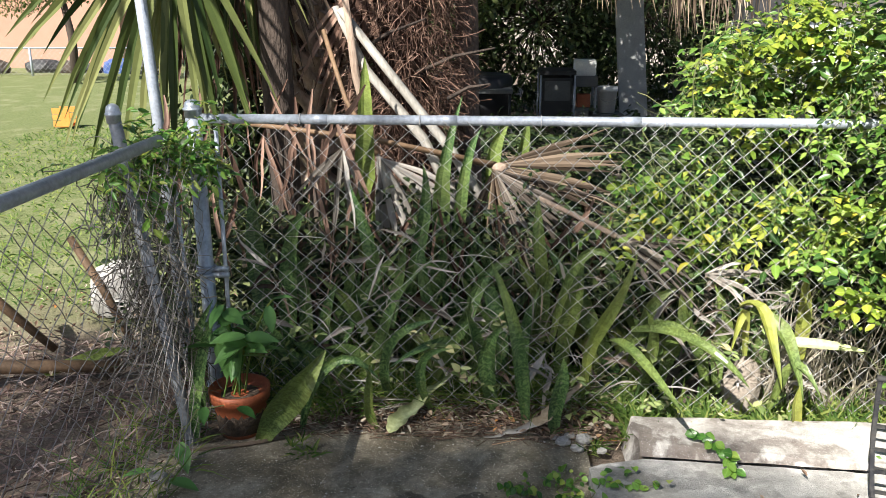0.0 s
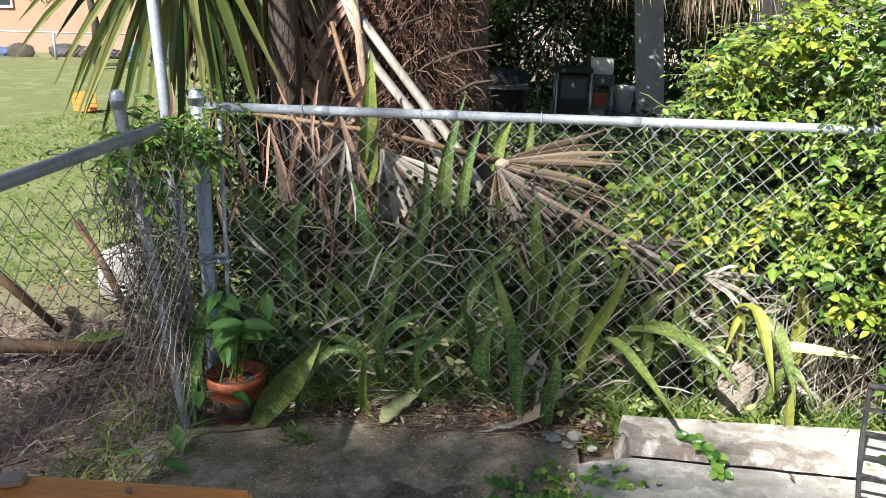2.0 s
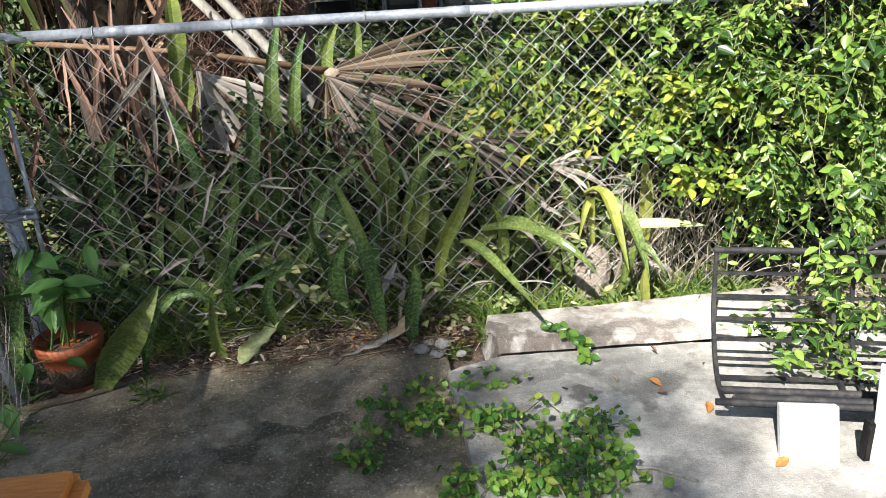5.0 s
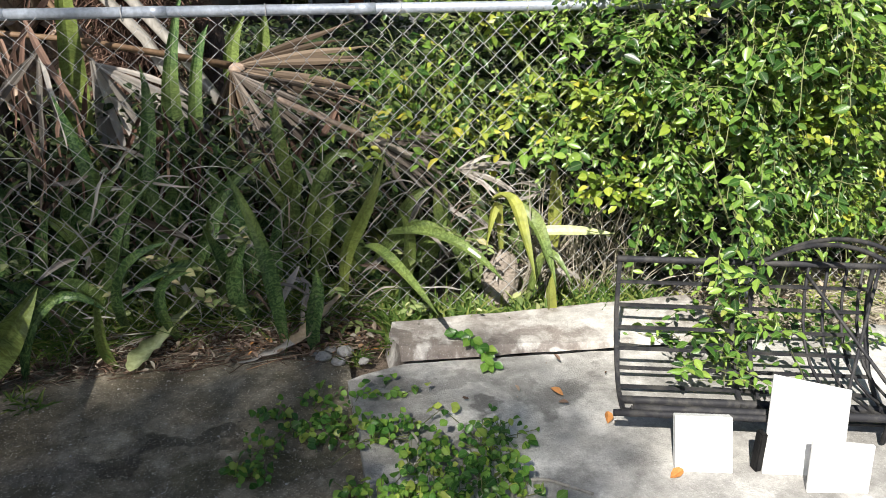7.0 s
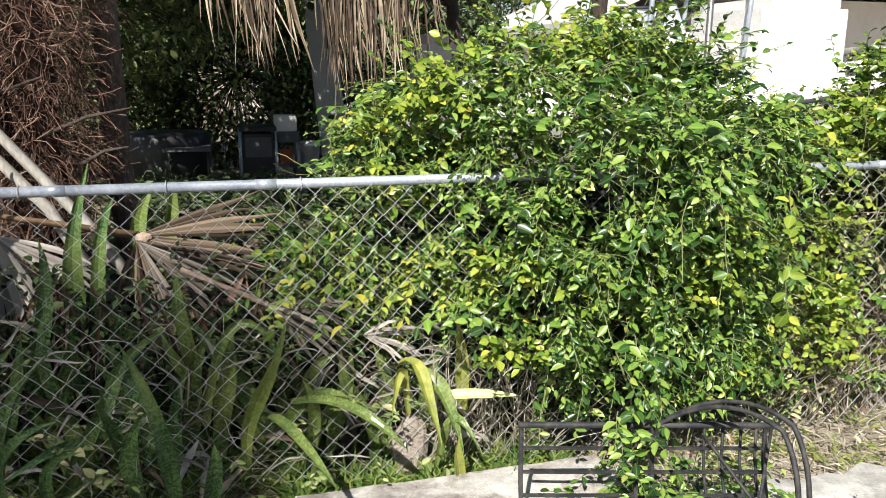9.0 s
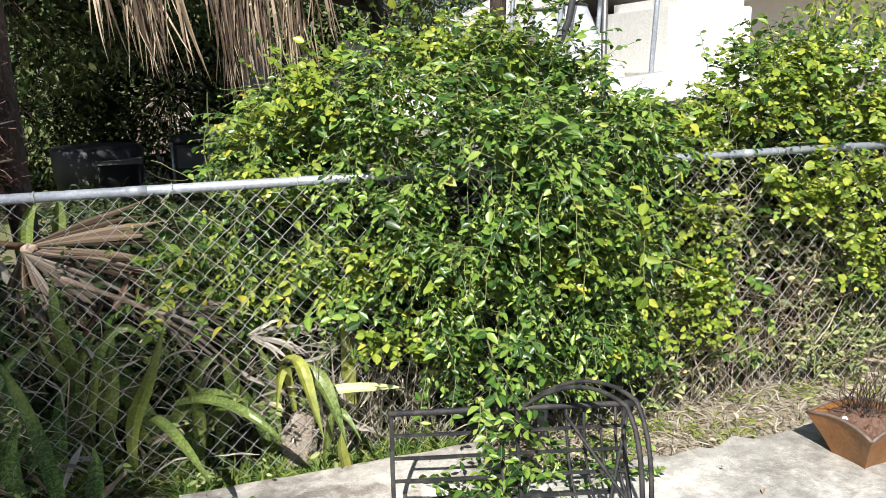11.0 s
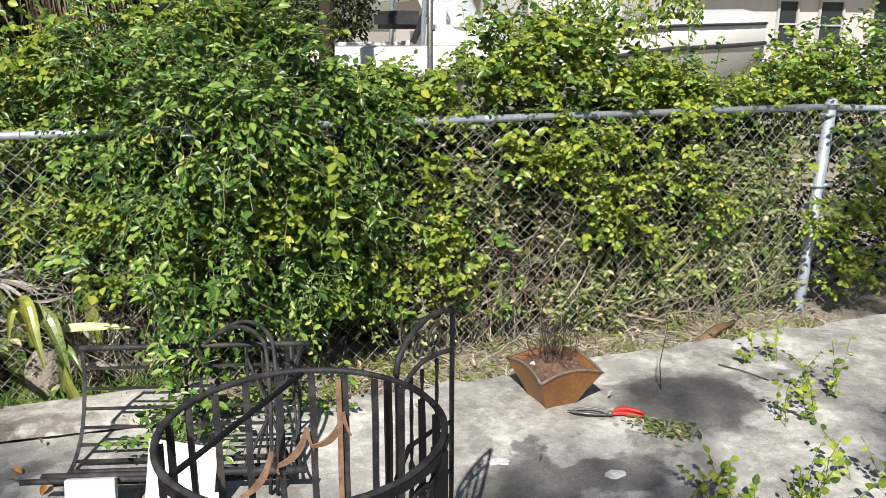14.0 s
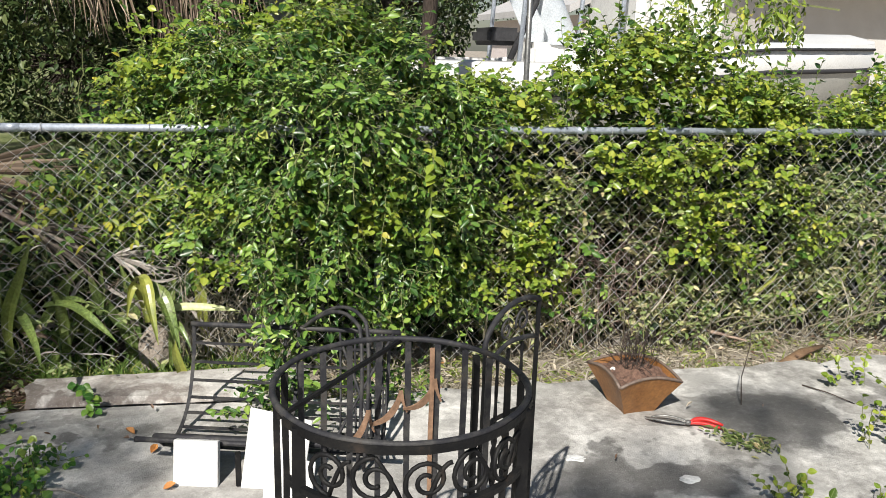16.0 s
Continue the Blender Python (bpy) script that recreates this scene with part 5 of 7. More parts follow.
# more leaves low down in the bed
for k in range(9):
    own = thing("snake_plant", "low dark green snake plant in the shaded bed", "snake plant", "snake plants along the fence")
    cx = -0.75 + 0.23 * k
    for j in range(7):
        b = Vector((cx + rnd(-0.12, 0.12), rnd(3.24, 3.62), 0))
        t_ = b + Vector((rnd(-0.42, 0.42), rnd(-0.2, 0.08), rnd(0.26, 0.72)))
        snake_leaf(own, b, b.lerp(t_, 0.5) + Vector((rnd(-0.03, 0.03), 0.02, 0.04)), t_, rnd(0.05, 0.08), LIGHT_SNAKE if j == 6 and k > 4 else None)

# yellow leaf base sticking out through the mesh
own = thing("leaf_stub", "pale yellow cut leaf stub sticking out through the fence", "leaf stub")
snake_leaf(own, (1.16, 3.17, 0.37), (1.33, 3.12, 0.385), (1.52, 3.09, 0.375), 0.045, PALE_STRAP, (0, -0.6, 1), 0.4)

# ---------------------------------------------------------------- dead palm leaves
for hub, aim, nrm, ln, spread, n, mat, droop, wd, stalk, label in (
        ((-0.5, 3.5, 1.05), (-0.25, 0, -1), (0.1, -1, 0.2), 0.45, 60, 8, GREY_DEAD, 0.5, 0.009, None, "grey dead palm leaf hanging by the trunk"),
        ((0.6, 3.33, 0.74), (1, -0.05, -0.42), (0.1, -0.8, 0.5), 0.45, 34, 20, ASH_DEAD, 0.5, 0.008, ((0.3, 3.46, 0.86), (0.45, 3.4, 0.8)), "bleached dead palm leaf lying among the vines"),
        ((0.95, 3.3, 0.6), (1, -0.08, -0.1), (0.1, -0.8, 0.6), 0.26, 60, 10, GREY_DEAD, 0.6, 0.008, None, "pale dry shredded palm leaf tips")):
    own = thing("dead_palm_leaf", label, "palm leaf", "dead palm leaves")
    fan(own, hub, aim, nrm, ln, spread, n, mat, droop, wd, 0.36)
    if stalk:
        tube("stalk", [*stalk, hub], [0.011, 0.010, 0.012], BOOT, own, 6)

for hub, aim, nrm, ln, spread, n, mat, joined, droop, wild, stalk, label in (
        ((0.13, 3.86, 0.915), (1, 0.03, 0.0), (0.12, -1, 0.25), 0.58, 46, 12, DEAD, 0.56, 0.3, 0.14, ((-1.0, 3.66, 1.13), (-0.4, 3.78, 1.04)), "dry tan pleated fan palm leaf caught behind the fence"),
        ((0.13, 3.84, 0.905), (0.86, -0.12, -0.42), (0.12, -1, 0.25), 0.6, 46, 13, DEAD, 0.5, 0.5, 0.18, None, "torn tan lower half of the fan palm leaf"),
        ((0.13, 3.8, 0.9), (0.74, -0.22, -0.62), (0.1, -1, 0.2), 0.72, 58, 20, ASH_DEAD, 0.4, 0.7, 0.26, None, "grey shredded palm blades sagging under the tan leaf"),
        ((0.12, 3.84, 0.89), (0.1, 0.0, -1), (0.1, -1, 0.1), 0.36, 64, 14, DEAD, 0.4, 0.8, 0.24, None, "short brown palm blades curling down"),
        ((-0.4, 3.82, 0.97), (0.22, 0, -1), (0.25, -1, 0.3), 0.5, 42, 8, BLEACHED, 0.6, 0.5, 0.16, ((-0.66, 4.0, 1.5), (-0.55, 3.9, 1.2)), "bleached torn sheet of a dead palm leaf hanging down"),
        ((-0.38, 3.8, 0.95), (0.8, 0, -0.6), (0.1, -1, 0.3), 0.5, 40, 8, BLEACHED, 0.5, 0.8, 0.12, None, "pale dead palm strips between the green leaves")):
    own = thing("dead_palm_leaf", label, "palm leaf", "dead palm leaves")
    pleated_fan(own, hub, aim, nrm, ln, spread, n, mat, joined, droop, 0.2 if joined > 0.48 else 0.45, wild, hub[0] * 9 + aim[2])
    if stalk:
        tube("stalk", [*stalk, hub], [0.011, 0.011, 0.017], STALK, own, 6)
        if joined == 0.56:
            lump("leaf_base", (hub[0] + 0.015, hub[1] - 0.02, hub[2] - 0.01), (0.035, 0.02, 0.028), BOOT, own, 0.2, 4, 2)

# brown and grey ribbons hanging in the bed behind the fence
own = thing("dead_leaf_heap", "heap of brown dead palm ribbons behind the fence", "palm leaf")
for k in range(130):
    v, f = [], []
    p = Vector((rnd(-1.3, 0.65), rnd(3.45, 4.0), 0.0))
    p.z = rnd(0.3, 0.85 if p.x > -0.35 else 1.3)
    d, pts = Vector((rnd(-0.5, 0.5), rnd(-0.3, 0.2), -1)), []
    for i in range(8):
        pts.append(p.copy())
        d = (d + rvec(0.22) + Vector((0, 0, -0.1))).normalized()
        p = p + d * 0.055
    strip(v, f, pts, rnd(0.006, 0.013), Vector((rnd(-0.5, 0.5), -1, 0.2)), 0.5)
    mesh_of("ribbon", v, f, FIBRE, own)

own = thing("dead_leaf_scraps", "curled grey scraps of dead palm leaf in the bed", "palm leaf")
for k in range(330):
    v, f = [], []
    p = Vector((rnd(-0.9, 1.35), rnd(3.2, 3.42), 0.0))
    p.z = rnd(0.12, 0.7 if p.x < 0.6 else 0.55)
    d, pts, turn = Vector((rnd(-1, 1), rnd(-0.3, 0.1), rnd(-0.6, 0.9))), [], rnd(-0.1, 0.1)
    for i in range(9):
        pts.append(p.copy())
        d = (Matrix.Rotation(turn, 3, "Y") @ d + rvec(0.22) + Vector((0, 0, -0.12))).normalized()
        p = p + d * rnd(0.014, 0.036)
        p.z = max(0.02, p.z)
    strip(v, f, pts, 0.0012 + 0.013 * rnd(0, 1) ** 4, Vector((rnd(-0.5, 0.5), -1, 0.4)), 0.5)
    mesh_of("scrap", v, f, GREY_DEAD if k % 3 else DARK_DEAD, own)

own = thing("dead_palm_skirt", "hanging skirt of dry brown palm leaves", "palm leaf")
for x0, x1, foot, n in ((0.42, 0.66, 1.66, 24), (0.58, 0.86, 1.54, 52), (0.98, 1.16, 1.42, 44), (1.08, 1.46, 1.44, 80), (1.4, 1.62, 1.58, 24)):
    for k in range(n):
        x, z = rnd(x0, x1), rnd(2.5, 2.75)
        low = foot + 0.6 * rnd(0, 1) ** 1.6
        drift = RND.gauss(0.06, 0.07)
        pts = [Vector((x + drift * t * t + 0.008 * math.sin(5 * t + k), rnd(4.72, 4.78) + 0.2 * (1 - t) * (k % 3) / 3, z + (low - z) * t)) for t in [i / 9 for i in range(10)]]
        v, f = [], []
        strip(v, f, pts, rnd(0.0045, 0.013), Vector((rnd(-0.7, 0.7), -1, 0)), rnd(0.2, 0.7))
        mesh_of("blade", v, f, SKIRT if k % 3 else DARK_DEAD, own)

for hub, aim, ln, n in (((-1.1, 4.3, 2.15), (0.06, 0, -1), 1.15, 30), ((-0.98, 4.15, 2.2), (0.16, 0, -1), 0.95, 24), ((-1.3, 4.5, 2.3), (0.02, 0, -1), 1.5, 28), ((-0.5, 4.2, 1.75), (-0.15, 0, -1), 0.7, 14)):
    own = thing("dead_palm_leaf", "dark brown withered palm leaf hanging by the trunk", "palm leaf", "dead palm leaves")
    fan(own, hub, aim, (0.1, -1, 0.1), ln, 52, n, FIBRE if n != 24 else DARK_DEAD, 0.25, 0.013, 0.1)
own = thing("green_palm_leaf", "large green fan palm leaf hanging by the fence corner", "palm leaf")
fan(own, (-1.22, 3.75, 1.98), (-0.34, -0.05, -1), (0.1, -1, 0.1), 1.12, 88, 34, FAN_GREEN, 0.35, 0.02, 0.1, joined=0.25)
tube("stalk", [(-0.8, 4.3, 2.5), (-1.18, 3.75, 2.0)], 0.014, FAN_GREEN, own, 6)
own = thing("green_palm_leaf", "green fan palm leaf in shade behind the first", "palm leaf")
fan(own, (-1.4, 4.2, 2.05), (0.02, 0, -1), (0.1, -1, 0.1), 0.95, 60, 26, FAN_GREEN, 0.3, 0.014, 0.09)
tube("stalk", [(-0.8, 4.4, 2.5), (-1.4, 4.2, 2.05)], 0.014, FAN_GREEN, own, 6)

own = thing("green_palm_leaf", "narrow green fan palm leaf before the palm trunk", "palm leaf")
fan(own, (-1.02, 4.0, 2.1), (0.08, 0, -1), (0.1, -1, 0.1), 0.8, 56, 22, FAN_GREEN, 0.3, 0.013, 0.09)
tube("stalk", [(-0.8, 4.35, 2.5), (-1.02, 4.0, 2.1)], 0.012, FAN_GREEN, own, 6)

# ---------------------------------------------------------------- palm trunks


def trunk(name, pts, rad, label, mat=None):
    own = thing(name, label, "palm tree")
    out = []
    for i in range(len(pts) - 1):
        for k in range(8):
            out.append(Vector(pts[i]).lerp(Vector(pts[i + 1]), k / 8))
    out.append(Vector(pts[-1]))
    rs = [rad * (1 + 0.1 * noise.noise(p * 9)) for p in out]
    tube("trunk", out, rs, mat or BARK, own, 14)
    return own


trunk("slim_trunk", [(-0.84, 4.0, -0.05), (-0.88, 4.0, 1.1), (-0.9, 4.02, 3.2)], 0.072, "slim grey-brown tree trunk behind the fence")
trunk("slim_trunk", [(0.04, 4.8, -0.05), (-0.02, 4.8, 1.1), (-0.055, 4.78, 3.2)], 0.066, "slim dark reddish tree trunk behind the fence", RED_BARK)
palm = trunk("palm_tree", [(-0.72, 4.5, -0.05), (-0.76, 4.5, 1.2), (-0.78, 4.5, 3.0)], 0.14, "palm trunk with crossed old leaf bases")


def boot(owner, foot, out, side, length, width, thick_, flare=1.5):
    """An old leaf base: broad where it clasps the trunk, flat, tapering to a torn stub."""
    v, f = [], []
    for i in range(6):
        t = i / 5
        c = foot + side * length * t + out * (0.02 + 0.09 * t * t) + Vector((0, 0, length * (0.95 * t - 0.12 * t * t)))
        d = (side + out * 0.18 * t + Vector((0, 0, 0.9))).normalized()
        w = d.cross(out).normalized()
        o = w.cross(d)
        hw, ht = width * (flare - (flare - 0.62) * t ** 0.7) / 2, thick_ * (0.5 + 0.5 * math.sin(math.pi * (0.25 + 0.6 * t)))
        for k, h in ((-1, -0.1), (-0.6, 0.75), (0, 1.0), (0.6, 0.75), (1, -0.1), (0, -0.35)):
            v.append(tuple(c + w * hw * k * (1 + 0.1 * noise.noise(c * 40)) + o * ht * h))
    for i in range(5):
        for k in range(6):
            a, b = 6 * i + k, 6 * i + (k + 1) % 6
            f.append((a, b, b + 6, a + 6))
    f += [tuple(range(6)), tuple(reversed(range(30, 36)))]
    mesh_of("leaf_base", v, f, BOOT, owner, smooth=True)


for row in range(17):
    for k in range(7):
        a = radians(168 + 29 * k + (14 if row % 2 else 0) + rnd(-6, 6))
        out = Vector((math.cos(a), math.sin(a), 0))
        lean = Vector((-math.sin(a), math.cos(a), 0)) * ((0.55 if (row + k) % 2 else -0.55) + rnd(-0.12, 0.12))
        boot(palm, Vector((-0.75, 4.5, 0.7 + row * 0.105 + rnd(-0.03, 0.03))) + out * 0.135, out, lean, rnd(0.18, 0.28), rnd(0.07, 0.1), rnd(0.032, 0.046))
# unseen crown added above the view to throw shade
for i in range(5):
    a = i * 0.5 + 0.2
    d = Vector((math.cos(a), math.sin(a), 0.25))
    h = Vector((-0.78, 4.5, 3.0)) + d * 0.75
    tube("leaf_stalk", [(-0.78, 4.5, 2.95), tuple(h)], 0.014, FAN_GREEN, palm, 5)
    v, f = [], []
    for j in range(16):
        e = (Matrix.Rotation((j / 15 - 0.5) * 2.6, 3, "Z") @ d).normalized()
        pts = [h + e * 0.75 * k / 5 + Vector((0, 0, -0.5 * (k / 5) ** 2)) for k in range(6)]
        strip(v, f, pts, 0.028, Vector((0, 0, 1)))
    mesh_of("leaf_fan", v, f, FAN_GREEN, palm)

# unseen fronds added towards the sun to dapple the trunk
for hub, aim in (((-1.75, 3.3, 2.75), (-0.3, -0.6, -0.2)), ((-1.3, 3.45, 2.85), (-0.1, -0.9, -0.1)), ((-1.25, 3.85, 2.6), (-0.2, -0.5, -0.2))):
    tube("leaf_stalk", curve_pts((-0.78, 4.45, 2.95), Vector(hub).lerp(Vector((-0.78, 4.45, 2.95)), 0.5) + Vector((0, 0, 0.15)), hub, 6), 0.013, FAN_GREEN, palm, 5)
    v, f = [], []
    d = Vector(aim).normalized()
    for j in range(20):
        e = (Matrix.Rotation((j / 19 - 0.5) * 4.2, 3, "Z") @ d).normalized()
        strip(v, f, [Vector(hub) + e * 0.62 * k / 5 + Vector((0, 0, -0.2 * (k / 5) ** 2)) for k in range(6)], 0.024, Vector((0, 0, 1)))
    mesh_of("leaf_fan", v, f, FAN_GREEN, palm)

# fibrous palm trunk wrapped in hanging brown fibre
fib = trunk("fibrous_palm", [(-0.3, 4.45, -0.05), (-0.35, 4.42, 1.2), (-0.37, 4.4, 3.0)], 0.14, "palm trunk wrapped in shaggy brown fibre", FIBRE)
v, f = [], []
for k in range(5200):
    a, z = rnd(0, 6.283), rnd(0.75, 2.6)
    rr = rnd(0.1, 0.27) * min(1, 0.55 + (z - 0.75))
    p = Vector((-0.35 + rr * math.cos(a), 4.42 + rr * math.sin(a), z))
    d = Vector((math.cos(a), math.sin(a), rnd(-0.8, 0.5)))
    pts = [p]
    for i in range(4):
        d = (d + rvec(0.75) + Vector((0, 0, -0.18))).normalized()
        pts.append(pts[-1] + d * rnd(0.025, 0.075))
    tube_data(pts, 0.0018, 3, v, f, cap=False)
mesh_of("fibre", v, f, FIBRE, fib, "stuff")
for p, q in (((-0.25, 4.2, 1.3), (0.12, 4.1, 1.42)), ((-0.55, 4.15, 1.38), (-0.2, 4.05, 1.55)), ((-0.1, 4.15, 1.18), (0.1, 4.05, 1.26))):
    tube("snag", [p, Vector(p).lerp(Vector(q), 0.5) + Vector((0, 0, 0.02)), q], [0.011, 0.008, 0.004], BARK, fib, 6)

own = thing("bleached_stalks", "two bleached palm stalks leaning behind the fence", "palm stalk")
tube("stalk", [(-0.57, 3.95, 1.59), (-0.36, 3.92, 1.33), (-0.07, 3.9, 0.97), (0.2, 3.86, 0.55)], [0.03, 0.032, 0.035, 0.04], PALE_WOOD, own, 8, flat=0.6)
tube("stalk", [(-0.6, 3.99, 1.6), (-0.46, 3.94, 1.33), (-0.2, 3.89, 1.03), (0.02, 3.86, 0.6)], [0.024, 0.03, 0.034, 0.04], PALE_WOOD, own, 8, flat=0.6)
tube("stalk", [(-0.55, 3.9, 1.75), (-0.5, 3.9, 1.3), (-0.42, 3.9, 0.95)], [0.014, 0.02, 0.012], BOOT, own, 6)
tube("lean_pole", [(-1.36, 3.62, 2.3), (-1.3, 3.6, 1.17), (-1.26, 3.58, 0.0)], 0.024, GALV, None, 12)
tagged(bpy.data.objects["lean_pole"], "galvanised steel pole standing behind the fence", "pole")

# ---------------------------------------------------------------- vines


def top_of(x):
    pts = ((0.55, 1.08), (0.84, 1.13), (0.93, 1.34), (1.04, 1.5), (1.27, 1.6), (1.6, 1.74), (1.95, 1.78), (2.25, 1.7), (2.42, 1.5), (2.58, 1.38), (3.05, 1.38), (3.22, 1.56), (3.4, 1.68), (3.85, 1.7), (4.05, 1.64), (4.3, 1.44), (4.5, 1.32), (4.75, 1.28), (4.98, 1.36), (5.15, 1.58), (5.6, 1.7), (6.2, 1.7))
    for (a, za), (b, zb) in zip(pts, pts[1:]):
        if a <= x <= b:
            return za + (zb - za) * (x - a) / (b - a)
    return 1.0


def thick(x, z):
    """How much of the vine's leaf grows at this place on the fence, 0 to 1."""
    if z > top_of(x):
        return 0.0
    low = 0.66 if x < 1.5 else (0.5 if x < 1.78 else 0.32)
    if x < 2.95 and z < low + 0.1 * noise.noise(Vector((x * 4, 0, 0))):
        return 0.0
    patch = 0.5 + 0.9 * noise.noise(Vector((x * 3.1, z * 3.1, 4.0)))
    if x < (1.38 if z > 1.1 else 1.5):
        return (0.7 if z > 1.15 else 0.17) * (0.4 + patch) * min(1, (x - 0.5) / 0.3)
    if x < 2.52 + 0.12 * noise.noise(Vector((z * 5, 7, 1))):
        edge = 0.4 if z < 0.6 and x > 1.8 else (0.75 if z < 0.75 else 1.0)
        return edge if noise.noise(Vector((x * 5.5, z * 4.5, 2))) + 0.6 * noise.noise(Vector((x * 13, z * 11, 5))) > 0.03 else 0.02
    if z > 1.2:
        return max(0.0, 0.6 * (0.25 + 1.2 * patch))
    if 3.15 < x < 3.75 and z < 1.0:
        return 0.3
    return max(0.03, min(1.0, 0.3 + 1.9 * (patch - 0.5))) * (1 if z > 0.35 else 0.5)


def front(x, z):
    """Where the vine's face stands before or behind the fence."""
    lean = min(1.0, 0.3 + 0.62 * max(0, z - 0.15)) if z < 1.35 else max(0.25, 1.0 - 1.5 * (z - 1.35))
    b = 0.4 * math.exp(-((x - 1.95) / 0.52) ** 2) * lean
    b += (0.09 * noise.noise(Vector((x * 2.6, z * 2.6, 9))) + 0.24 * noise.noise(Vector((x * 6.5, z * 6.5, 2)))) * min(1, max(0.2, 1.6 - abs(x - 2.05)))
    return 3.17 - b + 0.15 * min(1, max(0, (1.55 - x) / 0.3))


main, side_v, yel = Foliage(), Foliage(), Foliage()
n_try = 0
while len(main.leaves) < 23000 and n_try < 120000:
    n_try += 1
    x, z = rnd(0.55, 2.7), rnd(0.2, 1.86)
    if rnd(0, 1) > thick(x, z):
        continue
    y = front(x, z) + abs(RND.gauss(0, 0.08)) + (rnd(0, 0.5) if z > 1.2 and x > 1.3 and rnd(0, 1) < 0.5 else 0)
    if x < 1.3 and z > 1.16:
        y += rnd(0.1, 0.5)
    d = Vector((rnd(-0.7, 0.7), rnd(-0.8, 0.1), rnd(-0.7, 0.5 if z > 1.2 else 0.15)))
    use = yel if (x < 1.2 and z < 1.15 and rnd(0, 1) < 0.3) else main
    sprig(use, (x, y, z), d, rnd(0.08, 0.22), RND.randint(4, 8), 0.02 + 0.038 * rnd(0, 1) ** 2, 0.8, 0.56, 0.0013)
n_try = 0
while len(side_v.leaves) < 5200 and n_try < 60000:
    n_try += 1
    x, z = rnd(2.6, 6.2), rnd(0.12, 1.7)
    if rnd(0, 1) > thick(x, z) * (1.0 if x < 5.3 else 0.8) * (1.0 if z > 1.16 else 0.2):
        continue
    y = 3.17 - (0.39 * max(0, x - 5.3)) + (rnd(0.04, 0.32) if rnd(0, 1) < 0.85 else rnd(-0.05, 0.05)) + (0.2 if z > 1.16 and rnd(0, 1) < 0.6 else 0)
    d = Vector((rnd(-0.7, 0.7), rnd(-0.8, 0.2), rnd(-0.5, 0.7)))
    sprig(side_v, (x, y, z), d, rnd(0.08, 0.18), RND.randint(4, 8), rnd(0.028, 0.048), 0.5, 0.72, 0.0013)
lime = Foliage()
SPOTS = [(2.85, 0.62, 0.2), (2.98, 0.45, 0.14), (3.85, 0.72, 0.17), (4.05, 0.56, 0.12), (2.9, 0.95, 0.16), (3.3, 1.06, 0.12), (4.35, 0.9, 0.14), (4.6, 0.7, 0.12), (5.45, 0.6, 0.25), (5.5, 0.3, 0.2), (5.7, 0.9, 0.25), (6.1, 0.6, 0.3)]
SPOTS += [(x, rnd(1.26, max(1.3, top_of(x) - 0.04)), rnd(0.08, 0.15)) for x in [rnd(2.5, 4.5) for k in range(50)] + [rnd(4.75, 6.0) for k in range(22)]]
SPOTS += [(3.62, 1.16, 0.13), (3.75, 1.02, 0.14), (3.9, 1.1, 0.1), (4.25, 1.13, 0.12)]
SPOTS += [(rnd(2.7, 5.2), rnd(0.4, 1.15), rnd(0.06, 0.11)) for k in range(9)]
SPOTS += [(rnd(1.4, 2.7), rnd(0.4, 1.2), rnd(0.07, 0.12)) for k in range(10)]
SPOTS += [(x, rnd(1.25, top_of(x) + 0.02), rnd(0.09, 0.16)) for x in [rnd(0.95, 2.7) for k in range(30)] + [rnd(1.9, 2.85) for k in range(16)]]
for x, z, r in SPOTS:
    for k in range(int(950 * r * r) + 8):
        dx, dz = RND.gauss(0, r * 0.55), RND.gauss(0, r * 0.45)
        base_y = front(x, z) if x < 2.6 else 3.15 - 0.39 * max(0, x - 5.3)
        y = base_y + rnd(-0.1, 0.08) if z < 1.2 else rnd(3.22, 3.6) - 0.39 * max(0, x - 5.3)
        sprig(lime, (x + dx, y, max(0.1, z + dz)), (rnd(-0.8, 0.8), rnd(-0.9, 0), rnd(-0.6, 0.6)), rnd(0.06, 0.14), RND.randint(5, 8), rnd(0.026, 0.044), 0.6, 0.8, 0.0013)
# runners that stand up or hang free
for k in range(60):
    x = rnd(1.15, 4.6)
    if 2.4 < x < 3.2:
        continue
    z = top_of(x) - 0.05
    sprig(main if x < 2.6 else side_v, (x, rnd(3.1, 3.5), z), (rnd(-0.5, 0.5), rnd(-0.4, 0.3), 1), rnd(0.15, 0.32), 10, 0.034, 0.9)
for k in range(10):
    x = rnd(3.2, 3.9)
    sprig(side_v, (x, rnd(3.2, 3.6), 1.5), (rnd(-0.4, 0.4), 0, 1), rnd(0.25, 0.35), 12, 0.05, 0.7)
for k in range(70):
    z = rnd(1.5, 2.0)
    sprig(main, (2.12 + RND.gauss(0, 0.1 + 0.14 * (2.0 - z)), rnd(2.95, 3.3), z), (rnd(-0.6, 0.6), rnd(-0.6, 0.3), rnd(-0.3, 0.9)), rnd(0.08, 0.2), 7, rnd(0.028, 0.048), 0.7, 0.56, 0.0014)
# a leafy branch hanging into view from above
for k in range(64):
    x = rnd(3.8, 4.72)
    sprig(lime, (x, rnd(3.5, 3.75), rnd(1.68, 1.98)), (rnd(-0.4, 0.4), -0.1, -1), rnd(0.08, 0.24), 8, 0.05, 0.5, 0.5)
lime.stem([(3.4, 3.7, 2.0), (4.1, 3.62, 1.93), (4.9, 3.6, 1.86)], 0.006)
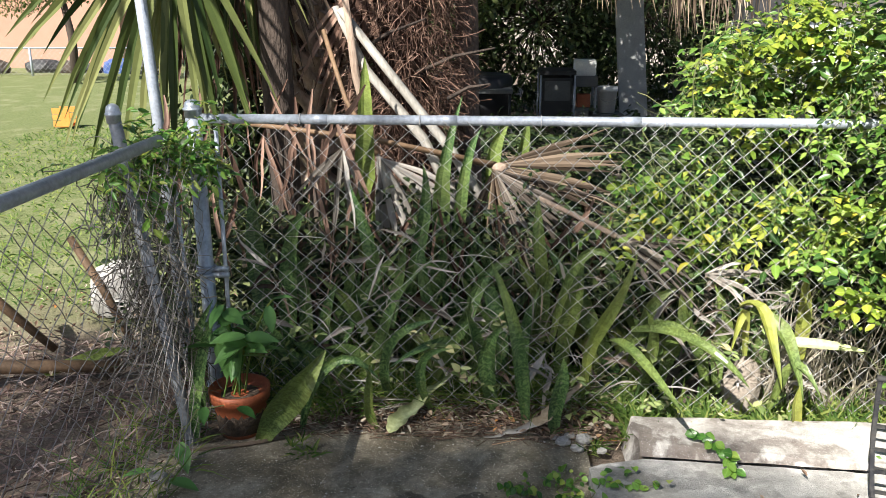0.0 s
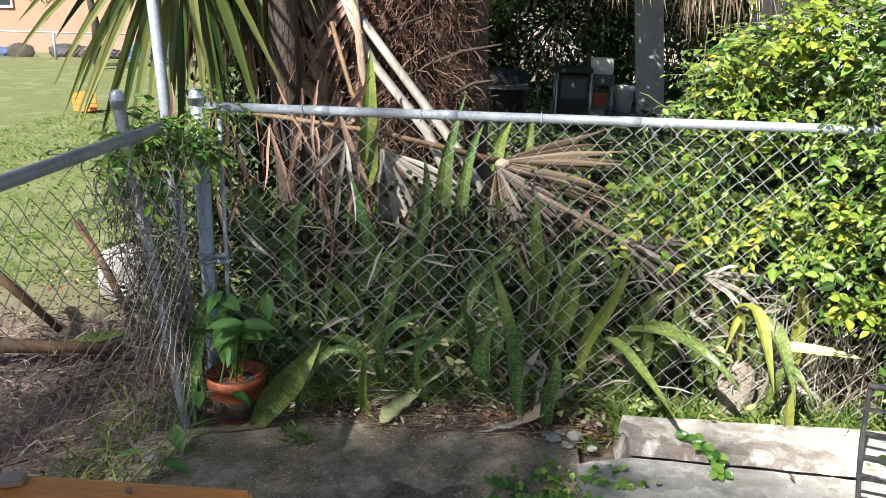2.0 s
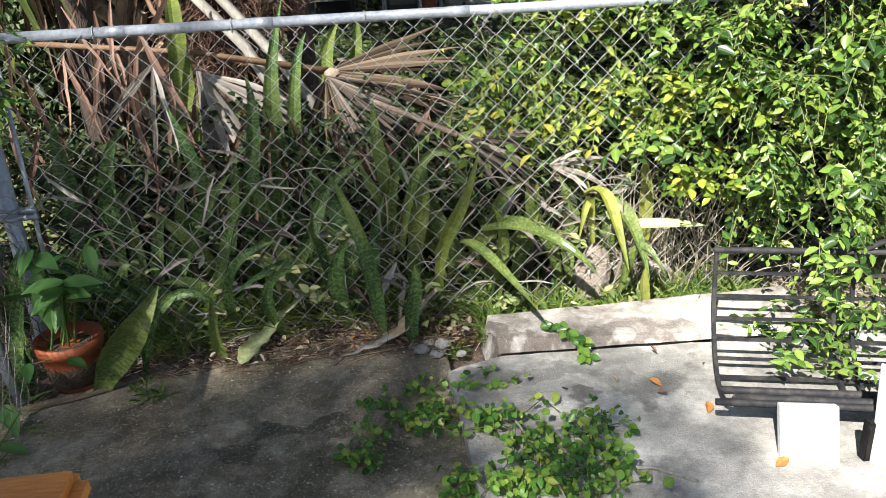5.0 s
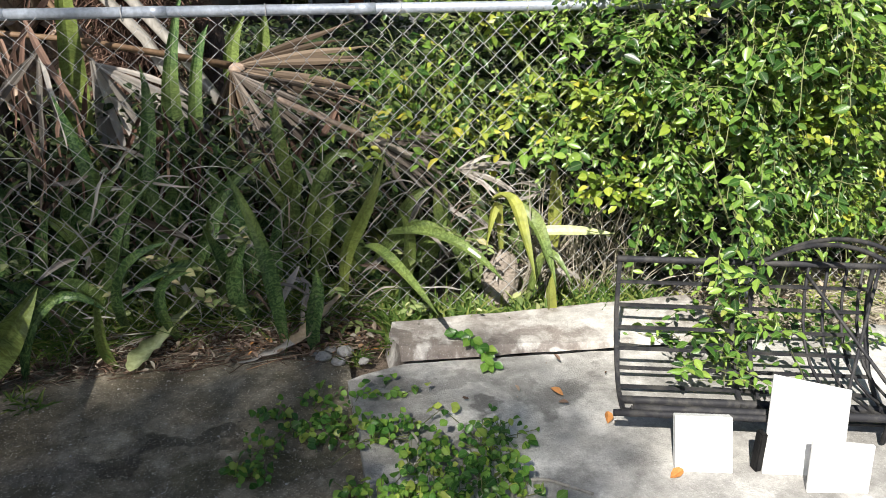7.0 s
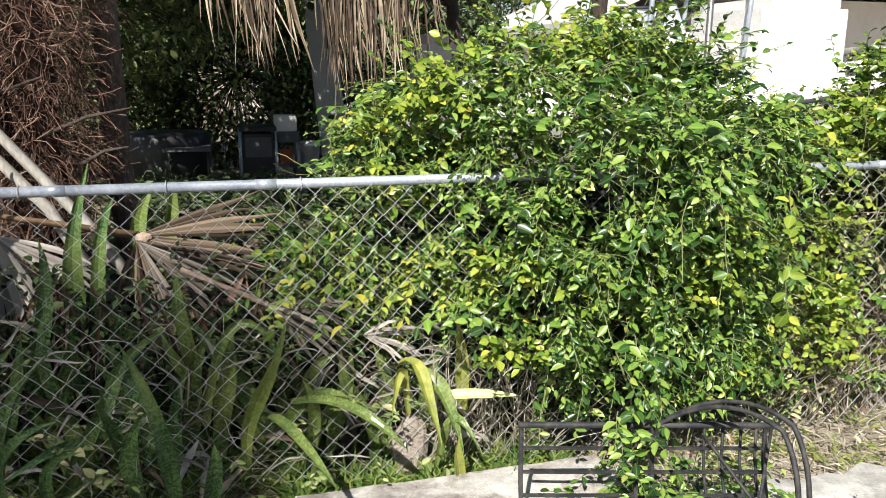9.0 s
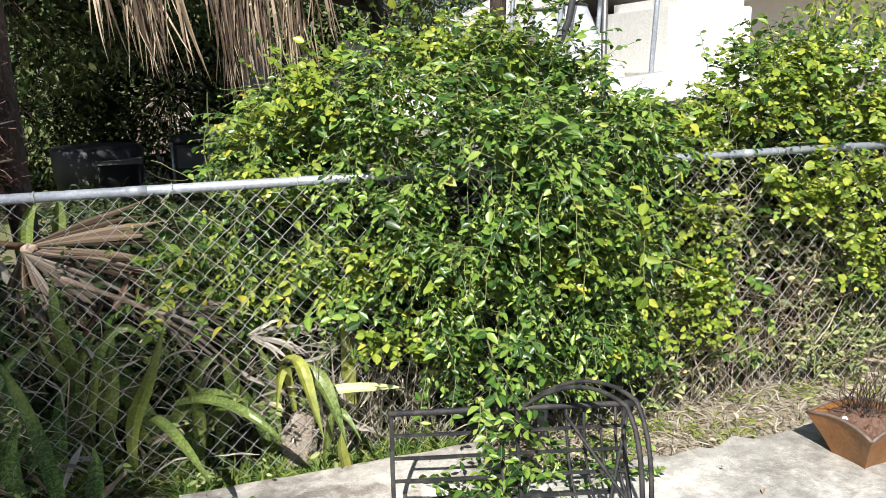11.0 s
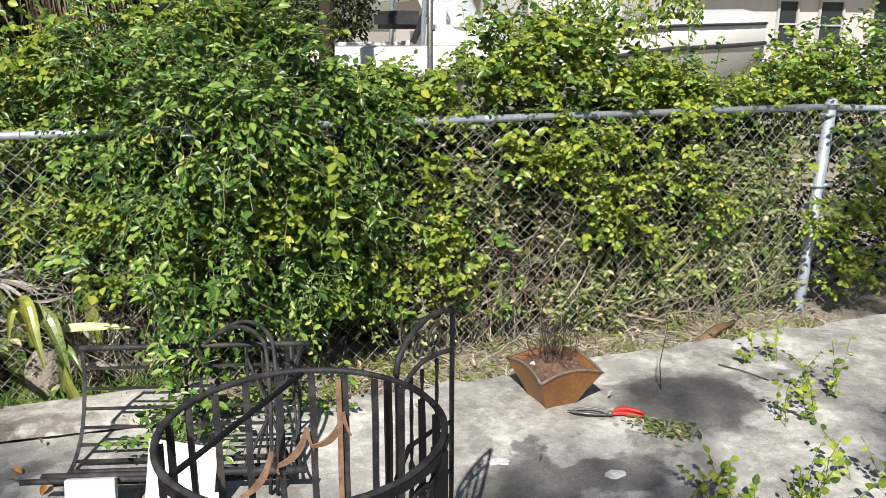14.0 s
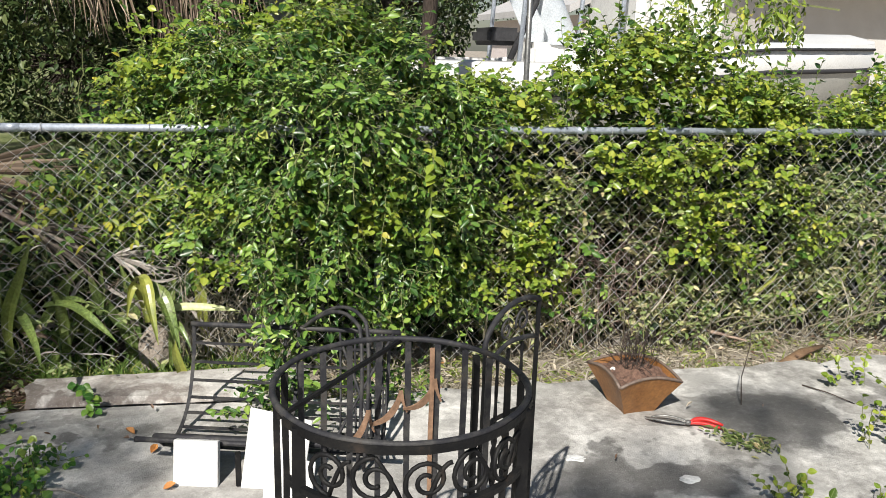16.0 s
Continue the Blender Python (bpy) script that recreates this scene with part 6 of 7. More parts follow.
# the long bright frond hanging before the mass
sprig(lime, (2.34, 2.72, 1.2), (0.05, -0.2, -1), 0.5, 22, 0.06, 0.4, 0.6)
for k in range(34):
    x, z = rnd(1.45, 2.7), rnd(0.45, 1.5)
    sprig(main, (x, front(x, z) - 0.02, z), (rnd(-0.2, 0.2), -0.3, -1), rnd(0.2, 0.4), 12, 0.043, 0.5, 0.58)
for k in range(40):
    sprig(yel, (rnd(1.05, 1.45), rnd(3.16, 3.3), rnd(0.76, 0.98)), (rnd(-0.5, 0.4), rnd(-0.8, 0.0), rnd(-0.4, 0.4)), rnd(0.06, 0.14), 6, 0.04)
for k in range(24):
    sprig(yel, (rnd(0.96, 1.06), rnd(3.4, 3.7), rnd(1.2, 1.48)), (rnd(-0.5, 0.4), rnd(-0.8, 0.0), rnd(-0.4, 0.4)), rnd(0.08, 0.16), 6, 0.042)
# loose stems woven through the mesh
for fol, x0, x1, n in ((main, 0.55, 2.9, 80), (side_v, 2.7, 5.3, 45)):
    for k in range(n):
        x, z = rnd(x0, x1), rnd(0.1, 1.2)
        p, d, pts = Vector((x, front(x, z) + 0.05 if x < 2.7 else rnd(3.12, 3.3), z)), Vector((rnd(-1, 1), 0, rnd(-1, 1))), []
        for i in range(9):
            pts.append(p.copy())
            d = (d + rvec(0.45)).normalized()
            p = p + Vector((d.x, d.y * 0.25, d.z)) * 0.055
            p.z = max(0.02, p.z)
        fol.stem(pts, rnd(0.001, 0.003))
# growth behind the mesh; its near-black leaves stand for shade in the gaps
hedge, shade_fill = Foliage(), Foliage()
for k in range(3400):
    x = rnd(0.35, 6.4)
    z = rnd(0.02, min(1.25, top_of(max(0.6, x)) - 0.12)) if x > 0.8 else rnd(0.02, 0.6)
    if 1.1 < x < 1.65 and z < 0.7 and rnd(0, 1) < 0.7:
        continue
    sprig(shade_fill if x < 2.6 or rnd(0, 1) < 0.7 else hedge, (x, rnd(3.38, 4.1) - 0.39 * max(0, x - 5.3), z), (rnd(-0.8, 0.8), rnd(-0.8, 0.3), rnd(-0.3, 0.9)), rnd(0.1, 0.22), 6, rnd(0.04, 0.065), 0.5)
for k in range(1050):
    sprig(shade_fill, (rnd(2.4, 5.2), rnd(3.6, 4.3), rnd(0.0, 1.0)), (rnd(-0.8, 0.8), rnd(-0.8, 0.3), rnd(-0.3, 0.9)), rnd(0.12, 0.25), 6, rnd(0.06, 0.1), 0.5)
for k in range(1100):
    sprig(shade_fill, (rnd(1.2, 5.2), rnd(3.45, 3.8), rnd(0.0, 1.12)), (rnd(-0.8, 0.8), rnd(-0.8, 0.3), rnd(-0.3, 0.9)), rnd(0.12, 0.25), 6, rnd(0.05, 0.08), 0.5)
for k in range(1600):
    x, z = rnd(2.7, 5.2), rnd(0.02, 0.95)
    if noise.noise(Vector((x * 3.3, z * 3.3, 7))) < 0.0:
        continue
    if 3.15 < x < 3.75 and z > 0.25 and rnd(0, 1) < 0.3:
        continue
    sprig(hedge, (x, rnd(3.21, 3.42), z), (rnd(-0.8, 0.8), rnd(-0.8, 0.3), rnd(-0.2, 0.9)), rnd(0.08, 0.18), 6, rnd(0.025, 0.05), 0.5)
low = Foliage()
for k in range(900):
    sprig(low, (rnd(-1.5, 0.6), rnd(3.5, 4.1), rnd(0.02, 0.75)), (rnd(-0.8, 0.8), rnd(-0.8, 0.3), rnd(-0.3, 0.9)), rnd(0.1, 0.22), 6, rnd(0.035, 0.06), 0.5)
shade_fill.build(thing("hedge", "rank growth behind the sunny fence, leaves darkened to stand for deep shade", "shrub"), SHRUB, STEM)
dry = Foliage()
for k in range(900):
    x, z = rnd(2.6, 5.2), rnd(0.0, 1.12)
    if noise.noise(Vector((x * 3.7, z * 3.7, 3))) > -0.08:
        sprig(dry, (x, rnd(3.21, 3.42), z), (rnd(-0.8, 0.8), rnd(-0.8, 0.3), rnd(-0.6, 0.8)), rnd(0.05, 0.15), 6, rnd(0.018, 0.042), 0.5, 0.5, 0.001)
dry.build(thing("hedge", "half-dry pale leaves tangled behind the sunny mesh", "shrub"), DRY_LEAF, TWIG)
hedge.build(thing("hedge", "rank light green growth behind the sunny fence", "shrub"), PALE_GREEN, STEM, 250, key=lambda q: q[0].y)
own = thing("hedge", "undergrowth behind the shaded fence, leaves darkened to stand for shade", "shrub")
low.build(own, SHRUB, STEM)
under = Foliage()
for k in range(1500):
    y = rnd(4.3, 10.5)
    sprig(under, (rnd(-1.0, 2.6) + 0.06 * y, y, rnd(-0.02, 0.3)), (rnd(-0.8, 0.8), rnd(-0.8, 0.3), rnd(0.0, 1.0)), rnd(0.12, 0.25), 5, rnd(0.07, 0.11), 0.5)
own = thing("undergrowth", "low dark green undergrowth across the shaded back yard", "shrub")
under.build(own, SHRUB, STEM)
bed = Foliage()
for k in range(60):
    sprig(bed, (rnd(-0.95, 1.3), rnd(3.08, 3.36), rnd(0.02, 0.45)), (rnd(-0.8, 0.8), rnd(-0.8, 0.2), rnd(0.0, 1.0)), rnd(0.06, 0.16), 5, rnd(0.03, 0.055), 0.5, 0.5)
own = thing("bed_weeds", "light green leafy weeds among the snake plants", "weed")
bed.build(own, PALE_GREEN, STEM, 200, key=lambda q: q[0].y)
own = thing("vine", "dense glossy green vine mass climbing over the fence", "vine")
main.build(own, VINE, STEM, 300, key=lambda q: q[0].y + 0.4 * abs(q[0].x - 2.0))
own = thing("vine", "thinner light green vine on the sunny stretch of fence", "vine")
side_v.build(own, VINE, STEM, 300, key=lambda q: q[0].y + 0.2 * abs(q[0].x - 3.6))
own = thing("vine", "clumps of young lime green leaves on the fence", "vine")
lime.build(own, LIME, STEM, 300, key=lambda q: q[0].y)
own = thing("vine", "yellowing vine shoots beside the dead palm leaf", "vine")
yel.build(own, YELLOW_VINE, STEM, 300, key=lambda q: q[0].y)

# dry brown tangle behind the mesh
own = thing("dead_shrub", "tangle of dry brown twigs behind the fence", "shrub")
for k in range(150):
    p = Vector((3.5 + RND.gauss(0, 0.28), rnd(3.21, 3.45), rnd(0.0, 0.5)))
    d, pts = Vector((rnd(-0.3, 0.3), rnd(-0.1, 0.1), 1)), []
    for i in range(10):
        pts.append(p.copy())
        d = (d + rvec(0.45)).normalized()
        p = p + Vector((d.x, d.y * 0.3, abs(d.z) * 0.8)) * 0.075
    tube("twig", pts, rnd(0.0014, 0.0032), TWIG, own, 3)

# weeds on the corner post
fol = Foliage()
for k in range(120):
    sprig(fol, (-1.05 + RND.gauss(0, 0.1), 3.05 + RND.gauss(0, 0.1), 1.12 + RND.gauss(0, 0.045)), (rnd(-1, 1), rnd(-1, 0.3), rnd(-0.9, 0.5)), rnd(0.06, 0.17), 7, 0.04, 0.9, 0.4)
for k in range(14):
    sprig(fol, (rnd(-1.2, -1.0), rnd(2.85, 3.1), 1.1), (rnd(-0.4, 0.3), rnd(-0.3, 0.2), -1), rnd(0.15, 0.3), 7, 0.05, 0.6, 0.55)
own = thing("corner_creeper", "green creeper tuft grown over the fence corner", "creeper")
fol.build(own, CREEP, STEM, 100)
fol = Foliage()
for k in range(520):
    z = rnd(0.3, 1.12)
    p, d, pts = Vector((-1.08 - 0.09 * z + RND.gauss(0, 0.05), 2.98 + RND.gauss(0, 0.07), z)), Vector((rnd(-0.6, 0.7), rnd(-0.5, 0.5), rnd(-1, 0.2))), []
    for i in range(7):
        pts.append(p.copy())
        d = (d + rvec(0.6) + Vector((0.02, 0, -0.1))).normalized()
        p = p + d * 0.035
        p.z = max(0.01, p.z)
    fol.stem(pts, rnd(0.001, 0.0025))
own = thing("dry_creeper", "matted dry creeper stems hanging at the fence corner", "creeper")
mesh_of("stem_tangle", fol.sv, fol.sf, GREY_STEM, own, "stuff")

# creepers over the slab


fol = Foliage()
CLUMPS = ((0.14, 2.37), (0.18, 2.48), (0.22, 2.64), (0.27, 2.54), (0.36, 2.7), (0.38, 2.59), (0.41, 2.52), (0.33, 2.5),
          (0.44, 2.21), (0.47, 2.11), (0.41, 2.15), (0.53, 2.08), (0.49, 2.39), (0.55, 2.39), (0.6, 2.37), (0.58, 2.23), (0.59, 2.12), (0.67, 2.27), (0.67, 2.16), (0.6, 2.07), (0.68, 2.05),
          (0.79, 2.29), (0.88, 2.33), (0.8, 2.23), (0.83, 2.16), (0.76, 2.13), (0.75, 2.02), (0.86, 2.07))
for x, y in CLUMPS:
    z0 = TOP if x > 0.46 else 0.015
    for k in range(RND.randint(26, 46)):
        q = Vector((x + RND.gauss(0, 0.034), y + RND.gauss(0, 0.03), z0 + rnd(0.015, 0.05 if x < 0.46 else 0.085)))
        fol.leaf(q, (rnd(-1, 1), rnd(-1, 0.6), rnd(-0.9, 0.4)), (rnd(-1, 1), rnd(-1.2, 0.3), 1), 0.015 + 0.022 * rnd(0, 1) ** 1.5, rnd(0.75, 1.05))
        if k % 4 == 0:
            fol.stem([(x, y, z0 + 0.004), (q.x, q.y, (q.z + z0) / 2 + 0.01), q], 0.0014)
for x, y in ((0.49, 2.64), (0.54, 2.6), (0.6, 2.59), (0.67, 2.62), (0.6, 2.69), (0.72, 2.48), (0.93, 2.28)):
    for k in range(5):
        q = Vector((x + RND.gauss(0, 0.016), y + RND.gauss(0, 0.012), TOP + rnd(0.012, 0.035)))
        fol.leaf(q, (rnd(-1, 1), rnd(-1, 0.6), rnd(-0.4, 0.3)), (rnd(-0.5, 0.5), rnd(-0.8, 0.1), 1), rnd(0.022, 0.036), 0.85)
for x, y, z in ((0.86, 2.84, 0.135), (0.9, 2.79, 0.13), (0.92, 2.74, 0.12), (0.93, 2.71, 0.1)):
    for k in range(6):
        fol.leaf((x + rnd(-0.02, 0.02), y + rnd(-0.015, 0.015), z + rnd(0, 0.03)), (rnd(-1, 1), rnd(-1, 0.2), rnd(-0.6, 0.2)), (rnd(-0.4, 0.4), -0.9, 0.8), rnd(0.03, 0.046), 0.9)
fol.stem([(0.37, 2.34, 0.05), (0.47, 2.37, 0.1), (0.59, 2.35, 0.11), (0.72, 2.48, 0.1), (0.79, 2.29, 0.11)], 0.002)
fol.stem([(0.41, 2.52, 0.04), (0.49, 2.64, 0.09), (0.6, 2.59, 0.09), (0.67, 2.62, 0.09)], 0.0016)
fol.build(thing("ground_creeper", "dense bright green creeper spreading over the slab joint", "creeper"), CREEP, STEM, 200)
tagged(tube("dry_runner", [(0.56, 2.4, 0.1), (0.6, 2.34, 0.135), (0.63, 2.24, 0.12), (0.62, 2.14, 0.1), (0.56, 2.09, 0.1)], [0.0035, 0.004, 0.004, 0.0035, 0.003], PALE_WOOD, None, 6), "pale dry runner of the creeper on the slab", "runner")
fol = Foliage()
for x, y, n, h in ((3.36, 1.5, 9, 0.22), (3.6, 1.36, 9, 0.26), (3.95, 1.4, 7, 0.3), (4.05, 1.9, 6, 0.34), (4.3, 2.1, 5, 0.3), (4.45, 1.5, 7, 0.28), (4.35, 2.45, 4, 0.2)):
    for k in range(n):
        sprig(fol, (x + rnd(-0.08, 0.08), y + rnd(-0.1, 0.1), TOP + 0.004), (rnd(-0.5, 0.5), rnd(-0.3, 0.6), 1), h * rnd(0.4, 1.1), 8, 0.034, 0.35, 0.78)
own = thing("ground_creeper", "light green creeper shoots standing up on the sunny slab", "creeper")
fol.build(own, LIME, STEM, 120)
fol = Foliage()
for k in range(9):
    sprig(fol, (1.75 + rnd(-0.05, 0.06), 2.62 + rnd(-0.05, 0.05), 0.5 - 0.05 * k), (rnd(-0.6, 0.6), -0.5, rnd(-0.8, 0.2)), rnd(0.1, 0.25), 8, 0.05)
for k in range(26):
    z = 0.75 - 0.022 * k
    sprig(fol, (1.69 + 0.05 * math.sin(k) + rnd(-0.03, 0.04), 2.6 - 0.004 * k, z), (rnd(-0.7, 0.7), -0.5, rnd(-0.8, 0.2)), rnd(0.05, 0.12), 6, 0.045)
for k in range(42):
    sprig(fol, (rnd(1.5, 2.35), rnd(2.55, 2.85), rnd(0.08, 0.16)), (rnd(-1, 1), -0.2, rnd(0.1, 1)), rnd(0.08, 0.2), 6, 0.04)
for k in range(12):
    sprig(fol, (1.62 + rnd(-0.12, 0.35), 2.5 + rnd(-0.1, 0.1), rnd(0.1, 0.26)), (rnd(-1, 1), -0.3, rnd(-0.2, 0.4)), rnd(0.1, 0.2), 7, 0.04)
fol.stem([(1.78, 2.95, 0.7), (1.76, 2.7, 0.52), (1.73, 2.6, 0.3), (1.65, 2.45, 0.1)], 0.004)
own = thing("vine_shoot", "green vine shoot grown through the iron grille", "vine")
fol.build(own, VINE, STEM, 80)

# ---------------------------------------------------------------- weeds and litter


def blades(name, label, n, place, height, width, mat, lean=0.5):
    v, f = [], []
    for k in range(n):
        p = Vector(place())
        d = Vector((rnd(-lean, lean), rnd(-lean, lean), 1)).normalized()
        h = rnd(*height)
        pts = [p]
        for i in range(3):
            d = (d + Vector((rnd(-0.3, 0.3), rnd(-0.3, 0.3), -0.28))).normalized()
            pts.append(pts[-1] + d * h / 3)
        strip(v, f, pts, width * rnd(0.6, 1.2), Vector((rnd(-0.4, 0.4), -1, 0.3)), 0.2)
    return tagged(mesh_of(name, v, f, mat, None, "stuff"), label, "grass")


def bed_spot():
    """A place in the shaded bed, clear of the litter by the slab."""
    x = rnd(-0.95, 0.55)
    return (x, rnd(3.25 if x > -0.44 else 3.1, 3.48), 0)


def patch_of(x, y):
    """Weeds gather in patches."""
    while noise.noise(Vector((x * 4, y * 5, 1))) < rnd(-0.15, 0.3):
        x, y = rnd(1.9, 5.2), rnd(2.82, 3.3)
    return (x, y, -0.02)


blades("weeds", "bright green weeds along the back of the curb", 1500, lambda: (rnd(0.62, 1.75), rnd(3.0, 3.3), 0.02), (0.04, 0.15), 0.005, GRASS, 0.7)
blades("weeds", "long thin grass in the shaded bed", 1700, bed_spot, (0.12, 0.4), 0.0026, GRASS, 0.8)
blades("weeds", "dry grass along the foot of the fence", 2600, lambda: (rnd(1.9, 5.3), rnd(2.78, 3.35), -0.02), (0.03, 0.11), 0.0035, DRY_GRASS, 1.3)
blades("weeds", "green weeds along the foot of the sunny fence", 1100, lambda: patch_of(rnd(1.9, 5.2), rnd(2.82, 3.3)), (0.02, 0.085), 0.005, LIGHT_GRASS, 1.1)
blades("weeds", "tall dry strands behind the sunny fence", 170, lambda: (rnd(2.7, 5.2), rnd(3.22, 3.36), 0), (0.25, 0.7), 0.0045, DRY_GRASS, 0.45)
blades("weeds", "pale dry stems standing behind the mesh", 190, lambda: (rnd(1.1, 1.75), rnd(3.22, 3.42), 0), (0.3, 0.75), 0.003, DRY_GRASS, 0.25)
blades("weeds", "dry strands in the shaded bed", 480, bed_spot, (0.1, 0.4), 0.0022, DRY_GRASS, 1.0)
blades("lawn_grass", "short bright lawn grass beyond the side fence", 9000, lambda: (-1.4 - 4.6 * RND.random(), 4.4 + 7 * RND.random(), -0.03), (0.03, 0.07), 0.006, GRASS, 0.9)
blades("weeds", "grass below the side fence", 500, lambda: (rnd(-1.35, -0.98), rnd(1.4, 3.2), -0.02), (0.05, 0.28), 0.0028, GRASS, 0.9)
for x, y in ((-0.4, 3.2), (-0.62, 2.93), (-0.56, 2.87), (0.5, 2.97), (0.62, 3.05), (0.45, 3.08)):
    blades("weed_tuft", "small green weed tuft at the slab edge", 34, lambda: (x + rnd(-0.03, 0.03), y + rnd(-0.03, 0.03), 0), (0.04, 0.09), 0.004, GRASS, 1.2)

v, f = [], []
for k in range(6500):
    q = rnd(0, 1)
    x, y = (rnd(-0.25, 0.66), 3.02 + 0.3 * rnd(0, 1) ** 0.5) if q < 0.22 else (rnd(-0.95, 0.62), rnd(2.98, 3.5)) if q < 0.5 else ((rnd(1.9, 5.3), rnd(2.8, 3.4)) if q < 0.6 else (rnd(-2.6, -1.0), rnd(1.6, 4.6)))
    if q < 0.006:
        x, y = rnd(0.6, 4.6), rnd(1.9, 2.8)
    d = Vector((rnd(-1, 1), rnd(-1, 1), rnd(-0.1, 0.35))).normalized()
    k0 = len(v)
    v += leaf_verts(Vector((x, y, (TOP if 0.5 < x < 5.3 and y < 2.75 else 0.02) + 0.006 + rnd(0, 0.02))), d, Vector((rnd(-0.4, 0.4), rnd(-0.4, 0.4), 1)), 0.006 + 0.032 * rnd(0, 1) ** 2.6, rnd(0.2, 0.7), 0.3, -0.25)
    f += [tuple(i + k0 for i in q2) for q2 in LEAF_FACES]
tagged(mesh_of("leaf_litter", v, f, LITTER, None, "stuff"), "dry brown leaf litter along the fence", "leaf litter")
v, f = [], []
for k in range(900):
    x, y = rnd(-0.95, 0.66), rnd(3.0, 3.3)
    a, ln = rnd(0, 6.28), rnd(0.04, 0.2)
    tube_data([(x, y, 0.012 + rnd(0, 0.02)), (x + math.cos(a) * ln, y + math.sin(a) * ln * 0.5, 0.012 + rnd(0, 0.03))], 0.0016, 3, v, f, cap=False)
tagged(mesh_of("pine_straw", v, f, LITTER, None, "stuff"), "fine dry straw on the slab edge", "straw")
v, f = [], []
for k in range(1500):
    x, y = rnd(-2.6, -1.04), rnd(1.6, 3.9)
    a, ln = rnd(0, 6.28), rnd(0.03, 0.22)
    tube_data([(x, y, -0.015 + rnd(0, 0.02)), (x + math.cos(a) * ln * 0.5, y + math.sin(a) * ln * 0.5, rnd(-0.01, 0.05)), (x + math.cos(a) * ln, y + math.sin(a + 0.4) * ln, -0.01 + rnd(0, 0.03))], rnd(0.0012, 0.004), 3, v, f, cap=False)
tagged(mesh_of("twig_litter", v, f, TWIG, None, "stuff"), "dry twigs and stems strewn on the dirt by the side fence", "twig litter")
v, f = [], []
for k in range(10000):
    x, y = rnd(-1.1, 0.45), rnd(1.2, 3.05)
    if noise.noise(Vector((x * 3, y * 3, 2))) < rnd(-0.5, 0.5):
        continue
    s, a, k0 = 0.001 + 0.0052 * rnd(0, 1) ** 4, rnd(0, 6.28), len(v)
    for i in range(5):
        r = s * rnd(0.6, 1.2)
        v.append((x + r * math.cos(a + i * 1.257), y + r * math.sin(a + i * 1.257), 0.0152))
    v.append((x + rnd(-s, s) * 0.3, y, 0.015 + s * rnd(0.4, 0.8)))
    f += [(k0 + i, k0 + (i + 1) % 5, k0 + 5) for i in range(5)]
tagged(mesh_of("grit", v, f, GRIT, None, "stuff"), "pale grit scattered over the dark slab", "grit")
for p, q in (((0.84, 2.14, 0.082), (1.04, 2.04, 0.082)), ((0.85, 2.1, 0.082), (0.8, 2.0, 0.085))):
    tube("twig", [p, Vector(p).lerp(Vector(q), 0.5) + Vector((0, 0.02, 0.006)), q], [0.006, 0.005, 0.004], PALE_WOOD, None, 6)
for ob in [o for o in bpy.data.objects if o.name.split(".")[0] == "twig" and not o.parent]:
    tagged(ob, "pale dry twig on the slab", "twig")
tagged(tube("fallen_twig", [(4.115, 2.488, 0.081), (4.17, 2.38, 0.086), (4.219, 2.265, 0.081)], [0.0035, 0.003, 0.002], BARK, None, 5), "thin dark twig on the sunny slab", "twig")
lump("stump_stone", (1.12, 3.24, 0.13), (0.075, 0.05, 0.15), BROWN_STONE, seed=2)
tagged(bpy.data.objects["stump_stone"], "pale rough stone standing in the weeds", "stone")
for k, (x, y, r) in enumerate(((0.39, 2.98, 0.03), (0.44, 2.94, 0.026), (0.47, 3.0, 0.034), (0.42, 3.03, 0.022), (0.53, 2.93, 0.02), (0.36, 3.02, 0.017))):
    tagged(lump("rubble", (x, y, 0.015 + r * 0.5), (r, r * 0.8, r * 0.6), ROCK, seed=k + 50, cuts=2), "broken grey concrete rubble by the end of the curb", "rubble", "rubble by the curb")
v, f = [], []
for k in range(170):
    t = rnd(0, 1)
    x, y = 3.43 + 0.12 * t + RND.gauss(0, 0.035), 2.07 - 0.14 * t + RND.gauss(0, 0.03)
    k0 = len(v)
    v += leaf_verts(Vector((x, y, TOP + 0.006 + rnd(0, 0.016))), Vector((rnd(-1, 1), rnd(-1, 1), rnd(-0.1, 0.2))).normalized(), Vector((rnd(-0.4, 0.4), rnd(-0.4, 0.4), 1)), rnd(0.012, 0.045), rnd(0.12, 0.4), 0.3, -0.2)
    f += [tuple(i + k0 for i in q2) for q2 in LEAF_FACES]
tagged(mesh_of("clippings", v, f, PALE_GREEN, None, "stuff"), "small heap of leaf clippings beside the shears", "clippings")
tagged(tube("dry_weed", [(3.7, 2.35, TOP), (3.69, 2.36, 0.2), (3.73, 2.38, 0.36), (3.72, 2.39, 0.44)], [0.003, 0.0025, 0.002, 0.0012], BARK, None, 5), "thin dry weed stem standing in a crack of the slab", "weed")
lump("grey_stone", (-1.04, 2.66, 0.03), (0.035, 0.03, 0.025), ROCK, seed=8, cuts=2)
tagged(bpy.data.objects["grey_stone"], "small grey stone by the side fence", "stone")
# white stains, built as very flat lumps on the slab
for k, (x, y) in enumerate(((2.77, 2.02), (3.13, 1.8))):
    lump("chalk_lump", (x, y, TOP + 0.003), (0.035, 0.024, 0.005), WHITE, None, 0.7, k + 20, 3)
for ob in [o for o in bpy.data.objects if o.name.startswith("chalk_lump")]:
    tagged(ob, "small white stain on the slab, built as a flat lump", "plaster lump")

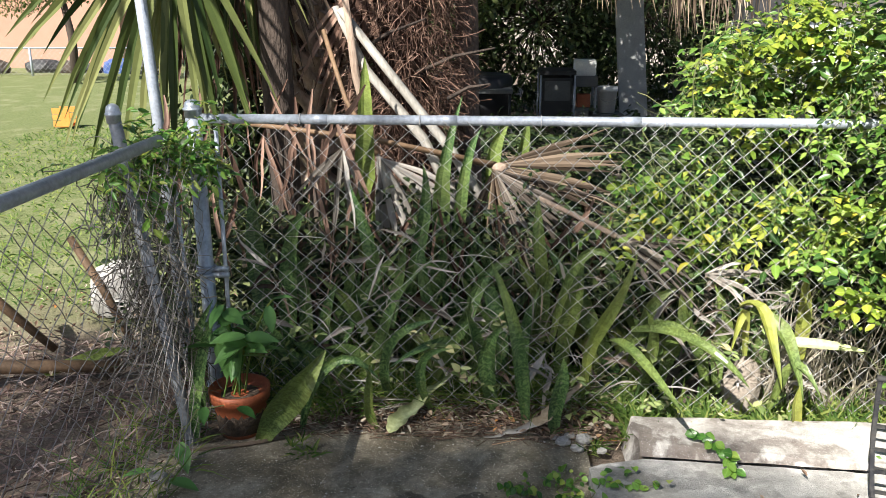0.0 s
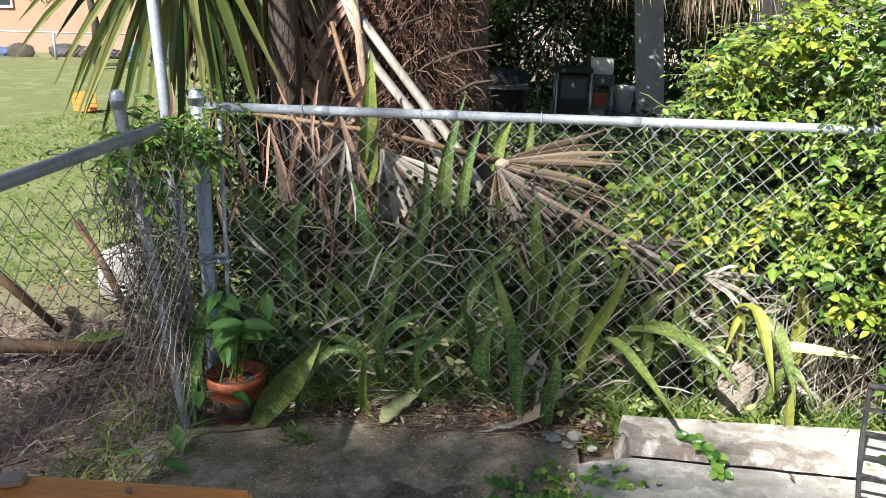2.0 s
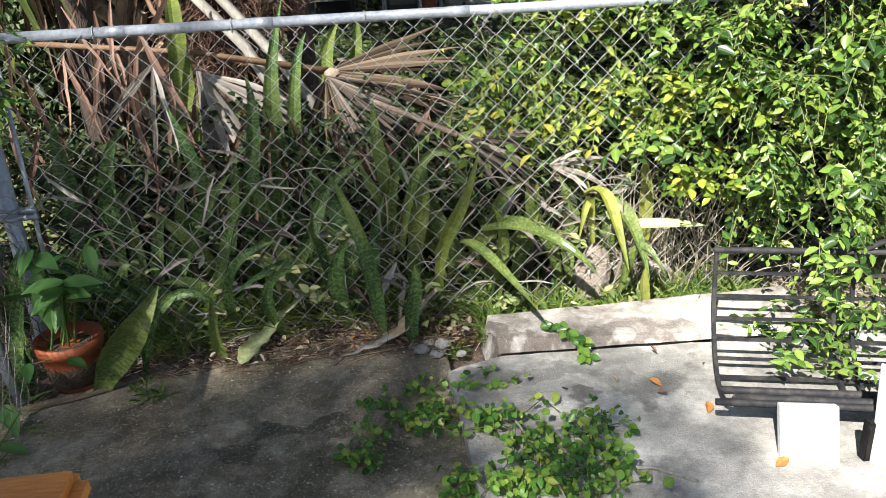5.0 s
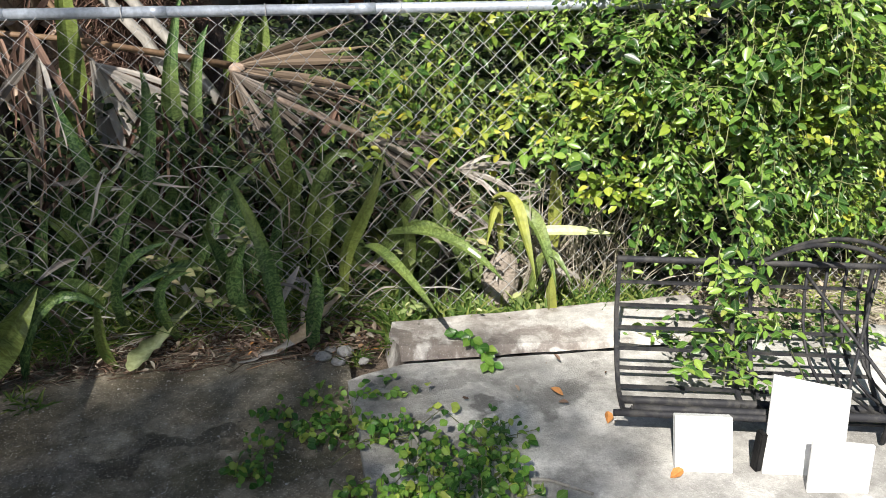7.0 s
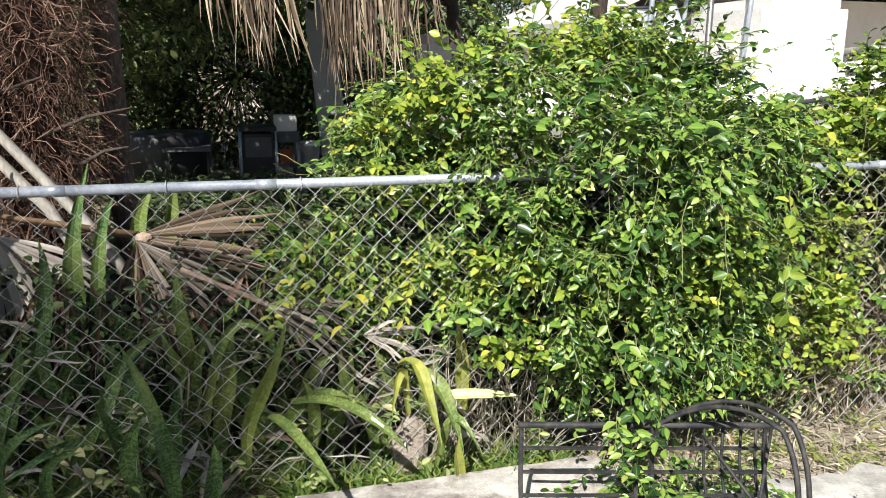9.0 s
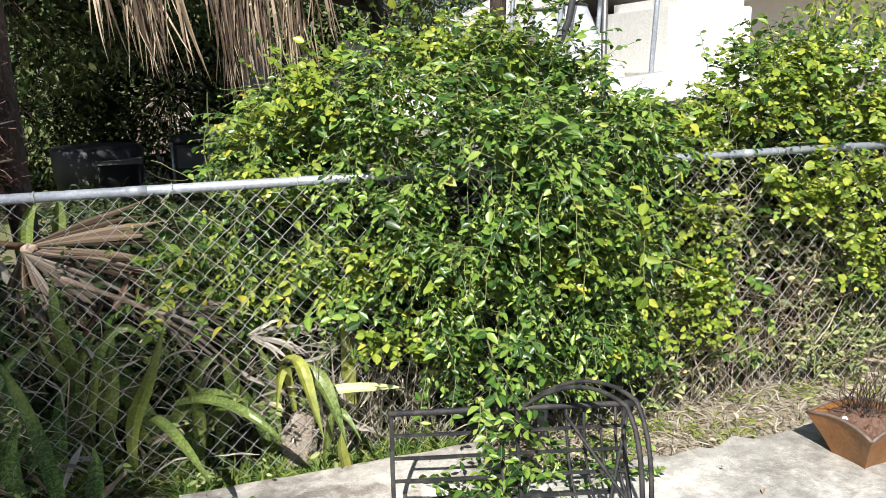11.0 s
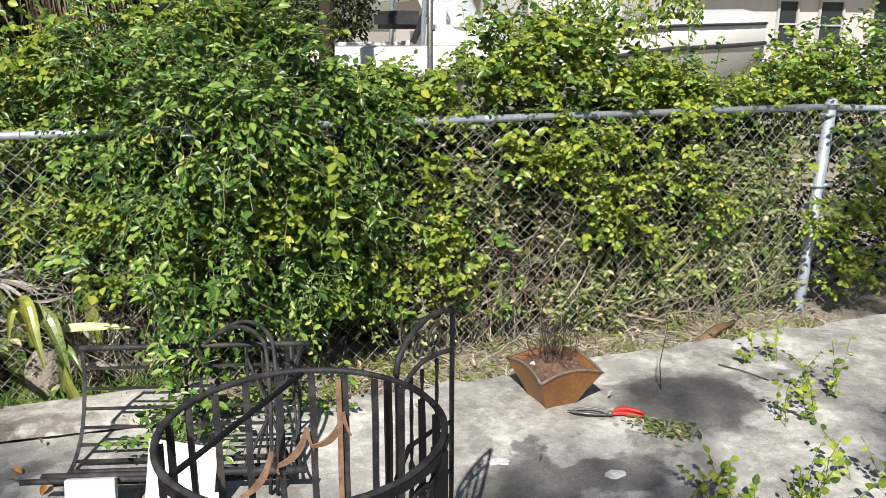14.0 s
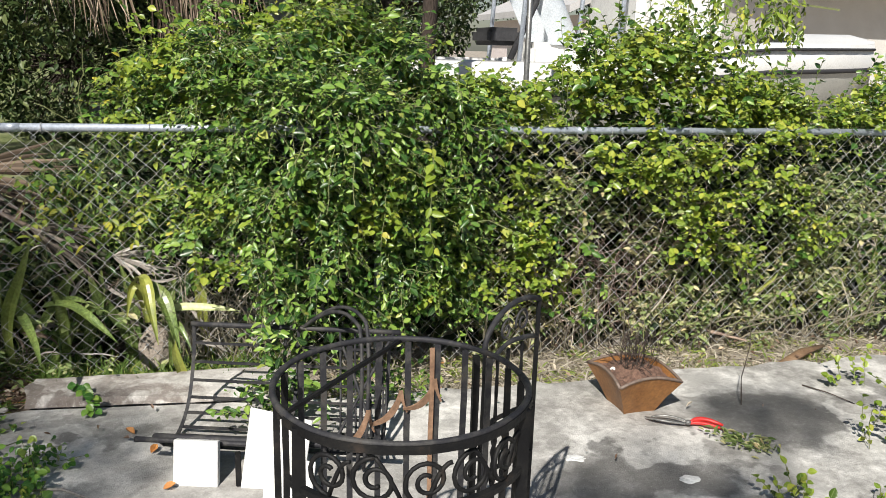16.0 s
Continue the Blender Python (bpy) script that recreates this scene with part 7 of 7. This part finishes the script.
# ---------------------------------------------------------------- left yard
lump("white_rock", (-1.86, 4.3, 0.12), (0.2, 0.14, 0.19), ROCK, seed=11)
tagged(bpy.data.objects["white_rock"], "large pale rock lying behind the side fence", "rock")
for a, b, r in (((-2.5, 3.3, 0.05), (-1.55, 3.5, 0.05), 0.03), ((-2.45, 3.6, 0.56), (-1.95, 3.7, 0.03), 0.022), ((-1.75, 3.6, 0.62), (-1.45, 3.5, 0.1), 0.018)):
    tube("log", [a, Vector(a).lerp(Vector(b), 0.5) + Vector((0, 0, 0.03)), b], [r, r * 1.1, r * 0.8], STALK, None, 8)
for ob in [o for o in bpy.data.objects if o.name.startswith("log") and not o.parent]:
    tagged(ob, "fallen brown branch behind the side fence", "log")
own = thing("orange_crate", "orange wooden crate on the lawn", "crate")
for i in range(3):
    for y in (-0.19, 0.19):
        bm = bmesh.new()
        box(bm, -0.22, 0.22, y - 0.01, y + 0.01, 0.02 + i * 0.16, 0.16 + i * 0.16, 0.004)
        part("side_board", bm, TABLE, own)
bm = bmesh.new()
box(bm, -0.2, 0.2, -0.18, 0.18, 0, 0.03)
part("bottom", bm, TABLE, own)
own.location, own.scale = (-5.75, 11.2, 0), (0.55, 0.55, 0.55)


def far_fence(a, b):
    # post and rail height set to fit the camera's view at this distance
    own = thing("far_fence", "grey chain-link fence across the far lawn, height fitted to the camera's view", "fence")
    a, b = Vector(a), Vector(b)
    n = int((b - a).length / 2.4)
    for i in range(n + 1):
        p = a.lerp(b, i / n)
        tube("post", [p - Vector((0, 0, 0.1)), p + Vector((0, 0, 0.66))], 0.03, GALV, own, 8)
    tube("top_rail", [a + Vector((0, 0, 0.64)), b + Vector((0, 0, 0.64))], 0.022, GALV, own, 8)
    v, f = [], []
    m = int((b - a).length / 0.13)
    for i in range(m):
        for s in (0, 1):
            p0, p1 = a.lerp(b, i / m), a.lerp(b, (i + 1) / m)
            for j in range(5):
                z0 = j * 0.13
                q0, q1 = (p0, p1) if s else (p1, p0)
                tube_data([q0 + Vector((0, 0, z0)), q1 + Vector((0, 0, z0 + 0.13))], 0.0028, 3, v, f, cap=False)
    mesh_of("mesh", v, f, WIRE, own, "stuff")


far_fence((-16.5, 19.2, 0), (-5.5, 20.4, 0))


def house(name, x0, x1, y0, y1, h, wall_mat, label, windows, rise=1.0, ridge_x=True, o=0.45, deep=0.45):
    own = thing(name, label, "house")
    bm = bmesh.new()
    box(bm, x0, x1, y0, y1, -0.05, h)
    part("wall", bm, wall_mat, own)
    bm = bmesh.new()
    if ridge_x:
        pr = [(y0 - deep, h), ((y0 + y1) / 2, h + rise), (y1 + deep, h)]
        ring = [[bm.verts.new((x, y, z + d)) for y, z in pr for d in (0.02, 0.2)] for x in (x0 - o, x1 + o)]
    else:
        pr = [(x0 - o, h), ((x0 + x1) / 2, h + rise), (x1 + o, h)]
        ring = [[bm.verts.new((x, y, z + d)) for x, z in pr for d in (0.02, 0.2)] for y in (y0 - o, y1 + o)]
    for q in ((0, 1, 3, 2), (2, 3, 5, 4)):
        for r_ in ring:
            bm.faces.new([r_[i] for i in q])
    for i, j in ((0, 1), (1, 3), (3, 5), (5, 4), (4, 2), (2, 0)):
        bm.faces.new((ring[0][i], ring[0][j], ring[1][j], ring[1][i]))
    bmesh.ops.recalc_face_normals(bm, faces=bm.faces)
    part("roof", bm, ROOF, own)
    for wx, wz, ww, wh in windows:
        bm = bmesh.new()
        for a in ((wx - ww / 2 - 0.06, wx - ww / 2, wz, wz + wh), (wx + ww / 2, wx + ww / 2 + 0.06, wz, wz + wh), (wx - ww / 2 - 0.06, wx + ww / 2 + 0.06, wz + wh, wz + wh + 0.07), (wx - ww / 2 - 0.06, wx + ww / 2 + 0.06, wz - 0.07, wz), (wx - ww / 2, wx + ww / 2, wz + wh / 2 - 0.02, wz + wh / 2 + 0.02)):
            box(bm, a[0], a[1], y0 - 0.06, y0 + 0.02, a[2], a[3])
        w = part("window", bm, ROOF, own, "white window frame")
        bm = bmesh.new()
        box(bm, wx - ww / 2, wx + ww / 2, y0 - 0.02, y0 + 0.01, wz, wz + wh)
        part("pane", bm, GLASS, w)


house("pink_house", -24, -9.9, 22.5, 30, 3.0, PINK, "peach stucco house beyond the lawn", [(-14.2, 1.2, 1.1, 1.2), (-18, 1.0, 1.2, 1.2)])
house("white_house", 9.4, 14.2, 18.5, 26, 2.45, BLUSH, "white house with a low gable roof behind the boats", [(10, 0.8, 1.0, 1.0)], 1.3, False)
house("pale_house", 12.7, 24, 15, 24, 3.0, CREAM, "pale stucco house with barred windows behind the boat", [(15.55, 1.25, 0.5, 1.0), (16.82, 1.2, 0.65, 1.05), (18.7, 1.2, 1.2, 1.3)], deep=0.9)
for k in range(9):
    lump("yard_clutter", (-14.5 + 0.75 * k + rnd(-0.2, 0.2), 20.9 + rnd(-0.3, 0.3), 0.06), (rnd(0.3, 0.6), 0.25, rnd(0.14, 0.3)), BLUE if k % 5 == 2 else (BARK if k % 2 else BLACK_BIN), seed=k + 30, cuts=2)
for ob in [o for o in bpy.data.objects if o.name.startswith("yard_clutter")]:
    tagged(ob, "dark tarped yard clutter by the far house", "clutter", "clutter by the house")

# ---------------------------------------------------------------- back yard in the shade
own = thing("bucket", "white plastic bucket standing on a block", "bucket")
lathe("pail", [(0.115, 0), (0.135, 0.29), (0.146, 0.29), (0.146, 0.32), (0.14, 0.35), (0.13, 0.35), (0.115, 0.1)], WHITE, own, (1.765, 11.5, 0.22), 20)
tube("handle", arc((1.765, 11.36, 0.52), (1, 0, 0), (0, 0, -1), 0.146, 0, 180, 12), 0.004, WIRE, own, 5)
bm = bmesh.new()
box(bm, 1.55, 1.98, 11.3, 11.7, -0.03, 0.218, 0.01)
tagged(put("concrete_block", bm, SHADED_PANEL), "dark concrete block under the bucket", "block")
own = thing("work_bench", "dark grey metal cabinet with a frame, in shade", "cabinet")
for n_, a, mt in (("top", (-0.24, 0.24, -0.3, 0.3, 0.74, 0.8), BLACK_BIN), ("body", (-0.2, 0.2, -0.26, 0.26, 0.06, 0.7), BLACK_BIN), ("door", (-0.17, 0.17, -0.275, -0.262, 0.4, 0.66), SHADED_PANEL)):
    bm = bmesh.new()
    box(bm, *a, 0.006)
    part(n_, bm, mt, own)
for x in (-0.225, 0.225):
    for y in (-0.28, 0.28):
        tube("leg", [(x, y, -0.03), (x, y, 0.74)], 0.014, GALV, own, 6)
own.location = (1.06, 11.5, 0)
own = thing("low_table", "low grey table in the shade", "table")
bm = bmesh.new()
box(bm, -0.28, 0.28, -0.3, 0.3, 0.5, 0.55, 0.006)
part("tabletop", bm, SHADED_PANEL, own)
for x in (-0.24, 0.24):
    for y in (-0.26, 0.26):
        tube("leg", [(x, y, -0.03), (x, y, 0.5)], 0.02, BLACK_BIN, own, 6)
own.location = (0.18, 11.4, 0)
own = thing("stool", "small grey stand carrying a white box", "stand")
bm = bmesh.new()
box(bm, -0.16, 0.16, -0.2, 0.2, 0.58, 0.72, 0.006)
part("seat", bm, SHADED_PANEL, own)
for x in (-0.14, 0.14):
    for y in (-0.16, 0.16):
        tube("leg", [(x, y, -0.03), (x, y, 0.58)], 0.018, GREY_PAINT, own, 6)
bm = bmesh.new()
box(bm, -0.15, 0.15, -0.18, 0.18, 0.26, 0.3, 0.004)
part("shelf", bm, SHADED_PANEL, own)
own.location = (1.445, 11.5, 0)
bm = bmesh.new()
box(bm, 1.3, 1.58, 11.36, 11.64, 0.722, 0.93, 0.01)
tagged(put("white_box", bm, WHITE), "white box standing on a small stand", "box")
bm = bmesh.new()
box(bm, -0.09, 0.09, -0.06, 0.06, 0, 0.18, 0.01, pose(1.43, 11.4, 0.302))
tagged(put("red_can", bm, TERRACOTTA), "small red can on the shelf of the stand", "can")
bm = bmesh.new()
box(bm, -0.19, 0.19, -0.02, 0.02, 0, 2.6, 0.004, pose(2.16, 11.5, 0, -6, -5, 0))
tagged(put("grey_board", bm, GREY_PAINT), "tall grey board leaning in the shade", "board")
own = thing("black_bin", "black plastic bin in deep shade", "bin")
lathe("drum", [(0.5, 0), (0.56, 0.3), (0.58, 0.66), (0.54, 0.7)], BLACK_BIN, own, (-0.1, 11.8, 0), 24)
own2 = thing("black_bin", "black plastic bin beside the leaning board", "bin")
lathe("drum", [(0.3, 0), (0.36, 0.4), (0.38, 0.7), (0.36, 0.72)], BLACK_BIN, own2, (3.05, 11.6, 0), 24)
bm = bmesh.new()
box(bm, -0.5, 0.5, -0.2, 0.2, 0, 0.2, 0.01, pose(0.1, 10.4, 0, 0, 0, 12))
tagged(put("concrete_block", bm, SHADED_PANEL), "grey block lying in the shade", "block")


def upsun(u, v, s=-7.0):
    """A place up the sun's way: u across it, v its height where s is nought."""
    return (0.497 * s + 0.868 * u, 0.868 * s - 0.497 * u, v - 0.963 * s)


def tree(name, label, base, top, r, crowns, count, size, mat=None, stems=True):
    """A trunk with limbs to each crown, and leaves gathered in loose clumps."""
    own = thing(name, label, "tree")
    base, top = Vector(base), Vector(top)
    tube("trunk", [base, base.lerp(top, 0.5) + Vector((0.06, 0.03, 0)), top], [r, r * 0.85, r * 0.6], BARK, own, 10)
    fol = Foliage()
    total = sum(c[1][0] * c[1][2] for c in crowns)
    for c, s in crowns:
        c = Vector(c)
        tube("limb", curve_pts(top - Vector((0, 0, 0.1)), top.lerp(c, 0.5) + Vector((0, 0, 0.15)), c, 6), [r * 0.45 * (1 - 0.12 * i) for i in range(7)], BARK, own, 6)
        for k in range(int(count * s[0] * s[2] / total)):
            d = rvec(1)
            while d.length > 1:
                d = rvec(1)
            d = d.normalized() * d.length ** 0.45
            p = c + Vector((d.x * s[0], d.y * s[1], d.z * s[2]))
            for q in range(5):
                fol.leaf(p + rvec(size * 1.3), rvec(1) + Vector((0, 0, -0.3)), Vector((rnd(-0.6, 0.6), rnd(-0.8, 0.3), 1)), size * rnd(0.6, 1.2), 0.55)
            if k % 5 == 0:
                fol.stem([c, p], 0.006)
    fol.build(own, mat or SHRUB, BARK)
    return own


# upper crowns are added out of view to block sun from the back yard
tree("shade_tree", "dark leafy tree, crowns added above the view to shade the back yard", (3.3, 9.6, -0.05), (3.2, 9.6, 2.4), 0.11,
     [((-0.6, 9.4, 2.4), (1.3, 1.2, 1.0)), ((0.9, 9.2, 3.1), (1.5, 1.6, 0.9)), ((2.2, 10.0, 3.3), (1.4, 1.6, 0.8)), ((0.6, 7.2, 3.4), (1.8, 1.6, 0.7)), ((2.4, 7.6, 3.5), (1.5, 1.6, 0.7)), ((0.2, 11.0, 3.0), (2.0, 1.4, 1.0)), ((-3.3, 8.6, 3.3), (1.3, 1.3, 0.8))], 6200, 0.11, BACK_LEAF)
tree("shade_tree", "dense dark shrub tree behind the bins", (-0.8, 13.6, -0.05), (-0.7, 13.6, 1.4), 0.09,
     [((-1.2, 13.4, 1.2), (1.5, 1.0, 1.3)), ((0.9, 13.6, 1.4), (1.4, 0.8, 1.4)), ((2.6, 14.0, 1.7), (1.4, 0.9, 1.7)), ((0.6, 14.2, 3.2), (2.6, 1.0, 1.4)), ((4.2, 14.4, 2.4), (1.4, 0.9, 1.6)), ((-3.0, 13.8, 2.2), (1.2, 0.9, 1.4))], 10500, 0.12, BACK_LEAF)
tree("street_tree", "dark tree trunk standing behind the vines", (2.78, 5.2, -0.05), (2.83, 5.2, 5.0), 0.06,
     [((2.4, 5.4, 5.5), (0.8, 0.7, 0.5)), ((3.5, 5.2, 5.6), (0.8, 0.7, 0.4)), ((3.0, 4.9, 6.0), (0.6, 0.5, 0.3))], 1100, 0.08)
tree("far_tree", "far green tree over the houses", (11.5, 28, 0), (11.5, 28, 3.0), 0.2,
     [((10.5, 28, 4.2), (2.5, 2, 1.6)), ((13, 28, 4.6), (2.5, 2, 1.5)), ((17, 29, 4.6), (3.5, 2, 1.8))], 1500, 0.2)
# bush added to make a dark area beyond the boat
tree("far_tree", "low dark bush added beyond the boat to darken the ground there", (9.6, 9.6, -0.05), (9.6, 9.6, 0.5), 0.05,
     [((9.2, 9.4, 0.6), (0.9, 0.6, 0.55)), ((10.4, 9.4, 0.6), (0.9, 0.6, 0.6)), ((8.0, 9.3, 0.5), (0.7, 0.5, 0.5)), ((11.6, 9.2, 0.7), (0.9, 0.6, 0.7))], 900, 0.09)
tree("far_tree", "green tree by the peach house", (-8.9, 17.8, 0), (-9.0, 17.8, 1.9), 0.1,
     [((-9.9, 17.6, 1.95), (0.8, 0.6, 0.5)), ((-8.9, 17.8, 2.4), (1.0, 0.8, 0.7))], 700, 0.08, FAN_GREEN)
# scrub added to fill this gap with dark, where shaded fronds belong
tree("corner_scrub", "dark scrub added behind the fence corner in place of shaded palm fronds", (-1.45, 5.2, -0.05), (-1.4, 5.2, 1.2), 0.05,
     [((-1.5, 5.2, 0.7), (0.34, 0.4, 0.6)), ((-1.15, 5.1, 1.3), (0.34, 0.4, 0.6)), ((-1.45, 5.3, 1.7), (0.32, 0.4, 0.55)), ((-1.0, 5.2, 0.6), (0.34, 0.4, 0.6)), ((-1.1, 5.2, 2.1), (0.36, 0.4, 0.5))], 1100, 0.09)
# unseen tree added up the sun's way to keep the return fence dark
tree("added_shade_tree", "unseen tall tree added beside the patio to shade the return fence", (2.7, -4.4, -0.05), (2.6, -4.2, 6.2), 0.14,
     [(upsun(3.6, 5.7, -2.0), (0.5, 0.4, 0.5)), (upsun(4.1, 6.1, -2.0), (0.5, 0.4, 0.6))], 420, 0.085)
# unseen trees added behind the camera only to throw shade on the patio

tree("added_shade_tree", "unseen tall tree added behind the patio to shade the corner", (-6.6, -6.2, -0.05), (-6.0, -5.8, 7.6), 0.2,
     [(upsun(*c), (0.62, 0.4, 0.62)) for c in ((-2.5, 2.0), (-1.58, 1.8), (-3.2, 2.5), (-1.6, 1.4), (-1.25, 1.8), (-1.2, 1.5), (-1.9, 0.9), (-1.15, 1.05), (-0.85, 2.2), (-2.1, 1.7), (-3.0, 2.0))], 1400, 0.085)
tree("added_shade_tree", "unseen loose crowned tall tree added behind the patio for shade", (-5.2, -7.2, -0.05), (-4.6, -6.9, 8.4), 0.16,
     [(upsun(*c), (0.6, 0.4, 0.55)) for c in ((-2.5, 3.0), (-1.65, 2.95), (-2.2, 3.3), (-1.35, 3.1), (-1.4, 3.55))], 430, 0.085)


tree("added_shade_tree", "unseen sparse tall tree added behind the patio to dapple the slab", (-3.0, -9.6, -0.05), (-2.6, -8.6, 7.4), 0.18,
     [(upsun(2.15, 3.8), (0.3, 0.3, 0.16)), (upsun(1.7, 2.85), (0.5, 0.3, 0.26)), (upsun(-0.3, 2.5), (0.3, 0.3, 0.2)), (upsun(3.2, 3.55), (0.45, 0.3, 0.25)), (upsun(-0.12, 1.88), (0.38, 0.3, 0.28)), (upsun(-1.42, 2.05), (0.34, 0.3, 0.26))], 470, 0.07)

# ---------------------------------------------------------------- boat on its trailer


def make_boat():
    own = thing("boat", "white open motor boat with a dark rub rail, on a trailer", "boat")
    st = []
    n = 16
    for i in range(n + 1):
        t = i / n
        x = 2.3 + 5.82 * t
        half = 1.0 * (1 - max(0, (t - 0.45) / 0.55) ** 2.4) + 0.015
        top = 1.47 + 0.23 * min(1, max(0, (x - 4.2) / 2.0)) + 0.04 * max(0, (x - 6.2) / 2)
        keel = 0.5 + 0.75 * max(0, (t - 0.6) / 0.4) ** 2.2
        st.append((x, half, top, keel))
    cy = 7.05

    def shell(rows, mat, name, close=True, smooth=True, label=""):
        bm = bmesh.new()
        vs = [[bm.verts.new(p) for p in r_] for r_ in rows]
        for a, b in zip(vs, vs[1:]):
            for k in range(len(a) - 1):
                bm.faces.new((a[k], a[k + 1], b[k + 1], b[k]))
        if close:
            bm.faces.new(vs[0])
        bmesh.ops.recalc_face_normals(bm, faces=bm.faces)
        return part(name, bm, mat, own, label, smooth)

    shell([[(x, cy - h * 0.96, top - 0.26), (x, cy - h * 0.84, keel + 0.25), (x, cy, keel), (x, cy + h * 0.84, keel + 0.25), (x, cy + h * 0.96, top - 0.26)] for x, h, top, keel in st], HULL, "hull", label="dull grey lower hull")
    shell([[(x, cy + s_ * h * 0.96, top - 0.25), (x, cy + s_ * h, top), (x, cy + s_ * max(0, h - 0.14), top + 0.02), (x, cy + s_ * max(0, h - 0.16), top - 0.12)] for s_ in (-1,) for x, h, top, keel in st], GEL, "topside", False)
    shell([[(x, cy + s_ * h * 0.96, top - 0.25), (x, cy + s_ * h, top), (x, cy + s_ * max(0, h - 0.14), top + 0.02), (x, cy + s_ * max(0, h - 0.16), top - 0.12)] for s_ in (1,) for x, h, top, keel in st], GEL, "topside", False)
    shell([[(x, cy - h * 0.9, top - 0.14), (x, cy + h * 0.9, top - 0.14)] for x, h, top, keel in st], GEL, "deck", False)
    for s_ in (-1, 1):
        tube("sheer_line", [(x, cy + s_ * (h + 0.006), top - 0.045) for x, h, top, keel in st[9:]], 0.014, RUBBER, own, 6)
        tube("rub_rail", [(x, cy + s_ * (h * 0.965 + 0.005), top - 0.255) for x, h, top, keel in st], 0.022, RUBBER, own, 6)
    shell([[(x, cy + s_ * max(0.01, h - 0.02), top + 0.11 * (1 - s_ * s_) * min(1, (8.3 - x) / 0.5)) for s_ in (-1, -0.6, -0.2, 0.2, 0.6, 1)] for x, h, top, keel in st[12:]], GEL, "foredeck", False)
    bm = bmesh.new()
    box(bm, 4.1, 4.75, cy - 0.38, cy + 0.38, 1.2, 1.66, 0.06)
    c = part("console", bm, GEL, own, "white console")
    rows = [[(4.42 + 0.3 * math.cos(a) - lean * 0.5, cy + 0.36 * math.sin(a), 1.64 + lean) for lean in (0.0, 0.25, 0.5)] for a in [radians(q) for q in range(-110, 111, 20)]]
    ws = shell(rows, PLEXI, "windshield", False, True, "clouded clear windshield")
    tube("windshield_frame", [r_[2] for r_ in rows], 0.013, RUBBER, c, 6)
    tube("windshield_stay", [(3.9, cy - 0.42, 1.5), (4.12, cy - 0.42, 2.0), (4.2, cy - 0.42, 2.4)], 0.03, RUBBER, own, 6)
    bm = bmesh.new()
    box(bm, 3.72, 4.05, cy - 0.3, cy + 0.3, 1.62, 1.78, 0.04)
    part("helm_seat", bm, RUBBER, own, "black helm seat")
    for x in (3.95, 4.9):
        for y in (cy - 0.5, cy + 0.5):
            tube("top_post", [(x, y, 1.3), (x + 0.1, y, 2.9)], 0.022, GALV, own, 8)
    bm = bmesh.new()
    box(bm, 5.05, 5.95, cy - 0.62, cy + 0.62, 1.45, 2.2, 0.09)
    part("cabin", bm, GEL, own, "white boat cabin")
    bm = bmesh.new()
    box(bm, 2.1, 2.45, cy - 0.2, cy + 0.2, 1.2, 1.85, 0.08)
    part("outboard_motor", bm, RUBBER, own)
    return own


make_boat()
own = thing("boat_trailer", "galvanised boat trailer under the hull", "trailer")
for y in (6.65, 7.45):
    tube("beam", [(2.6, y, 0.42), (6.0, y, 0.42), (8.4, 7.05, 0.42)], 0.04, GALV, own, 6)
    lathe("wheel", [(0.05, -0.09), (0.29, -0.09), (0.32, -0.05), (0.32, 0.05), (0.29, 0.09), (0.05, 0.09)], RUBBER, own, (4.2, 6.15 if y < 7 else 7.95, 0.3), 20, m=Matrix.Rotation(radians(90), 3, "X"))
for x in (3.0, 4.2, 5.6):
    tube("bunk", [(x, 6.5, 0.45), (x, 7.05, 0.5), (x, 7.6, 0.45)], 0.035, GALV, own, 6)
tube("tongue", [(8.4, 7.05, 0.42), (9.2, 7.05, 0.4), (9.2, 7.05, 0.0)], 0.035, GALV, own, 6)
own = thing("slatted_chair", "pale weathered slatted chair behind the return fence", "chair")
for k in range(4):
    bm = bmesh.new()
    box(bm, 5.96 + 0.1 * k, 6.045 + 0.1 * k, 3.59, 3.61, 0.6, 1.05, 0.004)
    part("back_slat", bm, CREAM, own)
    bm = bmesh.new()
    box(bm, 5.96 + 0.1 * k, 6.045 + 0.1 * k, 3.62, 4.05, 0.4, 0.42, 0.004)
    part("seat_slat", bm, CREAM, own)
for x in (5.98, 6.31):
    for y, h in ((3.615, 0.95), (4.03, 0.4)):
        tube("leg", [(x, y, -0.03), (x, y, h)], 0.014, BLACK_BIN, own, 6)
tube("mast_pole", [(3.51, 5.0, 0.0), (3.51, 5.0, 2.6)], 0.02, STEEL, None, 8)
tagged(bpy.data.objects["mast_pole"], "thin dark pole behind the vines", "pole")
